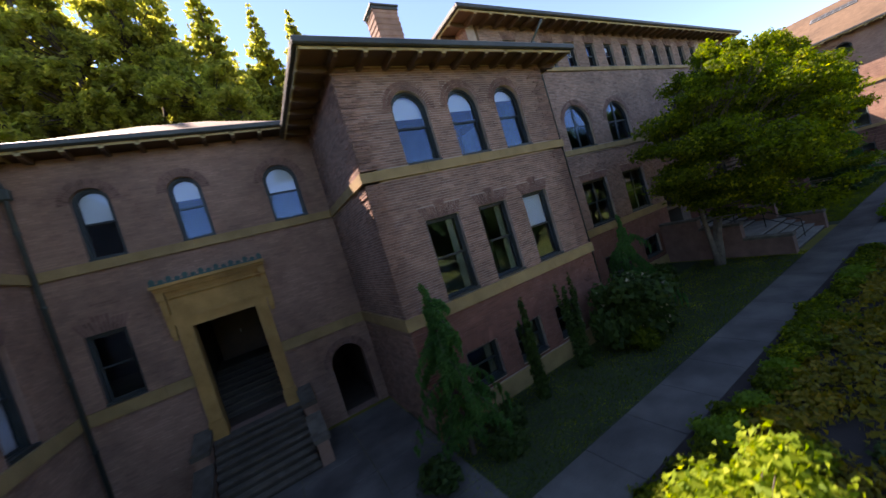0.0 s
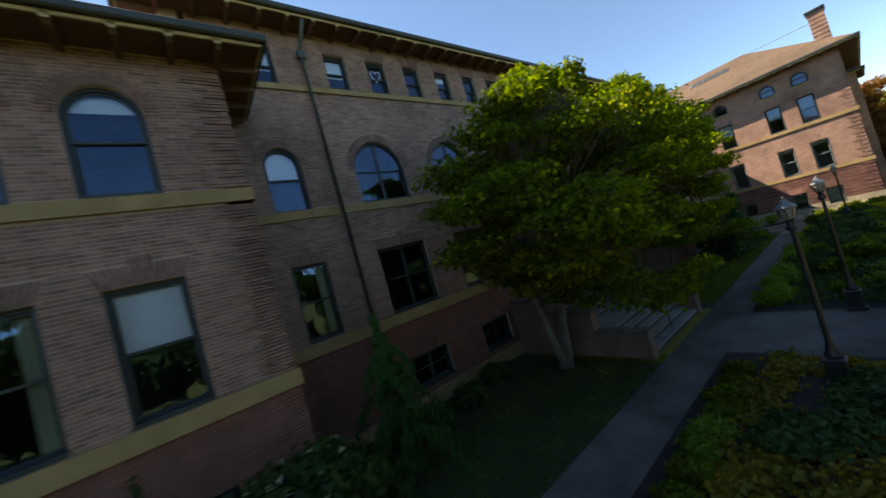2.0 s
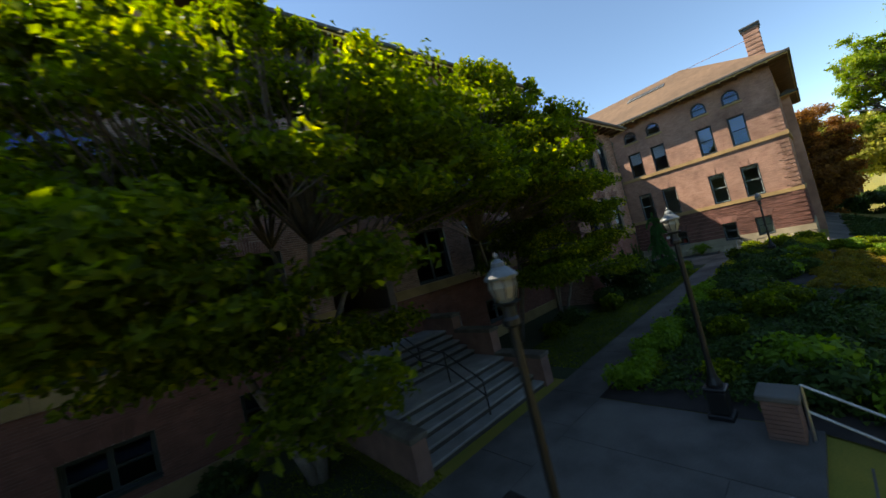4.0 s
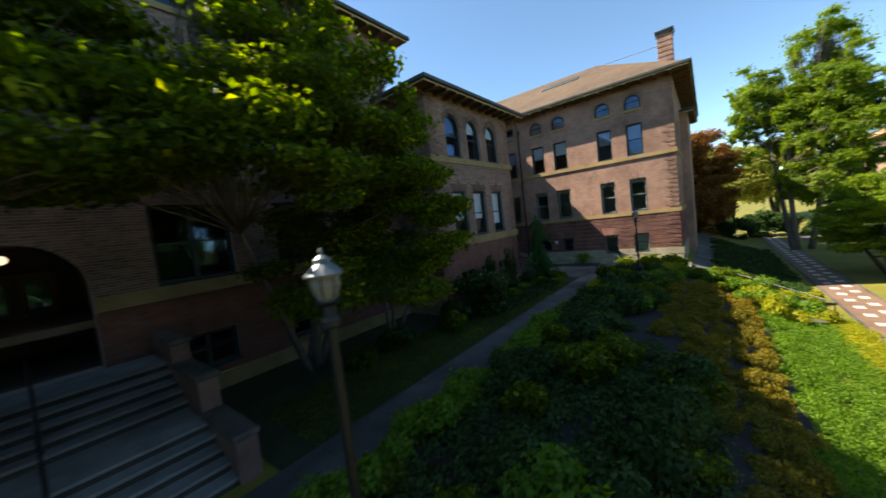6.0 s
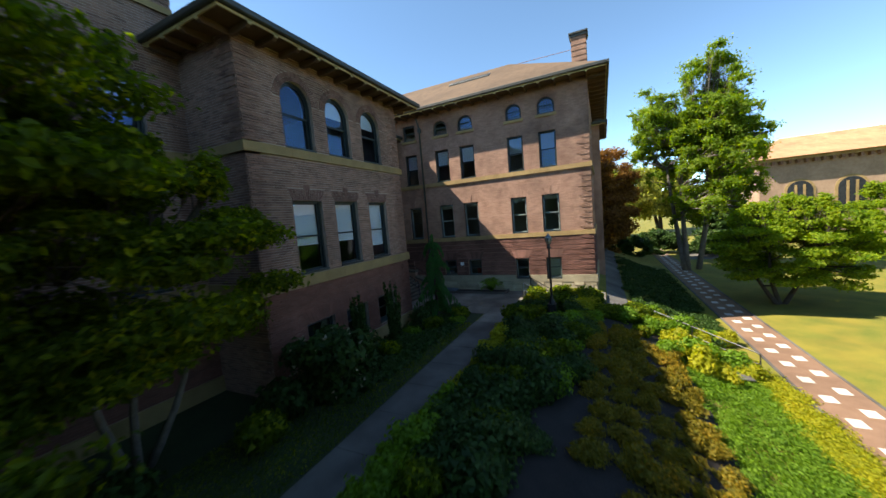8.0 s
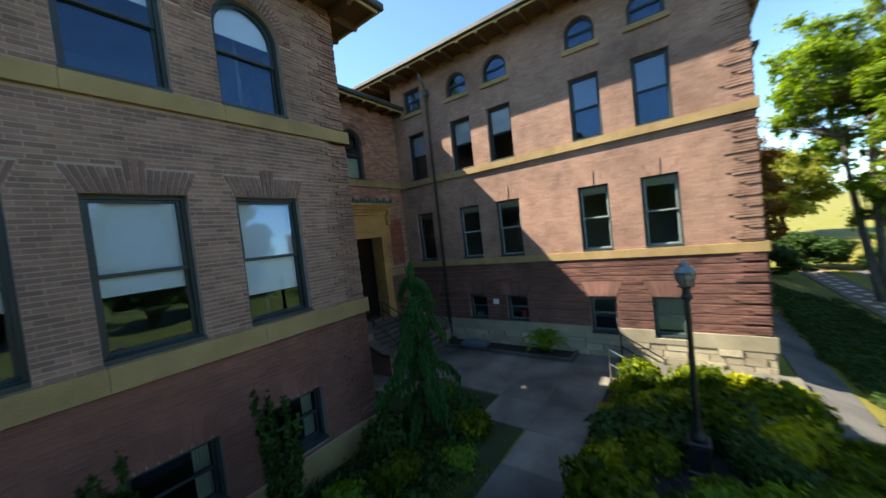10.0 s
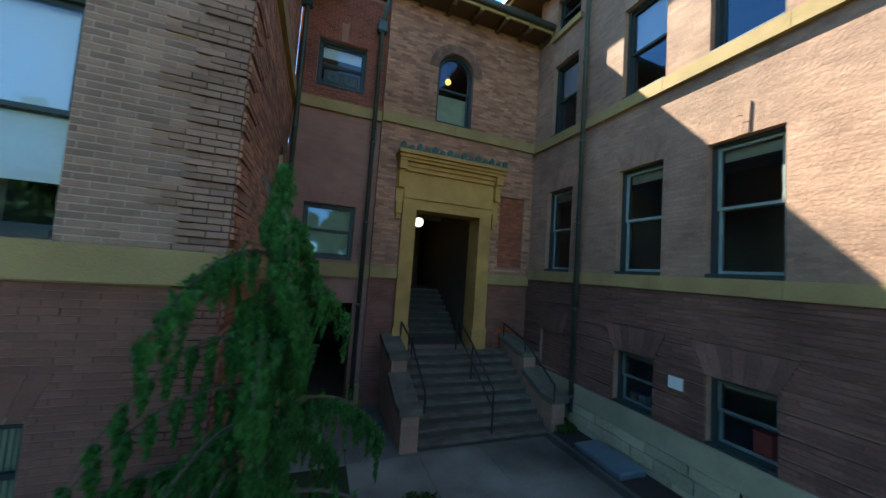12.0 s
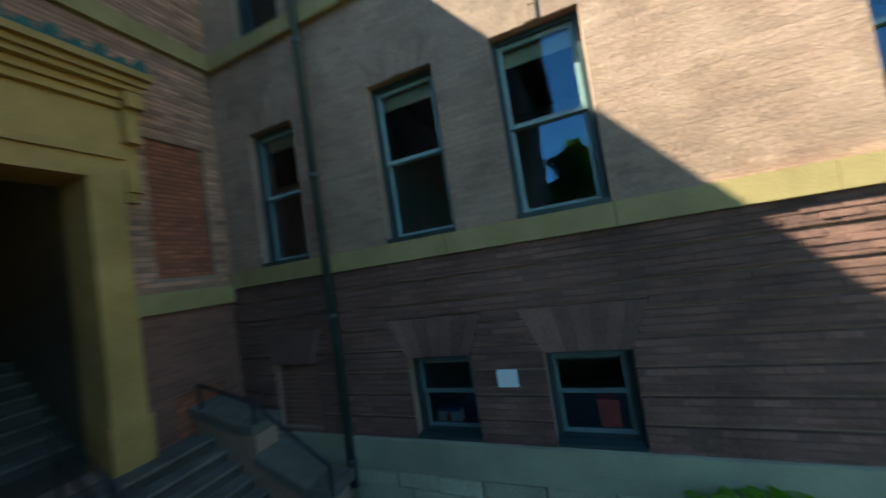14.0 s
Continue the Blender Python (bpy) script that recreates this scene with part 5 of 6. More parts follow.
# ---------------------------------------------------------------- lamps, rails, signs
def street_lamp(x, y, z, label, tall=3.58):
    """A cast-iron lamp post with a lantern of four glass sides."""
    s = thing("street_lamp", label, "lamp post", "lamp posts on the walk", "", Matrix.Translation((x, y, z)))
    part("plinth", box_bm(((-0.20, -0.20, -0.1), (0.20, 0.20, 0.12)), ((-0.155, -0.155, 0.12), (0.155, 0.155, 0.55)), ((-0.18, -0.18, 0.55), (0.18, 0.18, 0.62)), bevel=0.02), IRON, s)
    bm = bmesh.new()
    lathe(bm, [(0.13, 0.60), (0.135, 0.68), (0.085, 0.80), (0.052, 1.0), (0.043, tall - 0.25), (0.09, tall - 0.22), (0.09, tall - 0.17), (0.07, tall - 0.14), (0.06, tall - 0.04), (0.14, tall)], 14)
    part("shaft", bm, IRON, s, smooth=False)
    bm = bmesh.new()
    lathe(bm, [(0.07, tall), (0.10, tall + 0.04), (0.14, tall + 0.15), (0.135, tall + 0.23)], 8)
    part("lantern_glass", bm, LAMP_GLASS, s, "frosted lantern glass")
    for k in range(8):
        a = k * math.tau / 8
        bm = bmesh.new()
        tube(bm, [(0.103 * math.cos(a), 0.103 * math.sin(a), tall + 0.04), (0.144 * math.cos(a), 0.144 * math.sin(a), tall + 0.15), (0.139 * math.cos(a), 0.139 * math.sin(a), tall + 0.23)], [0.007] * 3, 5)
        part("lantern_bar", bm, IRON, s)
    bm = bmesh.new()
    lathe(bm, [(0.165, tall + 0.23), (0.17, tall + 0.255), (0.12, tall + 0.31), (0.075, tall + 0.35), (0.07, tall + 0.39), (0.035, tall + 0.42), (0.018, tall + 0.43), (0.022, tall + 0.46), (0.008, tall + 0.49)], 12)
    part("cap", bm, CAP_METAL, s, "weathered metal lantern cap")
    return s


street_lamp(18.8, 2.08, 0, "black iron lamp post with frosted lantern beside the spur path")
street_lamp(23.9, 1.9, 0, "black iron lamp post with frosted lantern beside the spur path", 3.64)
street_lamp(43.35, 2.35, 0, "black iron lamp post with frosted lantern in the shrub bed", 3.34)


def brick_pier(x, y, label):
    p = thing("brick_pier", label, "pier", "piers at the garden steps", "", Matrix.Translation((x, y, 0)))
    for i in range(9):
        part("brick_course", box_bm(((-0.22, -0.22, i * 0.075 - (0.5 if i == 0 else 0)), (0.22, 0.22, i * 0.075 + 0.066)), bevel=0.004), BRICK_DARK, p)
    part("stone_cap", box_bm(((-0.27, -0.27, 0.675), (0.27, 0.27, 0.78)), bevel=0.02), CONCRETE, p, "grey concrete cap")
    return p


brick_pier(20.75, 1.0, "low brick pier with a concrete cap beside garden steps")
brick_pier(23.6, 1.0, "low brick pier with a concrete cap beside garden steps")
garden = thing("garden_stairs", "concrete steps going down to the lower lawn", "stairs", "outside stairs", "", Matrix.Translation((22.15, 0.55, 0)))
for i in range(11):
    part("step", box_bm(((-1.25, -(i + 1) * 0.36 - 0.02, -(i + 1) * 0.175 - 0.5), (1.25, -i * 0.36, -(i + 1) * 0.175 + 0.03)), bevel=0.01), CONCRETE, garden)
for x in (20.75, 23.55):
    handrail("handrail", "galvanised pipe handrail down the garden steps", [(0, 0, 0), (0, -1.3, -0.62), (0, -2.6, -1.24), (0, -3.9, -1.86)], 0.92, STEEL, at=(x, 0.7, 0))
handrail("handrail", "pale pipe handrail down the ramp beside the shrub bed", [(0, 0, 0), (0, -1.45, -0.72)], 0.92, STEEL, at=(46.5, 4.28, 0.0))
handrail("handrail", "dark pipe handrail along the wing's stone foundation", [(0, 0, 0), (0, -1.15, -0.69)], 0.89, IRON, at=(48.1, 4.2, 0.0))
handrail("handrail", "galvanised pipe handrail beside the sunny steps", [(0, 0, -1.0), (-1.6, -1.9, -1.5), (-3.2, -3.6, -1.9)], 0.9, IRON, at=(46.4, -1.2, 0.0))
low_steps = thing("garden_stairs", "pale concrete steps in the sunny bank", "stairs", "outside stairs", "", Matrix.Translation((45.3, -1.4, 0)))
for i in range(6):
    part("step", box_bm(((-0.55 - i * 0.45, -i * 0.5 - 0.55, -1.7), (0.65 - i * 0.45, -i * 0.5, -0.95 - i * 0.16)), bevel=0.01), CONCRETE, low_steps)
sign = thing("wall_sign", "small white notice board on the brick wall", "sign", "", "", Matrix.Translation((48.33, 8.64, 1.80)))
part("board", box_bm(((-0.03, -0.12, -0.10), (0.0, 0.12, 0.10)), bevel=0.004), SIGN_WHITE, sign)
box = thing("meter_cover", "blue-grey metal cover on the planting bed kerb", "cover", "", "", Matrix.Translation((47.88, 9.55, 0.09)))
part("lid", box_bm(((-0.3, -0.55, 0.0), (0.3, 0.55, 0.12)), bevel=0.02), surface("blue_grey_metal", (0.10, 0.15, 0.19), (0.16, 0.22, 0.27), 3, 0.5, 0.3), box)
bed_curb = thing("kerb", "low dark stone kerb round the planting bed", "kerb", "", "structure")
part("edging", box_bm(((47.4, 5.6, -0.1), (47.5, 11.0, 0.14)), ((47.5, 5.6, -0.1), (48.27, 5.7, 0.14))), CONCRETE, bed_curb)
part("bed_soil", box_bm(((47.5, 5.7, -0.1), (48.27, 11.6, 0.09))), SOIL, bed_curb)

banner_lamp = street_lamp(40.2, -8.25, -2.0, "lamp post with two blue banners on the lower lawn", 2.62)
for sx in (-1, 1):
    part("banner", box_bm(((-0.015, sx * 0.15, 2.02), (0.015, sx * 0.70, 2.54)), bevel=0.004), SIGN_BLUE, banner_lamp, "blue banner with white bars")
    part("banner_mark", box_bm(((-0.02, sx * 0.43 - (0.2 if sx < 0 else 0.05), 2.26 if sx < 0 else 2.12), (-0.0155, sx * 0.43 + (0.2 if sx < 0 else 0.05), 2.32 if sx < 0 else 2.44))), SIGN_WHITE, banner_lamp)
heart = new("heart_sign", bpy.data.meshes.new("heart_sign"))
bm = bmesh.new()
pts = []
for k in range(25):
    a = math.tau * k / 24
    pts.append((16.1 + 0.017 * 16 * math.sin(a) ** 3 * 0.75, 11.34, 12.3 + 0.016 * (13 * math.cos(a) - 5 * math.cos(2 * a) - 2 * math.cos(3 * a) - math.cos(4 * a))))
tube(bm, pts, [0.016] * 25, 6, False)
bm.to_mesh(heart.data)
heart.data.materials.append(SIGN_WHITE)
bm.free()
tagged(heart, "white heart outline hung behind an attic window", "decoration")

# stone blocks at the foot of the passage, skylights and a stay wire on the wing's roof
for xa, xb in ((41.66, 42.08), (43.44, 43.74)):
    tagged(part("trim", box_bm(((xa, 13.06, -0.1), (xb, 13.3, 0.52)), bevel=0.02), STONE), "pale stone block at the foot of the passage", "stone", "", "structure")
for y0, y1 in ((5.6, 8.4),):
    sk = thing("skylight", "flat skylight with grey metal frame in the shingle roof", "skylight", "", "", Matrix.Translation((51.9, 8.4, 14.62)) @ Euler((0, radians(-27.6), 0)).to_matrix().to_4x4())
    part("skylight_frame", box_bm(((-0.45, -1.5, 0), (0.45, 1.5, 0.14)), bevel=0.02), CAP_METAL, sk)
    for i in range(6):
        part("pane", box_bm(((-0.36, -1.42 + i * 0.475, 0.141), (0.36, -1.42 + i * 0.475 + 0.42, 0.147))), GUTTER, sk)
wire = new("stay_wire", bpy.data.meshes.new("stay_wire"))
bm = bmesh.new()
tube(bm, [(53.5, 1.5, 15.5), (53.6, 5.0, 15.6), (54.2, 8.0, 15.7)], [0.02] * 3, 5)
bm.to_mesh(wire.data)
bm.free()
wire.data.materials.append(BRICK_DARK)
tagged(wire, "thin stay wire from the chimney to the roof ridge", "wire")

# Dark walls close off each passage so that its opening reads unlit.
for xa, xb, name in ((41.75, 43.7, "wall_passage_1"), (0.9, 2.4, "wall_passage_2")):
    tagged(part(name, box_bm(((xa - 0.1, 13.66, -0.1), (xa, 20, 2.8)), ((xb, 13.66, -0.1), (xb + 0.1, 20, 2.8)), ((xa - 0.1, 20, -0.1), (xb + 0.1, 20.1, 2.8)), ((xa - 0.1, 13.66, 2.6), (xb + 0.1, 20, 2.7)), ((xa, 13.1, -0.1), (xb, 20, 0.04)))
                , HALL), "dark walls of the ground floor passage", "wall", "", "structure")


# things in the windows
fan = thing("window_fan", "grey twin window fan set in the lower sash", "fan", "", "", Matrix.Translation((42.67, 13.30, 7.80)))
part("housing", box_bm(((-0.42, -0.05, 0.0), (0.42, 0.05, 0.34)), bevel=0.02), GUTTER, fan)
for sx in (-0.2, 0.2):
    bm = bmesh.new()
    lathe(bm, [(0.14, 0.0), (0.15, 0.008), (0.15, 0.02), (0.13, 0.024)], 20)
    bm.transform(Matrix.Translation((sx, -0.05, 0.17)) @ Euler((radians(90), 0, 0)).to_matrix().to_4x4())
    g = part("grille", bm, PIPE, fan, "round dark fan grille")
    bm = bmesh.new()
    lathe(bm, [(0.03, 0.022), (0.03, 0.032), (0.01, 0.036)], 12)
    bm.transform(Matrix.Translation((sx, -0.05, 0.17)) @ Euler((radians(90), 0, 0)).to_matrix().to_4x4())
    part("hub", bm, IRON, g)
CARD_BLUE = surface("blue_card", (0.05, 0.10, 0.26), (0.08, 0.15, 0.34), 4.0, 0.6, bump=0.02)
CARD_RED = surface("red_card", (0.42, 0.05, 0.03), (0.55, 0.09, 0.05), 4.0, 0.6, bump=0.02)
crate = thing("box", "small blue and white cardboard box on the window ledge", "box", "boxes on window ledges", "", Matrix.Translation((48.72, 9.6, 1.09)))
part("carton", box_bm(((-0.08, -0.16, 0.0), (0.08, 0.16, 0.16)), bevel=0.005), SIGN_WHITE, crate)
part("lid", box_bm(((-0.085, -0.165, 0.16), (0.085, 0.165, 0.20)), bevel=0.005), CARD_BLUE, crate, "blue card lid")
part("tape", box_bm(((-0.083, -0.03, 0.02), (-0.0805, 0.03, 0.15))), CARD_RED, crate, "red label")
crate = thing("box", "red cardboard box on the window ledge", "box", "boxes on window ledges", "", Matrix.Translation((48.72, 7.62, 1.09)))
part("carton", box_bm(((-0.08, -0.11, 0.0), (0.08, 0.11, 0.30)), bevel=0.005), CARD_RED, crate)
part("lid", box_bm(((-0.085, -0.115, 0.30), (0.085, 0.115, 0.34)), bevel=0.005), CARD_RED, crate)

# ---------------------------------------------------------------- trees and shrubs
def limb_path(rg, start, end, bend=0.25, n=6):
    a, b = Vector(start), Vector(end)
    off = Vector((rg.uniform(-1, 1), rg.uniform(-1, 1), rg.uniform(0, 0.6))) * bend * (b - a).length
    return [a.lerp(b, t) + off * math.sin(math.pi * t) * 0.6 for t in [k / (n - 1) for k in range(n)]]


def broad_tree(label, at, stems, clumps, leaf, n_leaves, leaf_size, bark, seed, thick=0.12, category="tree", shell=0.35, flat=1.0, sides=3):
    """A tree: stems that fork into limbs, one to each clump of leaves, and a crown of single leaves."""
    rg = random.Random(seed)
    t = thing("tree", label, category, "", "", Matrix.Translation(at))
    bm = bmesh.new()
    forks = []
    for sx, sy, tx, ty, tz in stems:
        p = limb_path(rg, (sx, sy, -0.15), (tx, ty, tz), 0.12, 7)
        tube(bm, p, [thick * (1.25 - 0.75 * i / 6) for i in range(7)], 9)
        forks += [(q, thick * (1.25 - 0.75 * i / 6)) for i, q in enumerate(p) if i >= 3]
    part("trunk", bm, bark, t, smooth=True)
    bm = bmesh.new()
    for c, r in clumps:
        q, th = min(forks, key=lambda f: (f[0] - Vector(c)).length + 0.3 * abs(f[0].z - c[2] + 0.8))
        p = limb_path(rg, q, c, 0.16, 6)
        tube(bm, p, [max(th * 0.55 * (1 - 0.85 * i / 5), 0.012) for i in range(6)], 5)
        for k in range(3):
            e = Vector(c) + Vector((rg.uniform(-1, 1) * r[0], rg.uniform(-1, 1) * r[1], rg.uniform(-0.4, 0.7) * r[2])) * 0.8
            tube(bm, limb_path(rg, p[3], e, 0.15, 4), [0.022, 0.016, 0.011, 0.006], 3, False)
    tagged(part("branchwork", bm, bark, t, smooth=True), kind="stuff")
    crown = new("crown", leaf_mesh("crown", clumps, n_leaves, leaf_size, leaf, seed, shell, flat, 0.0, sides))
    crown.parent = t
    return t


def crown_clumps(seed, n, centre, radii, size, flat=0.55, low=-0.75, hollow=0.5):
    rg = random.Random(seed)
    out = []
    while len(out) < n:
        v = Vector((rg.uniform(-1, 1), rg.uniform(-1, 1), rg.uniform(low, 1)))
        if not hollow < v.length < 1:
            continue
        s = size * rg.uniform(0.6, 1.3)
        out.append(((centre[0] + v.x * radii[0], centre[1] + v.y * radii[1], centre[2] + v.z * radii[2]), (s, s, s * flat)))
    return out


# maples before the main block: flat layers of leaves, with young shoots standing above the crown
def maple_layers(seed, n, centre, radii, size, lean=0.0, front=0.0):
    rg = random.Random(seed)
    out = []
    while len(out) < n:
        v = Vector((rg.uniform(-1, 1), rg.uniform(-1, 1), rg.uniform(-0.7, 1)))
        if not 0.42 < v.length < 1 or (v.z < 0 and v.length < 0.62):
            continue
        tier = round(v.z * 6) / 6 + rg.uniform(-0.07, 0.07)
        s = size * rg.uniform(0.5, 1.25)
        c = (centre[0] + v.x * radii[0], centre[1] + v.y * radii[1], centre[2] + tier * radii[2] - lean * max(v.x, 0) ** 1.4 - front * max(-v.y, 0))
        out.append((c, (s * 1.1, s * 1.0, s * 0.36)))
    for k in range(n // 6):
        a, d = rg.uniform(0, math.tau), rg.uniform(0.0, 0.85)
        top = math.sqrt(max(1 - d * d, 0.05)) * 0.98
        s = rg.uniform(0.16, 0.3)
        for q in range(3):
            out.append(((centre[0] + d * math.cos(a) * radii[0], centre[1] + d * math.sin(a) * radii[1],
                         centre[2] + top * radii[2] + q * s * 0.9 - lean * max(d * math.cos(a), 0) ** 1.4 - front * max(-d * math.sin(a), 0)), (s * 1.2, s * 1.2, s)))
    return out


broad_tree("many-stemmed green maple with sunlit yellow-green top", (18.4, 8.3, 0),
           [(0, 0, -1.6, -0.5, 4.6), (0.1, 0.1, 0.6, -1.0, 5.2), (-0.1, 0.1, 1.9, -0.3, 4.6), (0.05, -0.1, 0.2, 0.5, 5.4)],
           [(c, r) for c, r in maple_layers(11, 130, (0.5, -2.0, 5.5), (5.0, 3.0, 3.7), 0.88, -1.2, 1.3) if c[0] < -0.4 or c[2] > (5.4 if c[0] > 1.4 else 3.7)] + crown_clumps(14, 16, (0.2, -1.0, 3.2), (2.3, 1.6, 1.2), 0.7, 0.4), LEAF_MAPLE, 74000, 0.14, BARK, 11, 0.10, sides=4)
broad_tree("many-stemmed green maple beside the broad steps", (27.6, 9.4, 0),
           [(0, 0, -1.8, -0.8, 4.6), (0.15, 0, 0.5, -0.9, 5.0), (-0.15, 0.1, 1.8, -0.8, 4.6), (0.2, 0.1, 2.6, 0.2, 4.2)],
           [(c, r) for c, r in maple_layers(12, 135, (-1.0, -2.6, 5.8), (4.8, 2.6, 4.3), 0.88, 0.8, 1.0) if c[0] > -1.6 or c[2] > 5.2] + crown_clumps(15, 9, (0.6, -2.0, 2.9), (2.2, 1.5, 0.9), 0.65, 0.35), LEAF_MAPLE, 66000, 0.14, BARK, 12, 0.10, sides=4)
broad_tree("slender maple behind the first one", (31.0, 9.2, 0),
           [(0, 0, 0.4, -0.8, 4.0), (0.1, 0, 1.2, -0.6, 3.6), (-0.1, 0, -0.8, -0.6, 4.2)],
           maple_layers(13, 40, (-0.2, -1.7, 4.2), (2.5, 1.9, 2.1), 0.7, 0.6), LEAF_MAPLE, 30000, 0.12, BARK, 13, 0.07, sides=4)

# trees on the lower lawn and beyond
def frond_clumps(seed, n, centre, radii, size, low=-0.85):
    """Hanging feathery clumps: tall narrow tufts under flat ones."""
    rg = random.Random(seed)
    out = []
    for c, r in crown_clumps(seed, n, centre, radii, size, 0.42, low, 0.3):
        out.append((c, r))
        for k in range(2):
            s = r[0] * rg.uniform(0.28, 0.5)
            out.append(((c[0] + rg.uniform(-0.8, 0.8) * r[0], c[1] + rg.uniform(-0.8, 0.8) * r[1], c[2] - r[2] - s * 0.8), (s * 0.8, s * 0.8, s * 1.5)))
    return out


broad_tree("tall fresh-green locust tree with open crown", (67, -7.2, -2.2),
           [(0, 0, 0.3, 0.3, 12), (0.4, -0.8, 0.6, -1.5, 12.5), (-0.2, 0.3, -0.3, 1.6, 10)],
           frond_clumps(21, 92, (0, -1.2, 9.6), (4.0, 4.3, 5.2), 0.85) + frond_clumps(22, 80, (0, -1.8, 15.6), (2.4, 2.5, 5.4), 0.85) + frond_clumps(27, 46, (0, 2.5, 14.2), (2.3, 2.3, 3.6), 0.8) + frond_clumps(28, 24, (0, -4.4, 12.5), (2.0, 1.6, 2.8), 0.75),
           LEAF_GREEN, 130000, 0.17, BARK, 21, 0.2, shell=0.05)
broad_tree("dark copper beech tree", (70, 0.9, -2.2), [(0, 0, 0, 0, 9), (0.2, 0, 1, 1, 8)],
           crown_clumps(23, 130, (0, 0, 7.0), (5.2, 4.4, 7.0), 1.05, 0.6, -0.95, 0.35), LEAF_COPPER, 80000, 0.2, BARK_DARK, 23, 0.35)
broad_tree("low spreading green maple on the lawn", (54.6, -9.5, -2.25), [(0, 0, 0.5, 0.4, 3.4), (0.05, 0.05, -0.6, -1.2, 3.0), (0, 0.05, 0.2, 1.6, 2.8)],
           maple_layers(24, 210, (0, -0.4, 3.6), (3.1, 3.6, 2.6), 0.66), LEAF_SUNNY, 58000, 0.145, BARK_DARK, 24, 0.12, sides=4)
broad_tree("low spreading green tree on the far lawn", (63, -19.5, -2.3), [(0, 0, 0.4, 0.2, 3.2), (0.05, 0.05, -0.8, -0.6, 3.0)],
           maple_layers(25, 90, (0, -0.6, 4.4), (3.8, 4.4, 2.6), 0.8), LEAF_SUNNY, 46000, 0.17, BARK_DARK, 25, 0.14, sides=4)
# Thickets added to darken far lawn that lies in tree shade.
for k, (x, y, w, h) in enumerate(((73.5, 3.5, 3.4, 4.2), (75, -1.5, 3.2, 3.4), (72.5, 6.5, 3.0, 3.6), (80, -6.0, 3.4, 3.6), (82, -15.5, 3.4, 3.2))):
    hedge = thing("tall_shrub", "broad dark thicket added for the shade under the far trees", "shrub", "thickets under the far trees", "", Matrix.Translation((x, y, -2.25)))
    part("stems", tube(tube(bmesh.new(), [(0, 0, -0.1), (0.3, 0.5, h * 0.6)], [0.08, 0.03], 6), [(0.1, 0, -0.1), (-0.4, -0.6, h * 0.6)], [0.07, 0.03], 6), BARK_DARK, hedge)
    crown = new("foliage", leaf_mesh("foliage", crown_clumps(160 + k, 40, (0, 0, h * 0.5), (w * 0.6, w, h * 0.5), 0.75, 0.7, -0.9, 0.2), 14000, 0.22, LEAF_DARK, 160 + k, 0.3))
    crown.parent = hedge
for k, (x, y, h) in enumerate(((2, -18, 13), (13, -19, 15), (25, -18, 14), (36, -42, 16), (48, -37, 15), (-10, -20, 15), (60, -44, 17))):
    broad_tree("broad park tree across the lower lawn", (x, y, -2.4), [(0, 0, 0, 0, h * 0.6), (0, 0.1, 0.8, 1, h * 0.5)],
               crown_clumps(130 + k, 44, (0, 0, h * 0.55), (6.5, 6, h * 0.44), 2.3, 0.6, -0.9, 0.3), LEAF_DARK, 14000, 0.6, BARK_DARK, 130 + k, 0.4)
for k, (x, y, h) in enumerate(((95, 8, 17), (108, -4, 15), (104, 20, 19), (90, 26, 20), (120, -12, 14))):
    broad_tree("tall woodland tree in the distance", (x, y, -2.3), [(0, 0, 0, 0, h * 0.6), (0, 0.1, 0.8, 1, h * 0.5)],
               crown_clumps(30 + k, 40, (0, 0, h * 0.6), (6, 6, h * 0.42), 2.2, 0.6, -0.8, 0.3), LEAF_FAR, 15000, 0.55, BARK_DARK, 30 + k, 0.4)


def conifer(label, at, tall, wide, seed, leaf=LEAF_FAR, n=9000, size=0.5):
    """A tall conifer: a straight stem, whorls of drooping boughs, tufts along them."""
    rg = random.Random(seed)
    t = thing("conifer", label, "tree", "conifers", "", Matrix.Translation(at))
    bm = bmesh.new()
    tube(bm, [(0, 0, -0.3), (0.1, 0, tall * 0.5), (0, 0, tall)], [tall * 0.018, tall * 0.011, 0.03], 8)
    blobs = []
    z = tall * (0.4 if tall > 20 else 0.1)
    while z < tall:
        reach = min(0.27 * (tall - z) + 0.25, wide)
        for k in range(7):
            a = rg.uniform(0, math.tau)
            r = reach * rg.uniform(0.5, 1.1)
            e = (r * math.cos(a), r * math.sin(a), z - r * 0.25)
            tube(bm, [(0, 0, z), (e[0] * 0.5, e[1] * 0.5, z + r * 0.02), e], [0.05, 0.03, 0.01], 5)
            for q in (0.35, 0.62, 0.88):
                blobs.append(((e[0] * q, e[1] * q, z - r * 0.25 * q), (r * 0.24, r * 0.24, 0.12 + r * 0.06)))
        z += tall * 0.022
    part("trunk", bm, BARK_DARK, t)
    crown = new("crown", leaf_mesh("crown", blobs, n, size, leaf, seed, 0.2, 1.0, 0.5))
    crown.parent = t
    return t


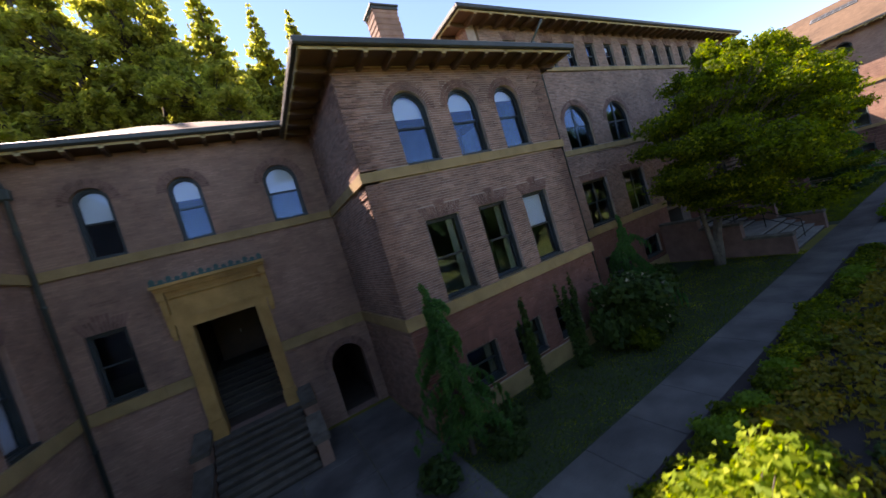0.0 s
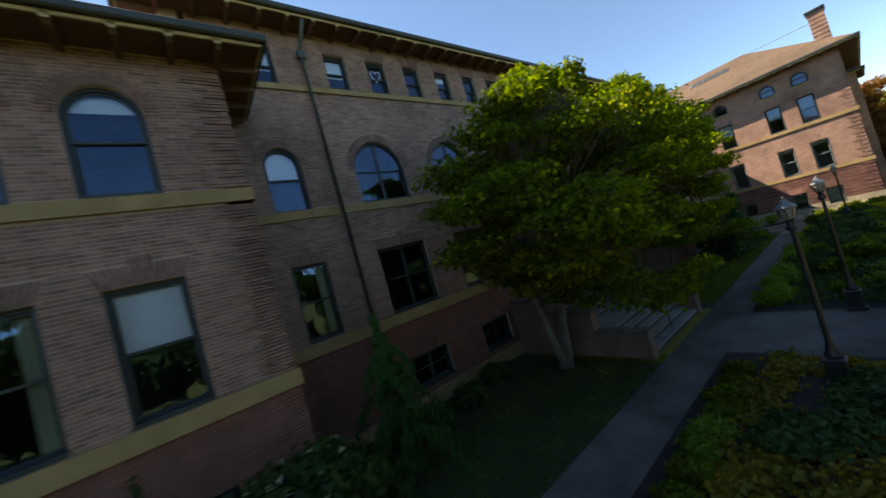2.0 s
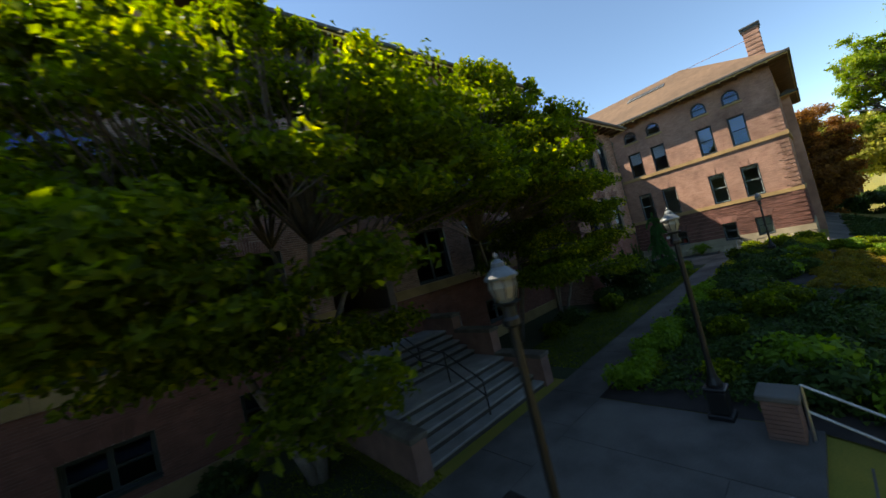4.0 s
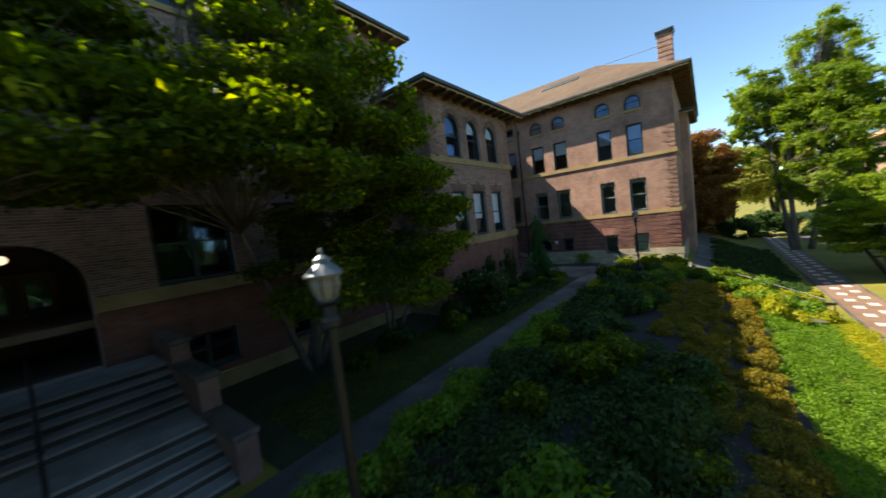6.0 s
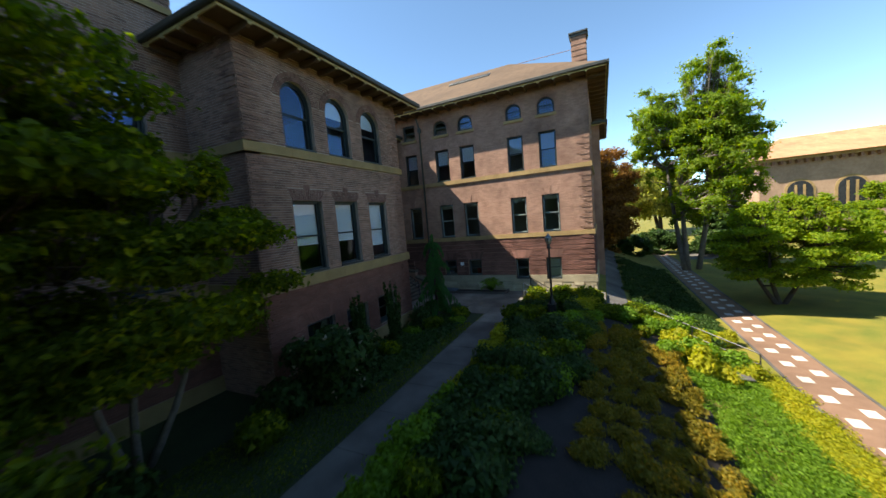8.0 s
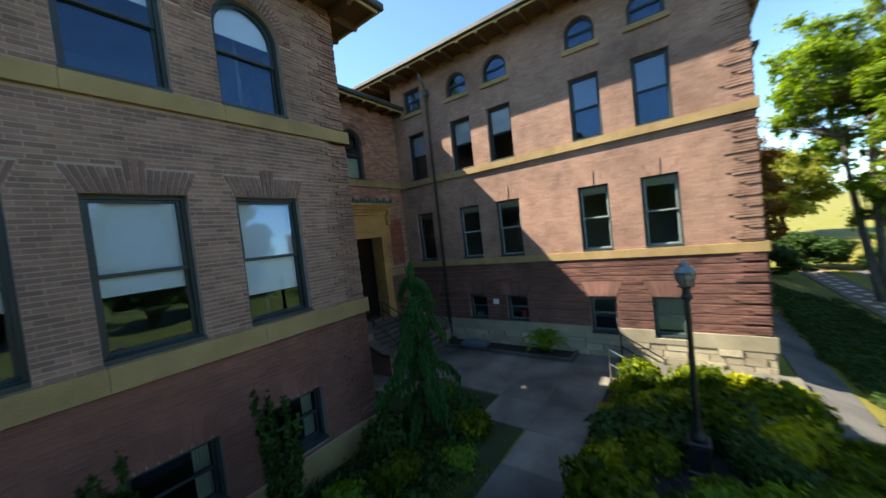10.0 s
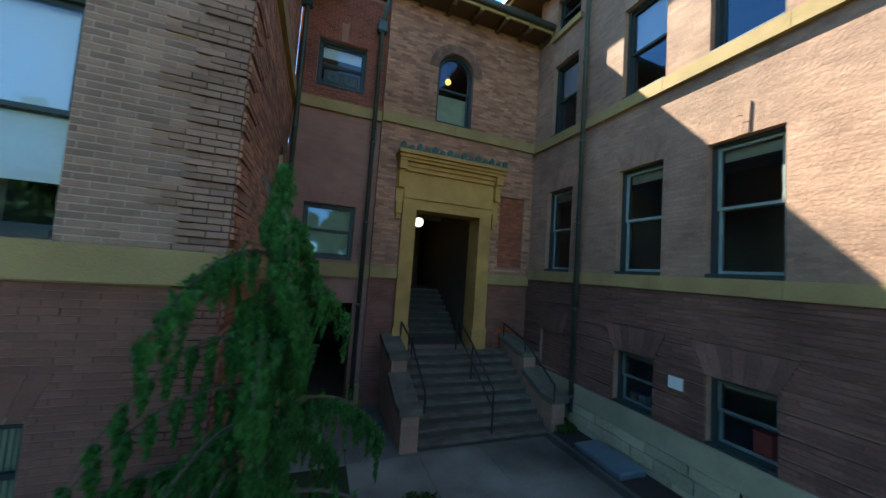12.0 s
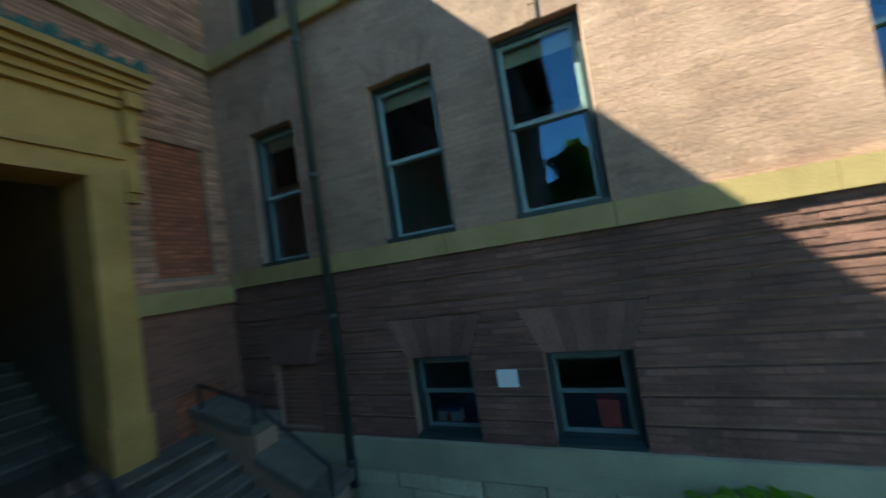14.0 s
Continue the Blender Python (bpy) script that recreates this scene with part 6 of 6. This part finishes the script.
conifer("dark broad cedar by the far building", (78, -12.8, -2.3), 13.5, 4.2, 95, LEAF_MID, 26000, 0.3)
rg = random.Random(77)
for k, (x, h, w) in enumerate(((-30, 40, 4.2), (-25, 37, 4.0), (-19.5, 42, 4.4), (-15, 38, 4.0), (-11, 41, 4.2), (-1.6, 39, 3.6), (2.2, 38.5, 3.4), (7.0, 36.2, 3.2), (10.4, 34.2, 2.6), (11.6, 31.5, 2.4), (5.0, 29, 2.8))):
    conifer("tall sunlit fir behind the building", (x, 40 + rg.uniform(-2, 2), 0), h, w, 80 + k, n=16000, size=0.42)
for k, (x, y, h) in enumerate(((-8.2, 36, 33), (-4.2, 37, 35), (0.4, 34, 27), (-13, 35, 31))):
    broad_tree("tall sunlit woodland tree behind the building", (x, y, 0), [(0, 0, 0.5, 0, h * 0.8), (0.1, 0, 1.2, 0.5, h * 0.7)],
               frond_clumps(60 + k, 130, (0, 0, h * 0.68), (4.4, 3.4, h * 0.32), 1.05), LEAF_FAR, 30000, 0.33, BARK_DARK, 60 + k, 0.3, shell=0.15)


def weeping_conifer(label, at, tall, seed, n_leaves=115000, size=0.042):
    """A weeping cypress: a bowed leader, tiers of arching boughs, and curtains of fine sprays hanging from them."""
    rg = random.Random(seed)
    t = thing("weeping_conifer", label, "tree", "weeping conifers by the entrances", "", Matrix.Translation(at))
    bm = bmesh.new()
    tube(bm, [(0, 0, -0.1), (0.05, 0.03, tall * 0.5), (0.0, 0, tall * 0.93), (-0.14, 0.02, tall)], [0.08, 0.055, 0.028, 0.012], 8)
    blobs = []
    tiers = 11
    for k in range(tiers):
        f = 0.17 + 0.78 * (k + 0.3 * rg.random()) / tiers
        for q in range(4 if k < 8 else 3):
            z = tall * (f + rg.uniform(-0.03, 0.03))
            a = q * math.tau / 4 + k * 1.1 + rg.uniform(-0.5, 0.5)
            reach = (0.20 + 0.85 * (1 - f) ** 0.7) * rg.choice((0.4, 0.7, 1.0, 1.3, 1.75))
            ux, uy = math.cos(a), math.sin(a)
            rise, sag = rg.uniform(0.03, 0.14), rg.uniform(0.3, 0.75) * (0.35 + reach)
            arc = [(ux * reach * w, uy * reach * w, z + rise * math.sin(w * 2.4) - sag * w ** 2.4) for w in [i / 9 for i in range(10)]]
            part("bough", tube(bmesh.new(), arc, [0.02 - 0.0018 * i for i in range(10)], 4), BARK_DARK, t)
            for i in range(2, 10):
                p = arc[i]
                for side in (-1, 0, 1):
                    spread = side * rg.uniform(0.05, 0.16) * (1.2 - i / 12)
                    hang = rg.uniform(0.14, 0.42) * (0.6 + 0.4 * reach) * (0.7 if side else 1.2)
                    x, y = p[0] - uy * spread, p[1] + ux * spread
                    top = p[2] - abs(spread) * 0.5
                    blobs.append(((x, y, max(top - hang * 0.25, 0.08)), (0.038, 0.038, hang * 0.36)))
                    blobs.append(((x, y, max(top - hang * 0.75, 0.06)), (0.022, 0.022, hang * 0.36)))
    for k in range(10):
        f = 0.86 + 0.14 * k / 9
        blobs.append(((rg.uniform(-0.06, 0.06), rg.uniform(-0.06, 0.06), tall * f), (0.07, 0.07, 0.12)))
    part("trunk", bm, BARK_DARK, t)
    crown = new("crown", leaf_mesh("crown", blobs, n_leaves, size, LEAF_BLUE, seed, 0.1, 0.0, 1.8, slim=0.2))
    crown.parent = t
    return t


weeping_conifer("weeping blue-green conifer beside the entrance court", (42.2, 7.6, 0), 4.05, 5)
weeping_conifer("weeping blue-green conifer beside the far entrance", (2.9, 7.6, 0), 4.2, 6, 40000, 0.075)
weeping_conifer("weeping dark conifer in the lawn bed", (12.2, 8.6, 0), 3.9, 7, 40000, 0.075)


def shrub_mesh(name, seed, radii, n, size, leaf, lumps=9, flat=1.0):
    rg = random.Random(seed)
    blobs = []
    for k in range(lumps):
        a, d = rg.uniform(0, math.tau), rg.uniform(0, 0.6)
        blobs.append(((radii[0] * d * math.cos(a), radii[1] * d * math.sin(a), radii[2] * rg.uniform(0.35, 1.15)),
                      (radii[0] * rg.uniform(0.4, 0.62), radii[1] * rg.uniform(0.4, 0.62), radii[2] * rg.uniform(0.4, 0.6))))
    return leaf_mesh(name, blobs, n, size, leaf, seed, 0.45, flat)


KINDS = {
    "dark": ("dark evergreen shrub", [shrub_mesh("leaves", 100 + k, (0.75, 0.75, 0.5), 1700, 0.12, LEAF_DARK) for k in range(3)]),
    "fine": ("fine-leaved mid-green shrub", [shrub_mesh("leaves", 105 + k, (0.7, 0.7, 0.5), 2100, 0.083, LEAF_MID, 12) for k in range(3)]),
    "green": ("green leafy shrub", [shrub_mesh("leaves", 110 + k, (0.7, 0.7, 0.5), 1700, 0.12, LEAF_MAPLE) for k in range(3)]),
    "fresh": ("fresh green shrub", [shrub_mesh("leaves", 115 + k, (0.7, 0.7, 0.5), 1800, 0.105, LEAF_LIME) for k in range(3)]),
    "gold": ("yellow-green low shrub", [shrub_mesh("leaves", 120 + k, (0.55, 0.55, 0.34), 1900, 0.081, LEAF_YELLOW) for k in range(3)]),
    "rust": ("rust-coloured heather clump", [shrub_mesh("leaves", 130 + k, (0.48, 0.48, 0.26), 2400, 0.055, LEAF_RUST) for k in range(3)]),
}


def shrub(kind, x, y, s, rg, tall=1.0, label="", group="", name="shrub"):
    text, meshes = KINDS[kind]
    ob = new(name, rg.choice(meshes))
    ob.matrix_world = Matrix.LocRotScale((x, y, ground_height(x, y) - 0.05), Euler((0, 0, rg.uniform(0, 6.28))), (s, s, s * tall))
    return tagged(ob, label or text + " in the planting bed", name, group or text + "s")


rg = random.Random(9)
# bed between path and bank
soil = grid_mesh("planting_bed", [23.91 + i * 1.0 for i in range(23)], [-2.4 + 0.5145 * j for j in range(14)], SOIL, 0.035)
tagged(soil, "dark bark mulch of the planting bed", "soil", "", "structure")
soil2 = grid_mesh("planting_bed", [-8 + i * 1.0476 for i in range(28)], [-3.4 + 0.5126 * j for j in range(16)], SOIL, 0.035)
tagged(soil2, "dark bark mulch of the planting bed", "soil", "", "structure")
x = 24.6
while x < 46.5:
    shrub("gold" if x > 35 else "fresh", x, 3.85 + rg.uniform(-0.1, 0.1), rg.uniform(0.7, 0.95), rg, 1.1, "clipped yellow-green edging shrub beside the path")
    x += rg.uniform(0.55, 0.75)
for k in range(104):
    x = rg.uniform(24.8, 45.5)
    y = rg.uniform(1.65, 3.5) if x > 32.5 else rg.uniform(-0.5, 3.5)
    if (x - 43.35) ** 2 + (y - 2.35) ** 2 < 0.3:
        continue
    shrub(rg.choice(("dark", "fine", "fine", "green")), x, y, rg.uniform(0.65, 1.15), rg, rg.uniform(0.7, 1.2))
for k in range(12):
    shrub("gold" if k % 2 else "green", rg.uniform(44.6, 47.3), rg.uniform(0.9, 3.7), rg.uniform(0.7, 1.1), rg, rg.uniform(0.9, 1.3))
for row, y0 in enumerate((0.45, -0.15, -0.8, -1.4, -1.95)):
    x = (34.5, 32.8, 30.6, 28.9, 28.0)[row]
    while x < 42.6:
        shrub("rust", x, y0 + rg.uniform(-0.16, 0.16), rg.uniform(0.72, 0.98), rg, rg.uniform(0.9, 1.3), "olive heather clump with rust-coloured tips in dark mulch", "heather clumps on the bank", "heather")
        x += rg.uniform(0.68, 0.98)
for k in range(16):
    shrub(rg.choice(("green", "fresh")), rg.uniform(42.4, 46), rg.uniform(-1.6, 0.6), rg.uniform(0.6, 1.0), rg)
for x, y, q, h in ((44.3, 1.2, 1.3, 1.5), (45.0, 2.6, 1.25, 1.5), (45.5, 1.5, 1.4, 1.7), (46.0, 0.7, 1.3, 1.6), (46.2, 2.3, 1.2, 1.4), (46.6, 1.4, 1.2, 1.7), (45.2, 0.6, 1.2, 1.4)):
    shrub("gold" if h > 1.45 else "green", x, y, q * 0.82, rg, h * 0.85, "golden evergreen shrub beside the wing", "golden shrubs beside the wing")
for x, y, q in ((25.6, 0.6, 1.25), (26.4, 1.3, 1.0), (25.2, -0.3, 0.9)):
    shrub("fresh", x, y, q, rg, 1.1, "bright green bushy shrub in the planting bed", "bright shrubs in the bed")
for k in range(26):
    x, y = rg.uniform(36.4, 43.6), rg.uniform(0.7, 2.3)
    if (x - 43.35) ** 2 + (y - 2.35) ** 2 > 0.3:
        shrub(rg.choice(("fine", "green", "fresh", "fresh")), x, y, rg.uniform(0.55, 0.95), rg, rg.uniform(0.7, 1.1))
# sunny end of the bank
for k in range(26):
    shrub(rg.choice(("gold", "gold", "fresh")), rg.uniform(41.8, 46.8), rg.uniform(-4.7, -1.6), rg.uniform(0.7, 1.25), rg, rg.uniform(0.9, 1.5))
# lime groundcover on the bank and its yellow rim: uncountable
def cover(name, label, x0, x1, y0, y1, n, size, leaf, seed, lift=0.10):
    g = np.random.default_rng(seed)
    blobs = []
    for i in range(420):
        x, y = g.uniform(x0, x1), g.uniform(y0, y1)
        blobs.append(((x, y, ground_height(x, y) + lift), (0.55, 0.35, 0.10)))
    ob = new(name, leaf_mesh(name, blobs, n, size, leaf, seed, 0.1, 1.2))
    return tagged(ob, label, "groundcover", "", "stuff")


cover("groundcover", "bright green groundcover on the bank", 24, 43.5, -4.75, -2.2, 110000, 0.055, LEAF_LIME, 41)
cover("groundcover", "yellow-green groundcover along the brick walk", 24, 43.5, -5.55, -4.65, 60000, 0.055, LEAF_YELLOW, 42)
cover("groundcover", "dark green hedge plants beside the brick walk", 45.5, 66, -4.9, -1.05, 60000, 0.09, LEAF_DARK, 43, 0.25)
cover("low_planting", "mid-green low planting that fills the bed between shrubs", 32.4, 42.4, 1.9, 3.5, 14000, 0.08, LEAF_MID, 44, 0.14)
cover("low_planting", "mid-green low planting at the near end of the bed", 24.6, 32.2, -0.8, 3.5, 20000, 0.08, LEAF_MID, 49, 0.16)
cover("low_planting", "dark low planting that fills the bed before the pavilion", -3, 20.0, -2.0, 3.6, 44000, 0.10, LEAF_RUST, 45, 0.16)
cover("low_planting", "green low planting against the brick pavilion", 35.8, 42.2, 6.3, 8.3, 16000, 0.10, LEAF_DARK, 46, 0.14)
ivy = [((47.9 + 0.1 * math.sin(k * 2.1), 10.7 + 0.05 * k, 0.16), (0.28, 0.14, 0.10)) for k in range(14)]
tagged(new("ivy", leaf_mesh("ivy", ivy, 1600, 0.07, LEAF_DARK, 48, 0.2)), "dark ivy at the foot of the cheek wall", "ivy", "", "stuff")
# bed before the first pavilion
for k in range(76):
    x, y = rg.uniform(-3, 19.6), rg.uniform(-1.6, 3.4)
    shrub(rg.choice(("dark", "green", "rust", "rust", "rust")), x, y, rg.uniform(0.6, 1.05), rg, rg.uniform(0.5, 0.8))
x = 1.0
while x < 19.3:
    shrub("green" if rg.random() < 0.7 else "fresh", x, 3.75 + rg.uniform(-0.12, 0.12), rg.uniform(0.6, 0.8), rg, 0.8, "low yellow-green edging shrub beside the path")
    x += rg.uniform(0.6, 0.85)
# plants against the pavilions
for k, (x, y, s, kd, tall) in enumerate(((36.3, 7.5, 0.9, "dark", 1.3), (37.6, 7.2, 0.8, "green", 1.1), (40.6, 7.0, 0.9, "green", 1.0), (41.2, 7.9, 0.9, "dark", 1.3), (39.9, 7.6, 0.7, "fresh", 0.9),
                                         (42.6, 6.5, 0.8, "green", 0.9), (43.3, 7.3, 0.8, "dark", 0.9), (43.9, 8.2, 0.7, "green", 0.9), (44.1, 9.0, 0.6, "dark", 0.9), (41.6, 6.3, 0.6, "fresh", 0.8), (35.0, 7.6, 0.9, "green", 1.2), (33.6, 8.0, 1.1, "dark", 1.3), (32.5, 7.4, 1.0, "green", 1.1),
                                         (8.9, 7.6, 1.1, "dark", 1.9), (9.7, 7.3, 1.2, "green", 2.0), (10.6, 7.7, 1.1, "dark", 1.9), (9.2, 6.8, 0.9, "green", 1.2), (11.0, 8.9, 1.1, "dark", 1.7),
                                         (4.2, 7.8, 0.8, "dark", 1.0), (3.4, 6.9, 0.8, "dark", 1.0), (13.6, 9.6, 1.0, "dark", 1.2), (15.4, 10.0, 1.0, "dark", 1.0), (17.0, 10.2, 0.9, "dark", 1.1),
                                         (30.2, 8.3, 1.0, "dark", 1.1), (28.6, 8.0, 0.9, "green", 0.9), (1.9, 7.4, 0.8, "dark", 0.9))):
    shrub(kd, x, y, s, rg, tall, "leafy shrub against the brick pavilion", "foundation shrubs")
# white-flowering rhododendron
blobs = [((0.5 * math.cos(a) * r, 0.5 * math.sin(a) * r, 0.9 + 0.6 * h), (0.35, 0.35, 0.3)) for a, r, h in [(rg.uniform(0, 6.28), rg.uniform(0.3, 1.6), rg.uniform(-0.8, 1)) for _ in range(24)]]
LEAF_CREAM = foliage("cream_flowers", (0.20, 0.18, 0.11), (0.36, 0.32, 0.21), None, 0.2)
rh = thing("flowering_shrub", "dark shrub with fading cream flower heads", "shrub", "", "", Matrix.Translation((9.9, 7.2, 0)) @ Matrix.Scale(1.3, 4))
o = new("foliage", leaf_mesh("foliage", blobs, 9000, 0.12, LEAF_DARK, 51))
o.parent = rh
o = new("blossom", leaf_mesh("blossom", [(c, (r[0] * 1.08, r[1] * 1.08, r[2] * 1.08)) for c, r in blobs], 190, 0.085, LEAF_CREAM, 52, 0.97))
tagged(o, "fading cream flower heads", kind="stuff")
o.parent = rh
rh2 = copy_thing(rh, Matrix.Translation((34.9, 7.2, -0.3)))


def column_yew(x, y, tall, seed, label):
    rr = random.Random(seed)
    t = thing("columnar_shrub", label, "shrub", "columnar evergreens by the basement windows", "", Matrix.Translation((x, y, 0)))
    blobs = []
    bm = bmesh.new()
    for k in range(9):
        a, r = rr.uniform(0, 6.28), rr.uniform(0.05, 0.28)
        h = tall * rr.uniform(0.65, 1.0)
        for q in range(7):
            f = q / 6
            blobs.append(((r * math.cos(a) * (0.5 + f * 0.6), r * math.sin(a) * (0.5 + f * 0.6), 0.15 + h * f * 0.93), (0.13 - 0.07 * f, 0.13 - 0.07 * f, h * 0.11)))
        tube(bm, [(r * 0.4 * math.cos(a), r * 0.4 * math.sin(a), -0.05), (r * math.cos(a), r * math.sin(a), h * 0.9)], [0.02, 0.006], 5)
    tagged(part("branchwork", bm, BARK_DARK, t), kind="stuff")
    o = new("foliage", leaf_mesh("foliage", blobs, 7000, 0.07, LEAF_DARK, seed, 0.4, 0.0))
    o.parent = t
    return t


for k, (x, y, h) in enumerate(((5.6, 7.8, 2.7), (7.5, 7.8, 2.8), (36.9, 7.95, 2.3), (38.9, 7.9, 2.4))):
    column_yew(x, y, h, 70 + k, "narrow dark evergreen between basement windows")


def fern(x, y, label):
    """A shuttlecock of arching fronds, each a stalk with leaflets that shorten to the tip."""
    t = thing("fern", label, "fern", "", "", Matrix.Translation((x, y, 0.08)))
    rr = random.Random(3)
    for k in range(34):
        a, reach, h = k * 2.4 + rr.uniform(-0.2, 0.2), rr.uniform(0.55, 0.95), rr.uniform(0.45, 0.85)
        if k > 22:
            reach, h = reach * 0.55, h * 1.1
        ux, uy = math.cos(a), math.sin(a)
        curve = [Vector((ux * reach * w, uy * reach * w, h * math.sin(w * 2.35) - 0.12 * w * w)) for w in [q / 22 for q in range(23)]]
        v, f = [], []
        for q in range(2, 22):
            c, along = curve[q], (curve[q + 1] - curve[q - 1]).normalized()
            half = 0.15 * math.sin(math.pi * min((q + 3) / 26, 1)) ** 0.8
            for sgn in (-1, 1):
                out = Vector((-uy, ux, 0)) * sgn + along * 0.45 + Vector((0, 0, -0.25))
                i = len(v)
                v += [c - along * 0.012, c + out * half * 0.5 - along * 0.018, c + out * half, c + out * half * 0.5 + along * 0.016]
                f.append((i, i + 1, i + 2, i + 3))
        frond = mesh_object("frond", v, f, LEAF_LIME, t)
        part("stalk", tube(bmesh.new(), curve[::3], [0.006 - 0.0006 * q for q in range(len(curve[::3]))], 4), LEAF_LIME, frond)
    return t


fern(47.85, 6.6, "bright green fern in the bed beside the wing")
# tall bush beside the camera's start, its top in the sun
bush = thing("tall_shrub", "tall bright green shrub with its top in the sun", "shrub", "", "", Matrix.Translation((3.6, 2.3, 0)))
bl = crown_clumps(91, 16, (0, 0, 1.15), (0.75, 0.75, 0.95), 0.3, 0.8, -0.9, 0.2)
bm = bmesh.new()
for c, r in bl:
    tube(bm, limb_path(random.Random(int(c[0] * 1000)), (0, 0, -0.1), c, 0.1, 5), [0.03, 0.025, 0.018, 0.012, 0.006], 5)
part("stems", bm, BARK, bush)
o = new("foliage", leaf_mesh("foliage", bl, 4200, 0.085, LEAF_SUNNY, 92, 0.05))
o.parent = bush

# grass on the lawn by the building
def turf(name, label, x0, x1, y0, y1, n, seed, leaf=LEAF_MAPLE):
    g = np.random.default_rng(seed)
    p = np.stack([g.uniform(x0, x1, n), g.uniform(y0, y1, n)], 1)
    a = g.uniform(0, math.tau, n)
    h = g.uniform(0.03, 0.08, n)
    w = 0.012
    lean = g.normal(size=(n, 2)) * 0.025
    zb = np.array([ground_height(q[0], q[1]) for q in p]) - 0.004
    v = np.stack([np.stack([p[:, 0] - w * np.cos(a), p[:, 1] - w * np.sin(a), zb], 1), np.stack([p[:, 0] + w * np.cos(a), p[:, 1] + w * np.sin(a), zb], 1),
                  np.stack([p[:, 0] + lean[:, 0], p[:, 1] + lean[:, 1], zb + h], 1)], 1).reshape(-1, 3)
    ob = mesh_object(name, v.tolist(), np.arange(n * 3).reshape(-1, 3).tolist(), leaf)
    return tagged(ob, label, "grass", "", "stuff")


# Darkened lawn sheet over the strip that lies in the building's shade.
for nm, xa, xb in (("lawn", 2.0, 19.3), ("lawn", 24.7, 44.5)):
    tagged(grid_mesh(nm, [xa + (xb - xa) * i / 12 for i in range(13)], [5.62 + 0.92 * j for j in range(7)], LAWN_SHADE, 0.012), "green lawn beside the building, darkened for its shade", "lawn", "", "structure")
turf("grass", "short mown grass before the building", 2.0, 20.0, 5.65, 9.5, 45000, 61)
turf("grass", "short mown grass beside the path", 25.5, 41.8, 5.65, 8.3, 45000, 62)

# ---------------------------------------------------------------- the far building across the lawn
far = thing("far_building", "long brick hall with arched windows and terracotta roof", "building", "", "", Matrix.Translation((90, -20, -2.3)))
part("wall", box_bm(((0.5, -60, 0), (18, 0, 11.2))), surface("tan_brick", (0.30, 0.20, 0.13), (0.42, 0.29, 0.20), 3, 0.9), far)
bm = bmesh.new()
vv = [bm.verts.new(p) for p in ((-0.7, 0.8, 11.6), (19, 0.8, 11.6), (19, -61, 11.6), (-0.7, -61, 11.6), (8.5, -5, 15.2), (8.5, -54, 15.2))]
for q in ((0, 1, 4), (1, 2, 5, 4), (2, 3, 5), (3, 0, 4, 5), (3, 2, 1, 0)):
    bm.faces.new([vv[i] for i in q])
part("roof", bm, ROOF_TILE, far, "pale terracotta tile roof")
part("cornice", box_bm(((-0.2, -60.5, 11.2), (18.5, 0.4, 11.6))), STONE, far)
for i in range(70):
    part("corbel", box_bm(((-0.05, -0.5 - i * 0.85 - 0.15, 10.75), (0.5, -0.5 - i * 0.85 + 0.15, 11.2))), BRICK_DARK, far)
ff = Face(0.5, 0, 0, -1)
for i in range(11):
    u = 2.6 + i * 5.0
    w = part("window", (lambda b: (prism(b, ff, outline(u, u + 3.2, 3.2, 8.6, True), -0.06, 0.02), b)[1])(bmesh.new()), STONE, far)
    part("pane", (lambda b: (prism(b, ff, outline(u + 0.3, u + 2.9, 3.4, 8.3, True), -0.10, -0.065), b)[1])(bmesh.new()), surface("dark_pane", (0.02, 0.025, 0.03), (0.05, 0.055, 0.06), 2, 0.1) if i == 0 else bpy.data.materials["dark_pane"], w)
    for k in (1, 2):
        part("mullion", (lambda b: (prism(b, ff, outline(u + 0.3 + k * 0.866 - 0.13, u + 0.3 + k * 0.866 + 0.13, 3.4, 7.8), -0.14, -0.102), b)[1])(bmesh.new()), STONE, w)
far2 = thing("road", "pale far path and road beyond the trees", "road", "", "structure")
mesh_object("paving", [(74, -16, -2.02), (79, -16, -2.02), (79, 8, -2.02), (74, 8, -2.02)], [(0, 1, 2, 3)], CONCRETE, far2)
mesh_object("paving", [(50, -17.5, -2.27), (76, -17.5, -2.27), (76, -15.5, -2.27), (50, -15.5, -2.27)], [(0, 1, 2, 3)], CONCRETE, far2)
